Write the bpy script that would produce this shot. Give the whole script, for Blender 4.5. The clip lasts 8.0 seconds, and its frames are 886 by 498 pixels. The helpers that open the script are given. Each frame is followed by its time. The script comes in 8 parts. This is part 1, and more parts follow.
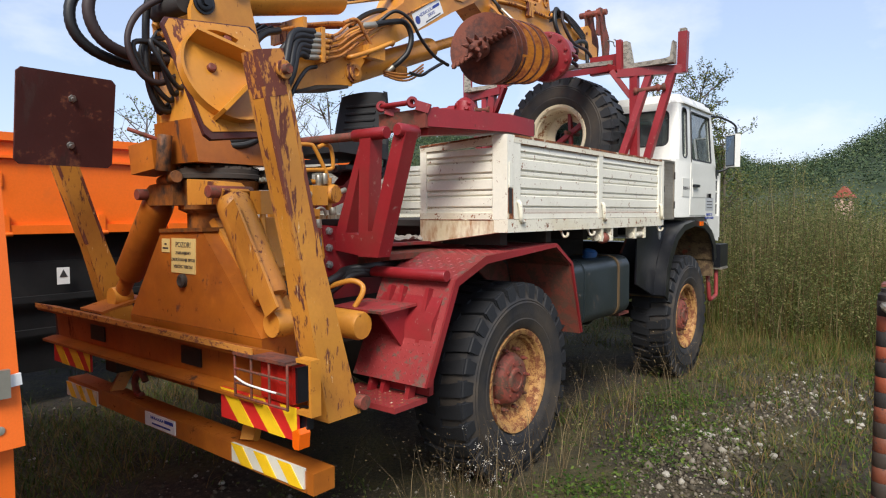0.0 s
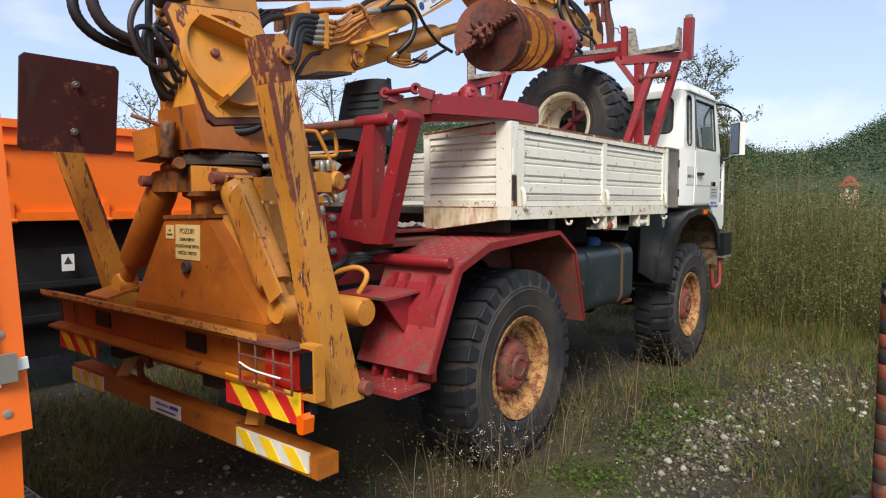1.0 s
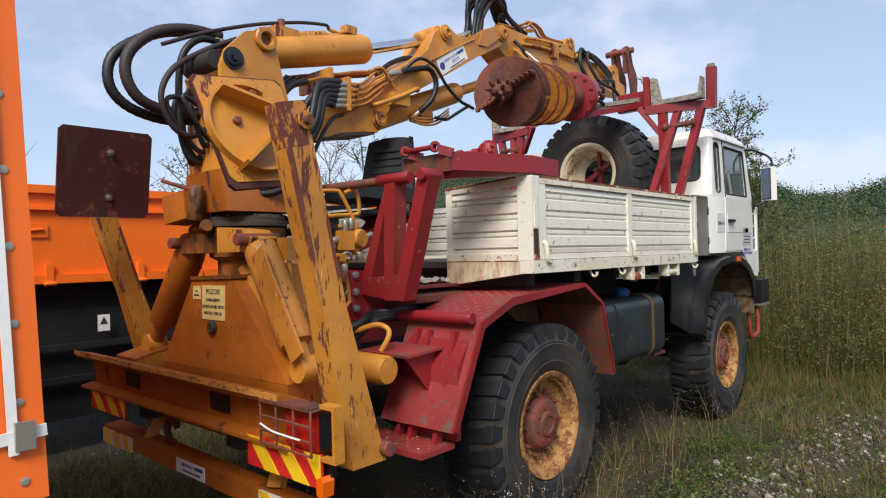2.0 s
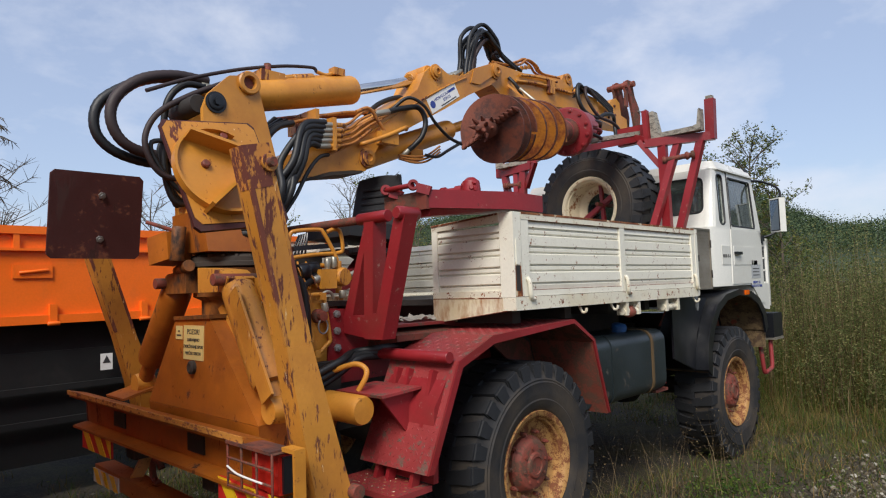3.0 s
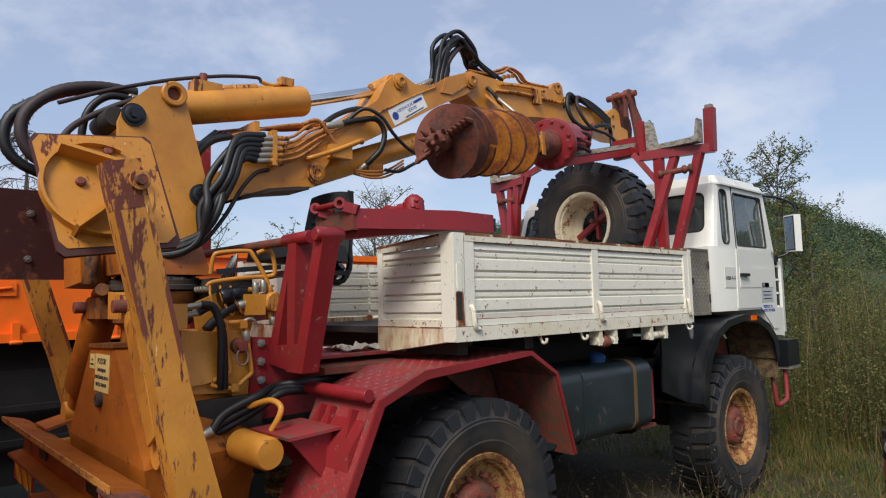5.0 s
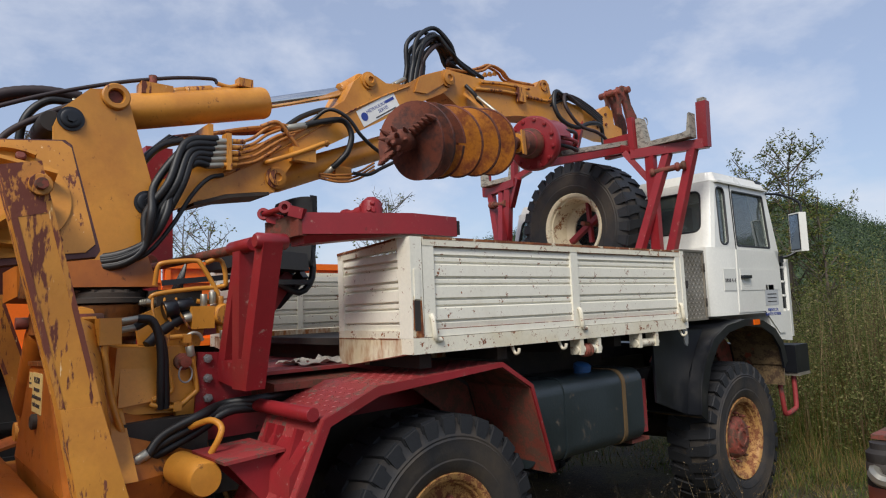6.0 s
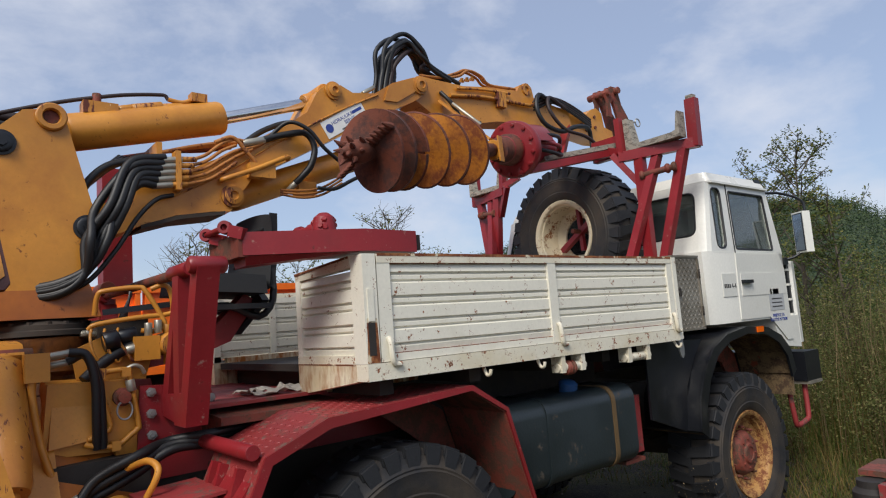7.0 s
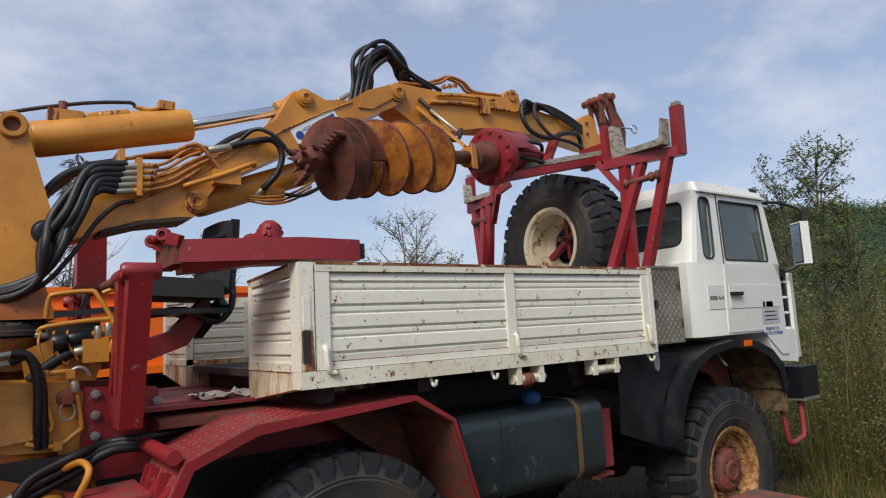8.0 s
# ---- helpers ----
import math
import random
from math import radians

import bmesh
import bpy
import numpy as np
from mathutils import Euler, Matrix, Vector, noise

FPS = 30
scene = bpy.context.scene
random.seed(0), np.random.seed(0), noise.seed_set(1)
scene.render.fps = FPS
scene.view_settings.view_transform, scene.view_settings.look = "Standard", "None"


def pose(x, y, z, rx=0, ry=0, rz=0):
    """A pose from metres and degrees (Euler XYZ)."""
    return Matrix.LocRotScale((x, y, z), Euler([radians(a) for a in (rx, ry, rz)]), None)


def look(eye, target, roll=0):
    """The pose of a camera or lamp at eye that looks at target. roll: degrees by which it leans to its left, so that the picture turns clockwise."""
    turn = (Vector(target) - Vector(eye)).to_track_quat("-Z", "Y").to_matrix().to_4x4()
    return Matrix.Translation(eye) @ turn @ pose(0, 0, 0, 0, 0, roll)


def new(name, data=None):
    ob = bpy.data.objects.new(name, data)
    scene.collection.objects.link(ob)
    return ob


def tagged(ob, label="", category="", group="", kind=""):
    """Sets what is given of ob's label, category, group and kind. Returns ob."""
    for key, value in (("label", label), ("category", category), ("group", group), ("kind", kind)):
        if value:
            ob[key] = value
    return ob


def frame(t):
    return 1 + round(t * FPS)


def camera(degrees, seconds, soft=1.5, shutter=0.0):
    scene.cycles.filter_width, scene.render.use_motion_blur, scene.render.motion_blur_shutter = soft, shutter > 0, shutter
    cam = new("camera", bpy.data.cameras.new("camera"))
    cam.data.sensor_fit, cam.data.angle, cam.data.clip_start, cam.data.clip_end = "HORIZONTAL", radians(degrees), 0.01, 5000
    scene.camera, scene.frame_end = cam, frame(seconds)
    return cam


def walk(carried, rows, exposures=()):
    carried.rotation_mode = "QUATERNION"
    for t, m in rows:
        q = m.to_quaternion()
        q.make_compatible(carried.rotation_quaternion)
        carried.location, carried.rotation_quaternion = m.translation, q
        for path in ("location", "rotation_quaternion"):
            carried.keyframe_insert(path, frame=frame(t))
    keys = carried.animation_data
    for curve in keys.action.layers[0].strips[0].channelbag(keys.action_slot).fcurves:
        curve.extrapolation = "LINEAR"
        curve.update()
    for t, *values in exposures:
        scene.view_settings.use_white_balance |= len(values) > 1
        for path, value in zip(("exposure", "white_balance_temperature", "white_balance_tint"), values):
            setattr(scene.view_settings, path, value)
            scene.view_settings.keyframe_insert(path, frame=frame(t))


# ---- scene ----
cam = camera(68.9, 8.0, soft=1.15)
PATH = [
    (0, (2.941, -3.054, 1.456), (1.701, -1.488, 1.346), -0.2),
    (0.5, (2.945, -3.057, 1.448), (1.696, -1.498, 1.344), -0.2),
    (1, (2.941, -3.057, 1.448), (1.695, -1.499, 1.303), -0.1),
    (1.5, (2.941, -3.055, 1.448), (1.695, -1.496, 1.313), -0.2),
    (1.8, (2.944, -3.069, 1.462), (1.669, -1.53, 1.391), -1.6),
    (2, (2.985, -3.014, 1.471), (1.656, -1.519, 1.484), -1.4),
    (2.2, (3.042, -2.97, 1.473), (1.678, -1.509, 1.542), -1.3),
    (3.5, (3.155, -2.727, 1.492), (1.783, -1.28, 1.644), -2.2),
    (4, (3.124, -2.554, 1.5), (1.775, -1.093, 1.716), -2.0),
    (5.3, (3.34, -2.19, 1.548), (1.839, -0.878, 1.701), -1.9),
    (5.5, (3.355, -2.124, 1.543), (1.857, -0.808, 1.7), -2.9),
    (6, (3.313, -1.934, 1.538), (1.807, -0.631, 1.727), -2.3),
    (6.5, (3.266, -1.742, 1.56), (1.773, -0.424, 1.751), -2.7),
    (7, (3.313, -1.61, 1.563), (1.78, -0.346, 1.79), -4.2),
    (7.5, (3.464, -1.419, 1.567), (1.88, -0.217, 1.78), -3.3),
    (8, (3.549, -1.288, 1.569), (1.949, -0.113, 1.811), -3.0),
]
walk(cam, [(t, look(eye, target, roll)) for t, eye, target, roll in PATH],
     exposures=[(0, 0.74), (1.5, 0.74), (2.0, 0.57), (3.5, 0.38), (5.5, 0.30), (6.5, 0.26), (8.0, 0.22)])

# ---- light ----
SUN_ELEV, SUN_AZ = radians(45), radians(149)   # azimuth clockwise from +y: behind and to the right of the truck
world = bpy.data.worlds.new("sky")
scene.world = world
world.use_nodes = True
wn, wl = world.node_tree.nodes, world.node_tree.links
wn.clear()
w_out = wn.new("ShaderNodeOutputWorld")
w_bg = wn.new("ShaderNodeBackground")
w_sky = wn.new("ShaderNodeTexSky")
w_sky.sky_type, w_sky.sun_disc = "NISHITA", False
w_sky.sun_elevation, w_sky.sun_rotation = SUN_ELEV, SUN_AZ
w_sky.air_density, w_sky.dust_density, w_sky.ozone_density = 1.0, 1.2, 2.0
w_co = wn.new("ShaderNodeTexCoord")
w_map = wn.new("ShaderNodeMapping")
w_map.inputs["Scale"].default_value = (1.0, 1.0, 2.0)
w_map.inputs["Rotation"].default_value = (0.0, 0.25, 0.9)
w_noise = wn.new("ShaderNodeTexNoise")
w_noise.inputs["Scale"].default_value = 3.4
w_noise.inputs["Detail"].default_value = 10.0
w_noise.inputs["Roughness"].default_value = 0.58
w_noise.inputs["Distortion"].default_value = 0.12
w_ramp = wn.new("ShaderNodeValToRGB")
w_ramp.color_ramp.elements[0].position = 0.45
w_ramp.color_ramp.elements[0].color = (0.0, 0.0, 0.0, 1)
w_ramp.color_ramp.elements[1].position = 0.68
w_ramp.color_ramp.elements[1].color = (0.80, 0.80, 0.80, 1)
w_veil = wn.new("ShaderNodeMix")
w_veil.data_type = "RGBA"
w_veil.inputs["Factor"].default_value = 0.50
w_veil.inputs["B"].default_value = (4.0, 4.6, 6.2, 1)
w_mix = wn.new("ShaderNodeMix")
w_mix.data_type = "RGBA"
w_mix.inputs["B"].default_value = (5.6, 5.9, 6.7, 1)
wl.new(w_co.outputs["Generated"], w_map.inputs["Vector"])
wl.new(w_map.outputs["Vector"], w_noise.inputs["Vector"])
wl.new(w_noise.outputs["Fac"], w_ramp.inputs["Fac"])
wl.new(w_sky.outputs["Color"], w_veil.inputs["A"])
wl.new(w_veil.outputs["Result"], w_mix.inputs["A"])
wl.new(w_ramp.outputs["Color"], w_mix.inputs["Factor"])
wl.new(w_mix.outputs["Result"], w_bg.inputs["Color"])
w_bg.inputs["Strength"].default_value = 0.108
wl.new(w_bg.outputs["Background"], w_out.inputs["Surface"])

sun = new("sun", bpy.data.lights.new("sun", "SUN"))
sun.data.energy, sun.data.angle, sun.data.color = 2.9, radians(26), (1.0, 0.95, 0.88)
sun.matrix_world = look((math.sin(SUN_AZ) * 40, math.cos(SUN_AZ) * 40, 40 * math.tan(SUN_ELEV)), (0, 0, 0))


# ---- materials ----
def srgb(r, g, b):
    return tuple(((c / 255) / 12.92 if c < 11 else ((c / 255 + 0.055) / 1.055) ** 2.4) for c in (r, g, b)) + (1.0,)


def surface(name, base, rough=0.5, metal=0.0, spots=None, spot_at=0.62, spot_scale=6.0, spot_soft=0.05, streak=1.0,
            shift=0.18, shift_scale=2.0, grain=60.0, bump=0.15, per_piece=0.0, dust=None, dust_at=0.55, coat=0.0, scars=None):
    """A painted or bare surface: base colour that drifts at a large scale, wear spots of their own shape, fine grain and relief."""
    m = bpy.data.materials.new(name)
    m.use_nodes = True
    n, l = m.node_tree.nodes, m.node_tree.links
    bsdf = n["Principled BSDF"]
    co = n.new("ShaderNodeTexCoord")

    def noise_at(scale, detail, squash=1.0):
        mp = n.new("ShaderNodeMapping")
        mp.inputs["Scale"].default_value = (1, 1, squash)
        l.new(co.outputs["Object"], mp.inputs["Vector"])
        t = n.new("ShaderNodeTexNoise")
        t.inputs["Scale"].default_value, t.inputs["Detail"].default_value = scale, detail
        t.inputs["Roughness"].default_value = 0.62
        l.new(mp.outputs["Vector"], t.inputs["Vector"])
        return t.outputs["Fac"]

    def span(value, a, b, c, d):
        r = n.new("ShaderNodeMapRange")
        for key, v in zip(("From Min", "From Max", "To Min", "To Max"), (a, b, c, d)):
            r.inputs[key].default_value = v
        l.new(value, r.inputs["Value"])
        return r.outputs["Result"]

    def mix(fac, a, b, mode="MIX"):
        x = n.new("ShaderNodeMix")
        x.data_type, x.blend_type = "RGBA", mode
        for sock, v in ((x.inputs["Factor"], fac), (x.inputs["A"], a), (x.inputs["B"], b)):
            if hasattr(v, "is_linked"):
                l.new(v, sock)
            else:
                sock.default_value = v
        return x.outputs["Result"]

    drift = noise_at(shift_scale, 4)
    grain_v = noise_at(grain, 3)
    dark = tuple(c * (1 - shift) for c in base[:3]) + (1,)
    light = tuple(min(1, c * (1 + shift)) for c in base[:3]) + (1,)
    col = mix(span(drift, 0.3, 0.7, 0, 1), dark, light)
    col = mix(span(grain_v, 0.3, 0.75, 0.0, 0.22), col, tuple(c * 0.6 for c in base[:3]) + (1,))
    if per_piece:
        info = n.new("ShaderNodeObjectInfo")
        col = mix(span(info.outputs["Random"], 0, 1, 0, per_piece), col, tuple(c * 0.35 for c in base[:3]) + (1,))
    rough_v = span(drift, 0.3, 0.7, max(0.02, rough - 0.08), min(1, rough + 0.1))
    if dust:
        col = mix(span(noise_at(3.1, 6), dust_at - 0.12, dust_at + 0.2, 0, 0.75), col, dust)
    if spots:
        both = n.new("ShaderNodeMath")
        both.operation = "MULTIPLY_ADD"
        both.inputs[1].default_value = 0.55
        l.new(noise_at(spot_scale * 5.5, 6, 1 / streak), both.inputs[0])
        less = n.new("ShaderNodeMath")
        less.operation = "SUBTRACT"
        less.inputs[1].default_value = 0.275
        l.new(noise_at(spot_scale, 9, 1 / streak), less.inputs[0])
        l.new(less.outputs[0], both.inputs[2])
        mask = span(both.outputs[0], spot_at - spot_soft, spot_at + spot_soft, 0, 1)
        col = mix(mask, col, spots)
        rough_v = mix(mask, rough_v, (0.85, 0.85, 0.85, 1))
    for tint, at, scale, stretch in scars or ():
        mark = span(noise_at(scale, 7, 1 / stretch), at - 0.02, at + 0.02, 0, 1)
        col = mix(mark, col, tint)
        rough_v = mix(mark, rough_v, (0.8, 0.8, 0.8, 1))
    l.new(col, bsdf.inputs["Base Color"])
    l.new(rough_v, bsdf.inputs["Roughness"])
    bsdf.inputs["Metallic"].default_value = metal
    bsdf.inputs["Coat Weight"].default_value = coat
    if bump:
        b = n.new("ShaderNodeBump")
        b.inputs["Strength"].default_value, b.inputs["Distance"].default_value = bump, 0.004
        l.new(grain_v, b.inputs["Height"])
        l.new(b.outputs["Normal"], bsdf.inputs["Normal"])
    return m


def plain(name, base, rough=0.5, metal=0.0):
    return surface(name, base, rough, metal, shift=0.12, bump=0.08)


M_YELLOW = surface("ochre_paint", srgb(200, 136, 50), 0.38, spots=srgb(112, 62, 34), spot_at=0.695, spot_scale=13, shift=0.18, dust=srgb(150, 86, 34), dust_at=0.58, bump=0.12, scars=((srgb(130, 74, 38), 0.71, 34, 1.0), (srgb(116, 60, 36), 0.715, 9, 5.0)))
# rain-stained ochre; it also carries the left outrigger cylinder's shade as colour
M_YELLOW_STAIN_SHADE = surface("rain_stain_and_shade_ochre", srgb(176, 102, 30), 0.42, spots=srgb(92, 52, 28), spot_at=0.70, spot_scale=10, shift=0.30, shift_scale=3.2, dust=srgb(116, 58, 22), dust_at=0.47, bump=0.12, scars=((srgb(70, 42, 28), 0.67, 7, 4.0), (srgb(84, 46, 28), 0.68, 26, 4.0)))
M_YELLOW_GREASY = surface("grease_stained_ochre", srgb(142, 86, 34), 0.45, spots=srgb(44, 32, 24), spot_at=0.54, spot_scale=6, spot_soft=0.10, streak=1.8, shift=0.3, shift_scale=5, bump=0.3, dust=srgb(84, 50, 26), dust_at=0.5)
M_FLANGE_EDGE = surface("worn_flange_edge", srgb(186, 126, 54), 0.6, spots=srgb(110, 62, 40), spot_at=0.56, spot_scale=14, spot_soft=0.04, streak=0.5, shift=0.2, bump=0.3)
M_YELLOW_EDGE = surface("rusted_paint_edge", srgb(184, 124, 50), 0.6, spots=srgb(104, 54, 40), spot_at=0.525, spot_scale=10, spot_soft=0.03, streak=4.0, shift=0.2, bump=0.3, scars=((srgb(222, 192, 140), 0.68, 40, 5.0),))
M_YELLOW_WORN = surface("worn_ochre_paint", srgb(192, 130, 48), 0.46, spots=srgb(92, 46, 34), spot_at=0.612, spot_scale=11, spot_soft=0.025, streak=4.5, shift=0.18, bump=0.25, dust=srgb(150, 88, 38), dust_at=0.58, scars=((srgb(108, 58, 40), 0.64, 48, 4.0), (srgb(100, 54, 38), 0.665, 8, 4.0), (srgb(224, 196, 150), 0.69, 60, 6.0)))
M_YELLOW_BARE = surface("rusted_ochre_head", srgb(186, 122, 52), 0.6, spots=srgb(102, 52, 40), spot_at=0.48, spot_scale=13, spot_soft=0.03, streak=2.2, shift=0.2, bump=0.3)
M_PIPE = surface("dull_ochre_pipe", srgb(162, 104, 46), 0.5, spots=srgb(104, 60, 38), spot_at=0.58, spot_scale=16, shift=0.25, bump=0.2)
M_RED = surface("maroon_paint", srgb(134, 30, 36), 0.42, spots=srgb(150, 110, 100), spot_at=0.70, spot_scale=20, shift=0.2, bump=0.15, dust=srgb(110, 46, 40), dust_at=0.62, scars=((srgb(84, 44, 36), 0.70, 16, 1.0),))
M_RED_OLD = surface("faded_red_paint", srgb(138, 46, 46), 0.58, spots=srgb(100, 72, 62), spot_at=0.6, spot_scale=11, shift=0.22, bump=0.35)
M_WHITE = surface("white_paint", srgb(228, 224, 208), 0.42, spots=srgb(124, 68, 28), spot_at=0.672, spot_scale=20, spot_soft=0.03, shift=0.05, shift_scale=1.4, bump=0.08, dust=srgb(202, 194, 170), dust_at=0.66, scars=((srgb(146, 92, 46), 0.725, 11, 4.0), (srgb(112, 62, 32), 0.715, 46, 1.0)))
M_WHITE_RUST = surface("white_paint_with_rust_streaks", srgb(218, 210, 184), 0.5, spots=srgb(150, 86, 28), spot_at=0.525, spot_scale=6, spot_soft=0.12, streak=3.2, shift=0.08, bump=0.15, dust=srgb(196, 172, 118), dust_at=0.55, scars=((srgb(120, 66, 30), 0.70, 12, 2.5),))
M_WHITE_EDGE = surface("chipped_white_rail", srgb(220, 214, 194), 0.5, spots=srgb(128, 68, 28), spot_at=0.625, spot_scale=22, spot_soft=0.03, shift=0.08, bump=0.2, dust=srgb(198, 180, 138), dust_at=0.60, scars=((srgb(112, 60, 30), 0.66, 14, 1.0),))
M_EDGE_RUST = surface("rusted_white_edge", srgb(142, 90, 50), 0.7, spots=srgb(106, 54, 26), spot_at=0.47, spot_scale=9, spot_soft=0.05, shift=0.2, bump=0.35, scars=((srgb(206, 194, 166), 0.60, 16, 1.0),))
M_CAB = surface("white_cab_paint", srgb(220, 219, 210), 0.32, shift=0.04, bump=0.03, coat=0.3, dust=srgb(206, 202, 190), dust_at=0.68)
M_TYRE = surface("weathered_rubber", srgb(30, 30, 32), 0.72, shift=0.3, bump=0.4, dust=srgb(78, 66, 50), dust_at=0.55)
M_TREAD = surface("black_tread_rubber", srgb(24, 25, 28), 0.6, shift=0.3, bump=0.5, dust=srgb(52, 50, 48), dust_at=0.66, scars=((srgb(150, 150, 146), 0.755, 40, 1.0),))
M_RUBBER = surface("black_rubber_hose", srgb(20, 21, 23), 0.5, shift=0.25, bump=0.2)
M_HOSE_RED = surface("brown_rubber_hose", srgb(46, 33, 33), 0.6, shift=0.25, bump=0.2)
M_BLACK = surface("black_plastic", srgb(19, 21, 26), 0.38, shift=0.2, bump=0.1, dust=srgb(70, 68, 64), dust_at=0.70)
M_SEAT = surface("matt_black_seat_plastic", srgb(24, 25, 27), 0.7, shift=0.2, bump=0.2)
M_DARK = surface("grimy_chassis_paint", srgb(42, 38, 35), 0.75, shift=0.3, bump=0.3, dust=srgb(78, 64, 50), dust_at=0.58)
M_RIM = surface("cream_rim_paint", srgb(168, 126, 72), 0.62, spots=srgb(112, 64, 36), spot_at=0.51, spot_scale=22, spot_soft=0.06, shift=0.16, bump=0.3)
M_RIM_SPARE = surface("pale_cream_rim_paint", srgb(222, 208, 176), 0.55, spots=srgb(140, 88, 48), spot_at=0.60, spot_scale=12, spot_soft=0.06, shift=0.1, bump=0.3)
M_HUB = surface("rusty_red_hub", srgb(122, 58, 44), 0.7, spots=srgb(86, 58, 44), spot_at=0.52, spot_scale=14, shift=0.25, bump=0.4)
M_BLACK_PAINT = surface("black_chassis_paint", srgb(13, 13, 14), 0.75, shift=0.3, bump=0.2, dust=srgb(44, 40, 36), dust_at=0.64)
M_RUST = surface("bare_rusty_steel", srgb(112, 58, 40), 0.75, spots=srgb(70, 44, 38), spot_at=0.52, spot_scale=7, spot_soft=0.1, shift=0.25, bump=0.5)
M_FLIGHT = surface("worn_yellow_flighting", srgb(198, 126, 42), 0.55, spots=srgb(132, 70, 36), spot_at=0.52, spot_scale=8, spot_soft=0.12, shift=0.18, bump=0.3)
M_PLATE = surface("oxide_brown_plate", srgb(70, 31, 28), 0.6, spots=srgb(112, 66, 46), spot_at=0.64, spot_scale=8, shift=0.2, bump=0.25, scars=((srgb(62, 34, 30), 0.62, 9, 4.0),))
M_ORANGE = surface("orange_paint", srgb(242, 112, 24), 0.42, shift=0.06, bump=0.06, dust=srgb(190, 106, 52), dust_at=0.68)
M_TARP = surface("orange_tarpaulin", srgb(234, 106, 24), 0.5, shift=0.06, bump=0.12, grain=220)
M_GREY = surface("grey_steel", srgb(150, 150, 148), 0.45, 0.6, shift=0.2, bump=0.2)
M_ZINC = surface("zinc_plated_fitting", srgb(168, 164, 150), 0.4, 0.7, shift=0.2, bump=0.15)
M_CHROME = surface("chromed_rod", srgb(210, 212, 215), 0.12, 1.0, shift=0.04, bump=0.0)
M_MUD = surface("dried_mud", srgb(112, 92, 64), 0.9, spots=srgb(70, 52, 36), spot_at=0.52, spot_scale=14, spot_soft=0.08, shift=0.3, shift_scale=6, bump=0.6, scars=((srgb(124, 58, 34), 0.62, 9, 1.0),))
M_ALU = surface("aluminium_tread_plate", srgb(170, 163, 150), 0.45, 0.75, shift=0.2, bump=0.15, dust=srgb(122, 108, 88), dust_at=0.55)
M_TANK = surface("grey_green_tank_paint", srgb(38, 46, 49), 0.38, spots=srgb(84, 74, 62), spot_at=0.66, shift=0.18, bump=0.2)
M_STRAP = surface("rusty_tank_strap", srgb(98, 76, 46), 0.7, shift=0.2, bump=0.3)
M_BLUE = plain("blue_cap", srgb(40, 82, 132), 0.45)
M_WOOD = surface("weathered_wood", srgb(150, 144, 132), 0.85, spots=srgb(98, 92, 84), spot_at=0.55, spot_scale=20, streak=0.4, shift=0.15, bump=0.5)
M_LABEL = plain("white_label", srgb(226, 226, 222), 0.4)
M_LABEL_GREY = plain("pale_grey_label", srgb(176, 178, 178), 0.4)
M_LABEL_Y = surface("aged_yellow_label", srgb(216, 192, 124), 0.5, shift=0.1, bump=0.1)
M_PRINT_BLUE = plain("blue_print", srgb(40, 62, 140), 0.5)
M_PRINT = plain("dark_print", srgb(58, 56, 56), 0.5)
M_HAZ_RED = plain("red_reflective_stripe", srgb(206, 44, 40), 0.35)
M_HAZ_YEL = plain("yellow_reflective_stripe", srgb(240, 196, 36), 0.35)
M_HAZ_WHT = plain("white_reflective_stripe", srgb(214, 212, 198), 0.35)
M_LENS_RED = plain("red_lamp_lens", srgb(176, 36, 26), 0.2)
M_LENS_ORG = plain("orange_lamp_lens", srgb(232, 100, 16), 0.15)
M_STRIPE_ORG = surface("faded_orange_band", srgb(140, 66, 38), 0.65, spots=srgb(62, 50, 46), spot_at=0.58, spot_scale=14, shift=0.2, bump=0.25, dust=srgb(96, 66, 50), dust_at=0.52)
M_RAG = surface("grey_rag", srgb(176, 168, 156), 0.9, shift=0.25, shift_scale=9, bump=0.4)
M_MIRROR = plain("mirror_glass", srgb(150, 160, 170), 0.04, 1.0)

M_GLASS = bpy.data.materials.new("tinted_glass")
M_GLASS.use_nodes = True
g_b = M_GLASS.node_tree.nodes["Principled BSDF"]
g_b.inputs["Base Color"].default_value = (0.36, 0.41, 0.41, 1)
g_b.inputs["Roughness"].default_value = 0.03
g_b.inputs["Transmission Weight"].default_value = 0.92
g_b.inputs["IOR"].default_value = 1.45


# ---- mesh tools ----
def add_box(bm, lo, hi, m=None):
    vs = [bm.verts.new((x, y, z)) for x in (lo[0], hi[0]) for y in (lo[1], hi[1]) for z in (lo[2], hi[2])]
    if m is not None:
        for v in vs:
            v.co = m @ v.co
    for q in ((0, 1, 3, 2), (4, 6, 7, 5), (0, 4, 5, 1), (2, 3, 7, 6), (0, 2, 6, 4), (1, 5, 7, 3)):
        bm.faces.new([vs[i] for i in q])
    return vs


def add_prism(bm, outline, axis, a, b):
    """The outline (two coordinates a corner, the axis left out) drawn from a to b along the axis."""
    def spot(p, h):
        return {"x": (h, p[0], p[1]), "y": (p[0], h, p[1]), "z": (p[0], p[1], h)}[axis]
    one = [bm.verts.new(spot(p, a)) for p in outline]
    two = [bm.verts.new(spot(p, b)) for p in outline]
    bm.faces.new(one)
    bm.faces.new(list(reversed(two)))
    for i in range(len(one)):
        j = (i + 1) % len(one)
        bm.faces.new((one[i], two[i], two[j], one[j]))
    return one + two


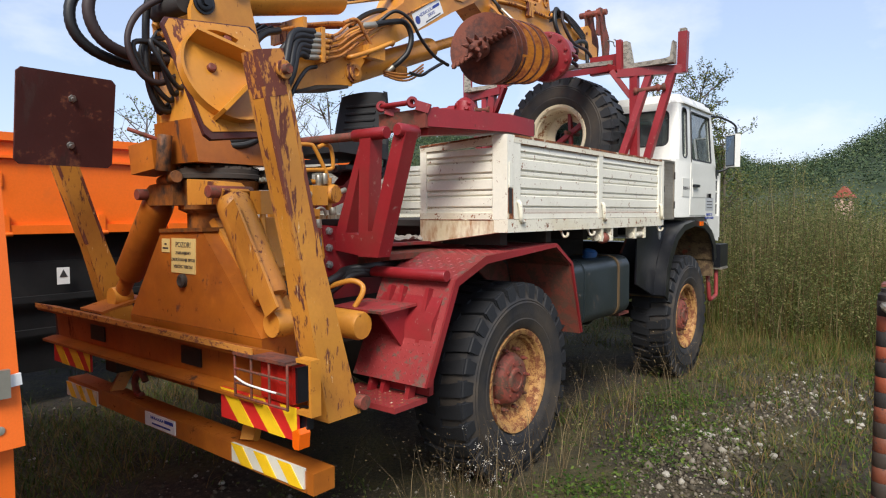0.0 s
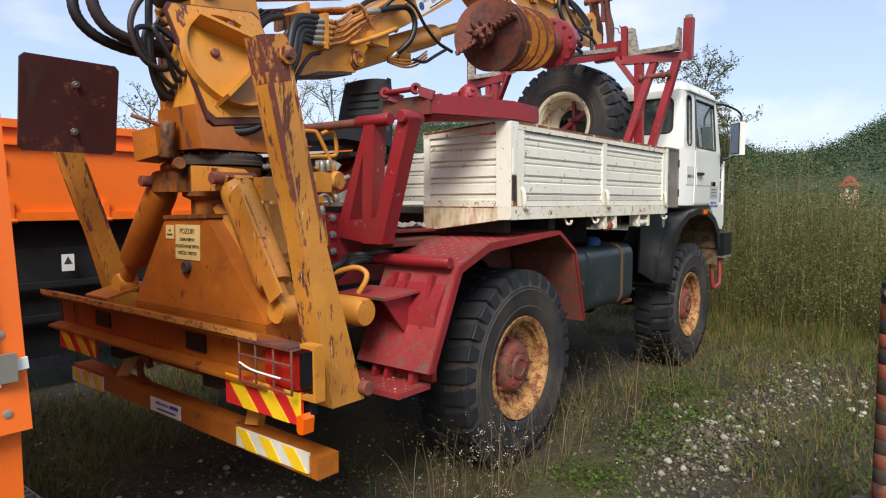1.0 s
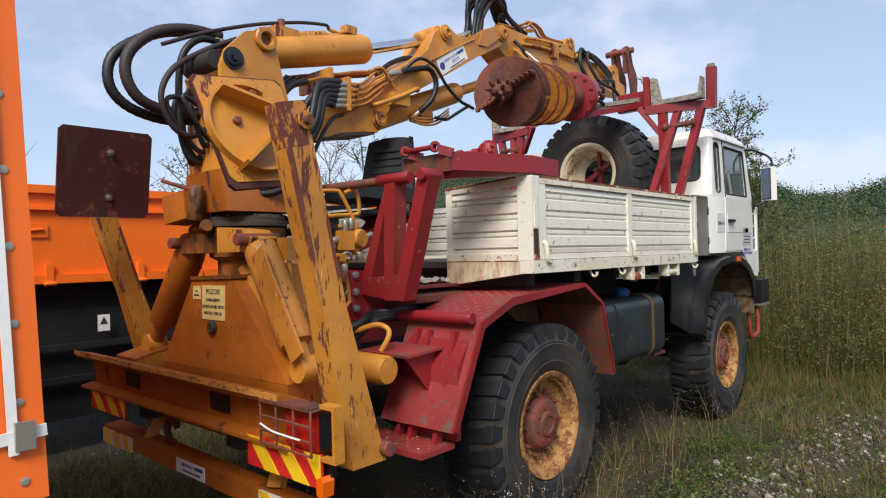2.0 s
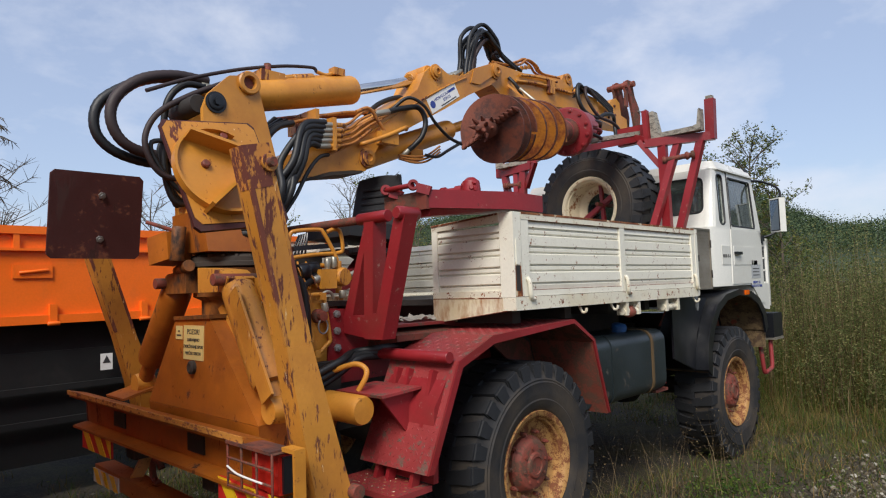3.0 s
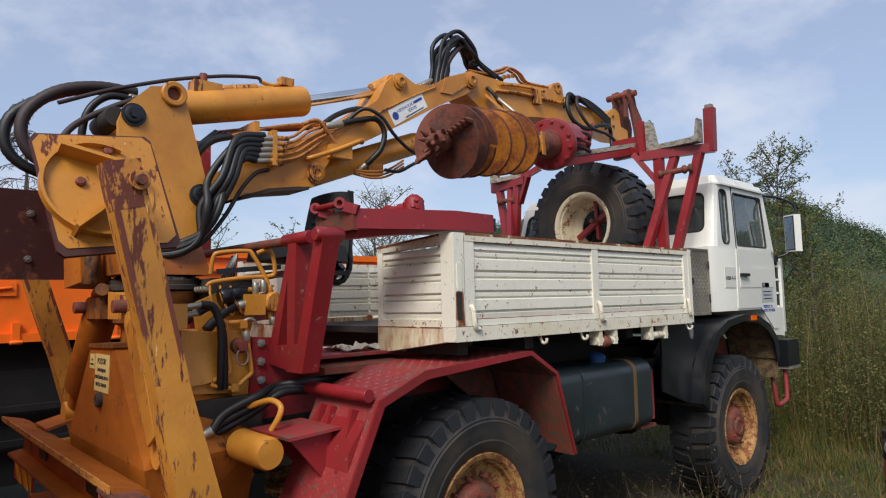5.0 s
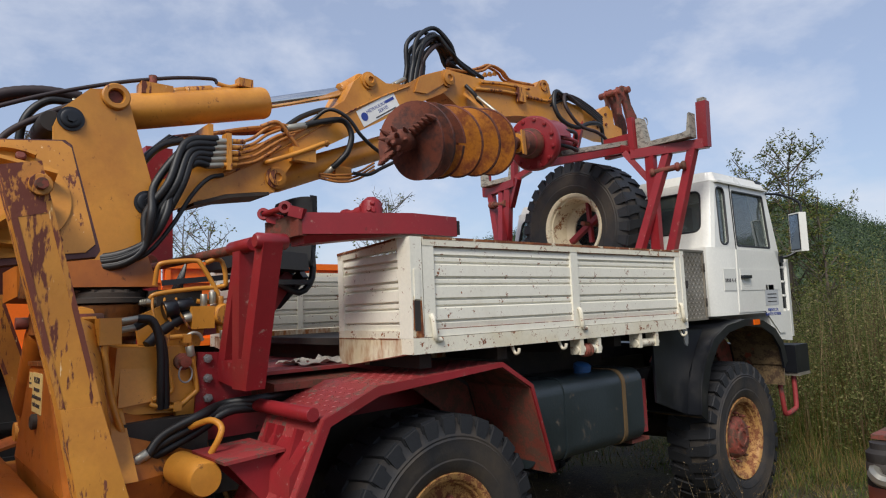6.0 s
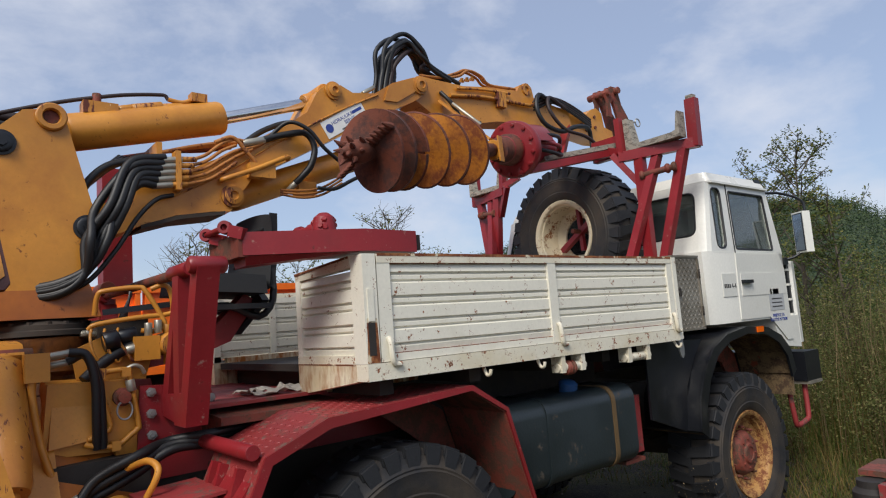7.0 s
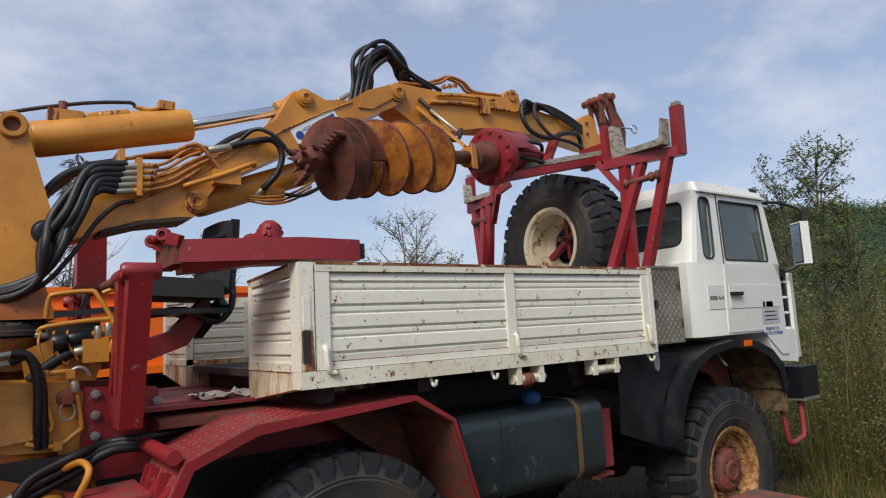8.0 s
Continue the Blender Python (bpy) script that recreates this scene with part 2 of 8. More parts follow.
def glide(points, steps=6):
    """A smooth run of points through the given ones."""
    p = [Vector(q) for q in points]
    p = [p[0] * 2 - p[1]] + p + [p[-1] * 2 - p[-2]]
    out = []
    for i in range(1, len(p) - 2):
        for k in range(steps):
            t = k / steps
            out.append(0.5 * (2 * p[i] + (p[i + 1] - p[i - 1]) * t + (2 * p[i - 1] - 5 * p[i] + 4 * p[i + 1] - p[i + 2]) * t * t
                              + (3 * p[i] - p[i - 1] - 3 * p[i + 1] + p[i + 2]) * t ** 3))
    return out + [p[-2]]


def add_tube(bm, points, r, n=8, ribs=0.0):
    p = [Vector(q) for q in points]
    rings, side = [], None
    for i, q in enumerate(p):
        ahead = (p[min(i + 1, len(p) - 1)] - p[max(i - 1, 0)]).normalized()
        if side is None:
            side = ahead.orthogonal().normalized()
        side = (side - ahead * side.dot(ahead)).normalized()
        up = ahead.cross(side)
        rr = (r[i] if isinstance(r, (list, tuple)) else r) * (1 + ribs * (i % 2))
        rings.append([bm.verts.new(q + rr * (math.cos(2 * math.pi * k / n) * side + math.sin(2 * math.pi * k / n) * up)) for k in range(n)])
    for a, b in zip(rings, rings[1:]):
        for k in range(n):
            bm.faces.new((a[k], a[(k + 1) % n], b[(k + 1) % n], b[k]))
    bm.faces.new(rings[0][::-1])
    bm.faces.new(rings[-1])


def add_lathe(bm, profile, base, axis, n=24, closed=True):
    """A turned shape: profile rows of radius and height along the axis from base."""
    axis = Vector(axis).normalized()
    u = axis.orthogonal().normalized()
    v = axis.cross(u)
    rings = []
    for r, h in profile:
        c = Vector(base) + axis * h
        rings.append([bm.verts.new(c + r * (math.cos(2 * math.pi * k / n) * u + math.sin(2 * math.pi * k / n) * v)) for k in range(n)])
    for a, b in zip(rings, rings[1:]):
        for k in range(n):
            bm.faces.new((a[k], a[(k + 1) % n], b[(k + 1) % n], b[k]))
    if closed:
        bm.faces.new(rings[0][::-1])
        bm.faces.new(rings[-1])


def add_rod(bm, p, q, r, n=14):
    p, q = Vector(p), Vector(q)
    add_lathe(bm, [(r * 0.94, 0), (r, r * 0.08), (r, (q - p).length - r * 0.08), (r * 0.94, (q - p).length)], p, q - p, n)


def add_beam(bm, p, q, w, h, up=(0, 0, 1)):
    """A square-cut bar from p to q, w across and h in the up direction."""
    p, q = Vector(p), Vector(q)
    ahead = (q - p).normalized()
    side = ahead.cross(Vector(up)).normalized()
    top = side.cross(ahead)
    m = Matrix((side, ahead, top)).transposed().to_4x4()
    m.translation = p
    return add_box(bm, (-w / 2, 0, -h / 2), (w / 2, (q - p).length, h / 2), m)


def soften(bm, width=0.006, segments=2, angle=35):
    edges = [e for e in bm.edges if len(e.link_faces) == 2 and e.calc_face_angle(0) > radians(angle)]
    bmesh.ops.bevel(bm, geom=edges, offset=width, segments=segments, affect="EDGES", profile=0.6, clamp_overlap=True)
    return bm


def thing(name, base, label, category, group="", kind=""):
    ob = new(name)
    ob.empty_display_size = 0.2
    ob.location = base
    return tagged(ob, label, category, group, kind)


def mesh_of(name, bm, smooth=40):
    bmesh.ops.recalc_face_normals(bm, faces=bm.faces)
    me = bpy.data.meshes.new(name)
    bm.to_mesh(me)
    bm.free()
    if smooth:
        me.shade_smooth()
        me.set_sharp_from_angle(angle=radians(smooth))
    return me


def part(name, bm, material, parent=None, label="", smooth=40):
    me = mesh_of(name, bm, smooth)
    me.materials.append(material)
    ob = new(name, me)
    if parent is not None:
        ob.parent = parent
        if parent.type == "EMPTY":
            ob.matrix_parent_inverse = Matrix.Translation(-Vector(parent.location))
    if label:
        ob["label"] = label
    return ob


def repeat(name, me, parent, m):
    """One more object on a mesh that is already there."""
    ob = new(name, me)
    ob.parent = parent
    if parent.type == "EMPTY":
        ob.matrix_parent_inverse = Matrix.Translation(-Vector(parent.location))
    ob.matrix_basis = m
    return ob


def box_part(name, lo, hi, material, parent, label="", bevel=0.006):
    bm = bmesh.new()
    add_box(bm, lo, hi)
    if bevel:
        soften(bm, bevel)
    return part(name, bm, material, parent, label)


def rod_part(name, p, q, r, material, parent, label="", n=14):
    bm = bmesh.new()
    add_rod(bm, p, q, r, n)
    return part(name, bm, material, parent, label)


def hose_part(name, points, r, material, parent, label="", n=8, steps=7, ribs=0.0):
    bm = bmesh.new()
    add_tube(bm, glide(points, steps), r, n, ribs)
    return part(name, bm, material, parent, label, smooth=60)


def beam_part(name, p, q, w, h, material, parent, label="", up=(0, 0, 1), bevel=0.005):
    bm = bmesh.new()
    add_beam(bm, p, q, w, h, up)
    if bevel:
        soften(bm, bevel)
    return part(name, bm, material, parent, label)


def prism_part(name, outline, axis, a, b, material, parent, label="", bevel=0.005):
    bm = bmesh.new()
    add_prism(bm, outline, axis, a, b)
    if bevel:
        soften(bm, bevel)
    return part(name, bm, material, parent, label)


def words(name, text, size, m, material, parent, label=""):
    """Lettering as a thin solid, its baseline's middle at the pose m, readable along m's x."""
    cu = bpy.data.curves.new(name, "FONT")
    cu.body, cu.size, cu.extrude, cu.align_x, cu.resolution_u = text, size, 0.0008, "CENTER", 2
    tmp = bpy.data.objects.new(name, cu)
    me = bpy.data.meshes.new_from_object(tmp)
    bpy.data.objects.remove(tmp)
    me.materials.clear()
    me.materials.append(material)
    ob = new(name, me)
    ob.parent = parent
    if parent.type == "EMPTY":
        ob.matrix_parent_inverse = Matrix.Translation(-Vector(parent.location))
    ob.matrix_basis = m
    if label:
        ob["label"] = label
    return ob


# ---- the truck ----
def add_loft(bm, low, high):
    one = [bm.verts.new(p) for p in low]
    two = [bm.verts.new(p) for p in high]
    bm.faces.new(one[::-1])
    bm.faces.new(two)
    for i in range(len(one)):
        j = (i + 1) % len(one)
        bm.faces.new((one[i], one[j], two[j], two[i]))


def tyre_mesh(radius=0.545, half=0.155):
    """A tyre round the x axis: ribbed bulging sidewalls and a sunken tread base between the bars."""
    bm = bmesh.new()
    side = [(0.272, half * 0.72), (0.288, half * 0.93), (0.302, half * 1.0), (0.33, half * 1.07), (0.345, half * 1.10), (0.352, half * 1.08), (0.39, half * 1.13),
            (0.43, half * 1.12), (0.436, half * 1.135), (0.444, half * 1.09), (0.452, half * 1.105), (0.460, half * 1.06), (0.485, half * 0.98), (radius - 0.019, half * 0.89), (radius - 0.014, half * 0.55)]
    rows = side + [(r, -h) for r, h in reversed(side)]
    n = 64
    rings = []
    for r, h in rows:
        rings.append([bm.verts.new((h, r * math.cos(2 * math.pi * k / n), r * math.sin(2 * math.pi * k / n))) for k in range(n)])
    rings.append(rings[0])
    for a, b in zip(rings, rings[1:]):
        for k in range(n):
            bm.faces.new((a[k], a[(k + 1) % n], b[(k + 1) % n], b[k]))
    me = mesh_of("tyre", bm, 30)
    me.materials.append(M_TYRE)
    return me


def bar_mesh(s, radius=0.545, half=0.155, lugs=30):
    """One tread bar of the tyre, on the side s, at the top of the wheel; it folds down over the shoulder."""
    bm = bmesh.new()
    w = math.pi * radius / lugs * 0.80
    foot = ((-0.012, -w * 1.1), (-0.012, w * 0.5), (half * 0.45, w * 0.75), (half * 0.98, w * 1.35), (half * 0.98, -w * 0.55), (half * 0.45, -w * 0.8))
    add_loft(bm, [(s * x, yy, radius - 0.045) for x, yy in foot], [(s * x * 0.985, yy * 0.90, radius) for x, yy in foot])
    low = [(s * half * 0.80, yy, zz) for yy, zz in ((-w * 0.45, radius - 0.105), (w * 1.15, radius - 0.105), (w * 1.30, radius - 0.004), (-w * 0.5, radius - 0.004))]
    high = [(s * half * k, yy, zz) for k, yy, zz in ((1.06, -w * 0.30, radius - 0.088), (1.06, w * 0.95, radius - 0.088), (1.02, w * 1.2, radius - 0.012), (1.02, -w * 0.42, radius - 0.012))]
    add_loft(bm, low, high)
    me = mesh_of("tread_bar", bm, 30)
    me.materials.append(M_TREAD)
    return me


def tread(tyre, lugs=30):
    for i in range(lugs):
        for s in (-1, 1):
            o = new("tread_bar", BARS[s])
            o.parent = tyre
            o.matrix_basis = Matrix.Rotation(2 * math.pi * (i + (0.25 if s > 0 else 0.75)) / lugs, 4, "X")


def rim_mesh(depth=0.13, material=M_RIM, hole=0.10):
    """A dished steel rim round the x axis; the open side looks along +x."""
    bm = bmesh.new()
    prof = [(0.262, 0.150), (0.286, 0.156), (0.290, 0.140), (0.276, 0.128), (0.274, -0.13), (0.29, -0.14), (0.262, -0.15), (0.254, -0.12), (0.225, -0.06),
            (0.205, 0.135 - depth), (hole, 0.122 - depth), (hole, 0.138 - depth), (0.196, 0.150 - depth), (0.222, 0.166 - depth), (0.236, 0.085), (0.240, 0.118), (0.250, 0.124), (0.254, 0.142)]
    add_lathe(bm, prof + [prof[0]], (0, 0, 0), (1, 0, 0), 48, closed=False)
    bmesh.ops.remove_doubles(bm, verts=bm.verts, dist=0.0005)
    me = mesh_of("rim", bm, 35)
    me.materials.append(material)
    return me


def hub_mesh(out=0.040):
    """A reduction hub: bolted drum with a shallow cap, studs and a broken dirt plate round it."""
    bm = bmesh.new()
    add_lathe(bm, [(0.150, -0.05), (0.150, 0.006), (0.142, 0.016), (0.128, out), (0.118, out + 0.006), (0.070, out + 0.008), (0.062, out + 0.020), (0.046, out + 0.022), (0.044, out + 0.014), (0.02, out + 0.014)], (0, 0, 0), (1, 0, 0), 32)
    for k in range(10):
        a = 2 * math.pi * k / 10
        add_lathe(bm, [(0.012, -0.01), (0.012, 0.014), (0.007, 0.016), (0.007, 0.030)], (0.006, 0.172 * math.cos(a), 0.172 * math.sin(a)), (1, 0, 0), 6)
    for k in range(8):
        a = 2 * math.pi * (k + 0.5) / 8
        add_lathe(bm, [(0.009, 0.0), (0.009, 0.010)], (out + 0.004, 0.094 * math.cos(a), 0.094 * math.sin(a)), (1, 0, 0), 6)
    me = mesh_of("hub", bm, 35)
    me.materials.append(M_HUB)
    return me


BARS = {s: bar_mesh(s) for s in (-1, 1)}
TYRE, RIM, HUB, RIM_SPARE = tyre_mesh(), rim_mesh(0.085), hub_mesh(), rim_mesh(0.20, M_RIM_SPARE, 0.155)

truck = thing("utility_truck", (0, 1.4, 0), "white-cabbed four-wheel-drive utility truck with maroon rear mudguards parked in weeds", "truck")


def wheel(x, y, facing, hub_at):
    w = repeat("wheel", TYRE, truck, pose(x, y, 0.528, random.uniform(0, 40), 0, 0 if facing > 0 else 180))
    for nm, me, at in (("rim", RIM, 0.0), ("hub", HUB, hub_at)):
        o = new(nm, me)
        o.parent = w
        o.matrix_basis = pose(at, 0, 0)
    tread(w)
    return w


for y, hub_at in ((-0.02, 0.078), (2.83, 0.080)):
    wheel(0.925, y, 1, hub_at)
    wheel(-0.925, y, -1, hub_at)

for s in (-1, 1):
    box_part("chassis_rail", (s * 0.40 - 0.035, -1.05, 0.78), (s * 0.40 + 0.035, 3.95, 1.02), M_DARK, truck)
for y in (-0.02, 2.83):
    bm = bmesh.new()
    add_lathe(bm, [(0.06, -0.80), (0.075, -0.5), (0.09, -0.2), (0.19, -0.12), (0.21, 0.0), (0.19, 0.12), (0.09, 0.2), (0.075, 0.5), (0.06, 0.80)], (0, y, 0.54), (1, 0, 0), 20)
    part("axle", bm, M_DARK, truck)
    for s in (-1, 1):
        bm = bmesh.new()
        for k in range(5):
            add_box(bm, (s * 0.52 - 0.04, y - 0.55 + k * 0.07, 0.64 + k * 0.016), (s * 0.52 + 0.04, y + 0.55 - k * 0.07, 0.654 + k * 0.016))
        part("leaf_spring", bm, M_DARK, truck)
rod_part("drive_shaft", (0, 0.2, 0.62), (0, 2.7, 0.66), 0.045, M_DARK, truck)
box_part("gearbox", (-0.22, 1.9, 0.55), (0.22, 2.9, 1.0), M_DARK, truck, bevel=0.03)

# rear mudguards: bent tread plate with a turned-down outer lip
FENDER = [(-0.885, 0.68), (-0.665, 1.145), (-0.415, 1.245), (0.31, 1.28), (0.515, 1.155), (0.655, 0.705)]
for s in (-1, 1):
    bm = bmesh.new()
    inner = [(y * 0.982, 0.55 + (z - 0.55) * 0.982) for y, z in reversed(FENDER)]
    lo, hi = sorted((s * 0.66, s * 1.12))
    add_prism(bm, FENDER + inner, "x", lo, hi)
    soften(bm, 0.003, 1)
    guard = part("rear_mudguard", bm, M_RED_OLD, truck, "maroon tread-plate mudguard, scuffed")
    bm = bmesh.new()
    under = [(y * 0.978, 0.55 + (z - 0.55) * 0.978) for y, z in FENDER]
    add_prism(bm, under + [(y * 0.99, 0.55 + (z - 0.55) * 0.99) for y, z in reversed(under)], "x", *sorted((s * 0.665, s * 1.113)))
    part("liner", bm, M_HUB, guard, "rusty grimy underside")
    bm = bmesh.new()
    lip = [(y, z) for y, z in FENDER[:-1]] + [(0.655, 0.705)] + [(0.638, 0.712), (0.50, 1.142), (0.302, 1.258), (-0.405, 1.205), (-0.64, 1.115), (-0.845, 0.68)]
    lo, hi = sorted((s * 1.116, s * 1.126))
    add_prism(bm, lip, "x", lo, hi)
    part("lip", bm, M_RED, guard)
    # raised lozenges of the tread plate
    bm = bmesh.new()
    for (y0, z0), (y1, z1) in zip(FENDER[:4], FENDER[1:4]):
        length = math.hypot(y1 - y0, z1 - z0)
        nrm = Vector((0, -(z1 - z0), y1 - y0)).normalized()
        along = Vector((0, y1 - y0, z1 - z0)).normalized()
        for i in range(int(length / 0.034)):
            for j in range(13):
                c = Vector((s * (0.68 + j * 0.034), y0, z0)) + along * (i + 0.5) * 0.034
                d = (along + Vector((s * (1 if (i + j) % 2 else -1), 0, 0))).normalized() * 0.012
                e = d.cross(nrm).normalized() * 0.0028
                vs = [bm.verts.new(c + d), bm.verts.new(c + e), bm.verts.new(c - d), bm.verts.new(c - e), bm.verts.new(c + nrm * 0.0028)]
                for k in range(4):
                    bm.faces.new((vs[k], vs[(k + 1) % 4], vs[4]))
    o = part("tread_pattern", bm, M_RED_OLD, guard, smooth=0)
    o["kind"] = "stuff"
    # rear face of the mudguard support with its ribs, tube and steps
    rod_part("support_tube", (s * 0.62, -0.70, 1.165), (s * 1.10, -0.70, 1.165), 0.028, M_RED, truck)
    prism_part("support_plate", [(-0.81, 0.62), (-0.79, 0.95), (-0.66, 1.12), (-0.64, 1.10), (-0.76, 0.93), (-0.78, 0.62)], "x", *sorted((s * 0.70, s * 1.08)), M_RED, truck)
    for x in (0.76, 0.84, 1.0):
        beam_part("support_rib", (s * x, -0.86, 0.60), (s * x, -0.70, 1.10), 0.022, 0.045, M_RED, truck)
    step = prism_part("upper_step", [(-0.98, 1.005), (-0.985, 1.018), (-0.74, 1.030), (-0.74, 1.018)], "x", *sorted((s * 0.62, s * 0.95)), M_RED_OLD, truck, "tread-plate step")
    prism_part("step_bracket", [(-0.96, 1.005), (-0.77, 0.78), (-0.76, 1.015)], "x", *sorted((s * 0.90, s * 0.915)), M_RED, truck)
    prism_part("step_bracket", [(-0.96, 1.005), (-0.77, 0.82), (-0.76, 1.015)], "x", *sorted((s * 0.66, s * 0.675)), M_RED, truck)
    lower = box_part("lower_step", (min(s * 0.62, s * 1.06), -1.02, 0.585), (max(s * 0.62, s * 1.06), -0.80, 0.61), M_RED_OLD, truck, "worn tread-plate step")
    bm = bmesh.new()
    for i in range(6):
        for j in range(12):
            c = Vector((s * (0.65 + j * 0.034), -1.0 + i * 0.034, 0.6095))
            d = Vector((0.0085 if (i + j) % 2 else -0.0085, 0.0085, 0))
            e = Vector((-d.y, d.x, 0)) * 0.28
            vs = [bm.verts.new(c + d), bm.verts.new(c + e), bm.verts.new(c - d), bm.verts.new(c - e), bm.verts.new(c + Vector((0, 0, 0.0035)))]
            for k in range(4):
                bm.faces.new((vs[k], vs[(k + 1) % 4], vs[4]))
    o = part("tread_pattern", bm, M_EDGE_RUST, lower, smooth=0)
    o["kind"] = "stuff"
    beam_part("step_hanger", (s * 0.98, -0.84, 0.60), (s * 0.93, -0.74, 0.98), 0.03, 0.03, M_RED, truck)
# inner splash shields
for s in (-1, 1):
    prism_part("inner_shield", [(0.30, 1.24), (0.50, 1.12), (0.64, 0.70), (0.60, 0.69), (0.40, 0.95), (0.05, 1.2)], "x", *sorted((s * 0.64, s * 0.655)), M_HUB, truck)

# fuel tank with straps and a blue cap
bm = bmesh.new()
def tank_line(grow):
    """The tank's section, its four corners well rounded."""
    lo, hi, r = Vector((0.62 - grow, 0.70 - grow)), Vector((1.03 + grow, 1.14 + grow)), 0.085
    out = []
    for cx, cz, a0 in ((hi.x - r, hi.y - r, 0), (lo.x + r, hi.y - r, 90), (lo.x + r, lo.y + r, 180), (hi.x - r, lo.y + r, 270)):
        out += [(cx + r * math.cos(radians(a0 + 18 * k)), cz + r * math.sin(radians(a0 + 18 * k))) for k in range(6)]
    return out


add_prism(bm, tank_line(0), "y", 0.62, 1.62)
tank = part("fuel_tank", soften(bm, 0.012, 3, 60), M_TANK, truck, "dark grey-green fuel tank")
for y in (0.88, 1.42):
    bm = bmesh.new()
    add_prism(bm, tank_line(0.005), "y", y - 0.016, y + 0.016)
    part("strap", bm, M_STRAP if y > 1 else M_TANK, tank)
bm = bmesh.new()
add_lathe(bm, [(0.045, 0), (0.045, 0.03), (0.052, 0.032), (0.052, 0.062), (0.035, 0.075)], (0.90, 1.19, 1.125), (0.25, 0, 1), 18)
part("tank_cap", bm, M_BLUE, tank, "blue filler cap")
box_part("tank_bracket", (0.55, 1.55, 0.68), (0.98, 1.74, 0.70), M_HUB, truck)
box_part("battery_box", (0.50, 1.66, 0.72), (0.95, 1.78, 1.05), M_RED_OLD, truck, "faded red box behind the tank")
bm = bmesh.new()
add_lathe(bm, [(0.10, 0), (0.11, 0.02), (0.11, 0.5), (0.10, 0.52)], (-0.85, 0.8, 0.9), (0, 1, 0), 20)
part("air_tank", bm, M_DARK, truck)

# front mudguards
ARCH = [(2.17, 0.78), (2.20, 0.98), (2.28, 1.13), (2.42, 1.27), (2.62, 1.35), (2.92, 1.385), (3.22, 1.36), (3.42, 1.29), (3.55, 1.18), (3.60, 1.02)]
for s in (-1, 1):
    bm = bmesh.new()
    add_prism(bm, ARCH + [(2.92 + (y - 2.92) * 0.965, z - 0.016) for y, z in reversed(ARCH)], "x", *sorted((s * 0.70, s * 1.10)))
    guard = part("front_mudguard", soften(bm, 0.003, 1), M_BLACK, truck, "black plastic front mudguard")
    bm = bmesh.new()
    add_prism(bm, ARCH + [(2.92 + (y - 2.92) * 0.90, z - 0.05) for y, z in reversed(ARCH)], "x", *sorted((s * 1.095, s * 1.112)))
    part("lip", soften(bm, 0.004, 1), M_BLACK, guard)
    bm = bmesh.new()
    add_prism(bm, [(2.92 + (y - 2.92) * 0.955, z - 0.019) for y, z in ARCH] + [(2.92 + (y - 2.92) * 0.94, z - 0.027) for y, z in reversed(ARCH)], "x", *sorted((s * 0.70, s * 1.092)))
    part("liner", bm, M_MUD, guard, "mud-caked underside")
    prism_part("splash_flap", [(3.598, 1.03), (3.585, 0.83), (3.575, 0.83), (3.575, 1.03)], "x", *sorted((s * 0.70, s * 1.085)), M_MUD, truck, "mud-caked splash flap")
    prism_part("side_flap", [(1.80, 0.90), (2.17, 0.775), (2.22, 1.05), (2.34, 1.22), (2.45, 1.33), (1.80, 1.36)], "x", *sorted((s * 1.00, s * 1.015)), M_BLACK, truck, "black side skirt")
    prism_part("wheel_housing", [(2.3, 1.1), (2.5, 1.30), (3.3, 1.31), (3.52, 1.15), (3.58, 0.95), (3.46, 0.86), (3.3, 1.1), (3.0, 1.2), (2.6, 1.2)], "x", *sorted((s * 0.66, s * 0.68)), M_HUB, truck)
    box_part("indicator_lamp", (min(s * 1.108, s * 1.122), 3.04, 1.335), (max(s * 1.108, s * 1.122), 3.13, 1.375), M_LENS_ORG, truck, "orange side indicator")

# cab
cab_plan = [(-1.03, 2.68), (-0.99, 2.63), (0.99, 2.63), (1.03, 2.68), (1.03, 3.80), (0.90, 3.97), (-0.90, 3.97), (-1.03, 3.80)]
bm = bmesh.new()
add_loft(bm, [(x, y, 1.415) for x, y in cab_plan], [(x, y, 1.925) for x, y in cab_plan])
cab = part("cab_body", soften(bm, 0.02, 3), M_CAB, truck, "white painted steel cab")
bm = bmesh.new()
add_prism(bm, [(3.60, 1.20), (3.95, 1.165), (3.97, 1.42), (3.50, 1.42)], "x", -1.028, 1.028)
part("front_skirt", soften(bm, 0.012, 2), M_CAB, truck)
roof_low = [(-1.01, 2.835), (-0.95, 2.79), (0.95, 2.79), (1.01, 2.835), (1.01, 3.70), (0.90, 3.79), (-0.90, 3.79), (-1.005, 3.68)]
bm = bmesh.new()
add_loft(bm, [(x, y, 2.435) for x, y in roof_low], [(x * 0.965, 3.25 + (y - 3.25) * 0.96, 2.515) for x, y in roof_low])
roof = part("roof", soften(bm, 0.03, 4, 15), M_CAB, truck)
bm = bmesh.new()
add_loft(bm, [(x * 1.012, 3.25 + (y - 3.25) * 1.012, 2.430) for x, y in roof_low], [(x * 1.012, 3.25 + (y - 3.25) * 1.012, 2.444) for x, y in roof_low])
part("drip_rail", soften(bm, 0.004, 1), M_CAB, roof)


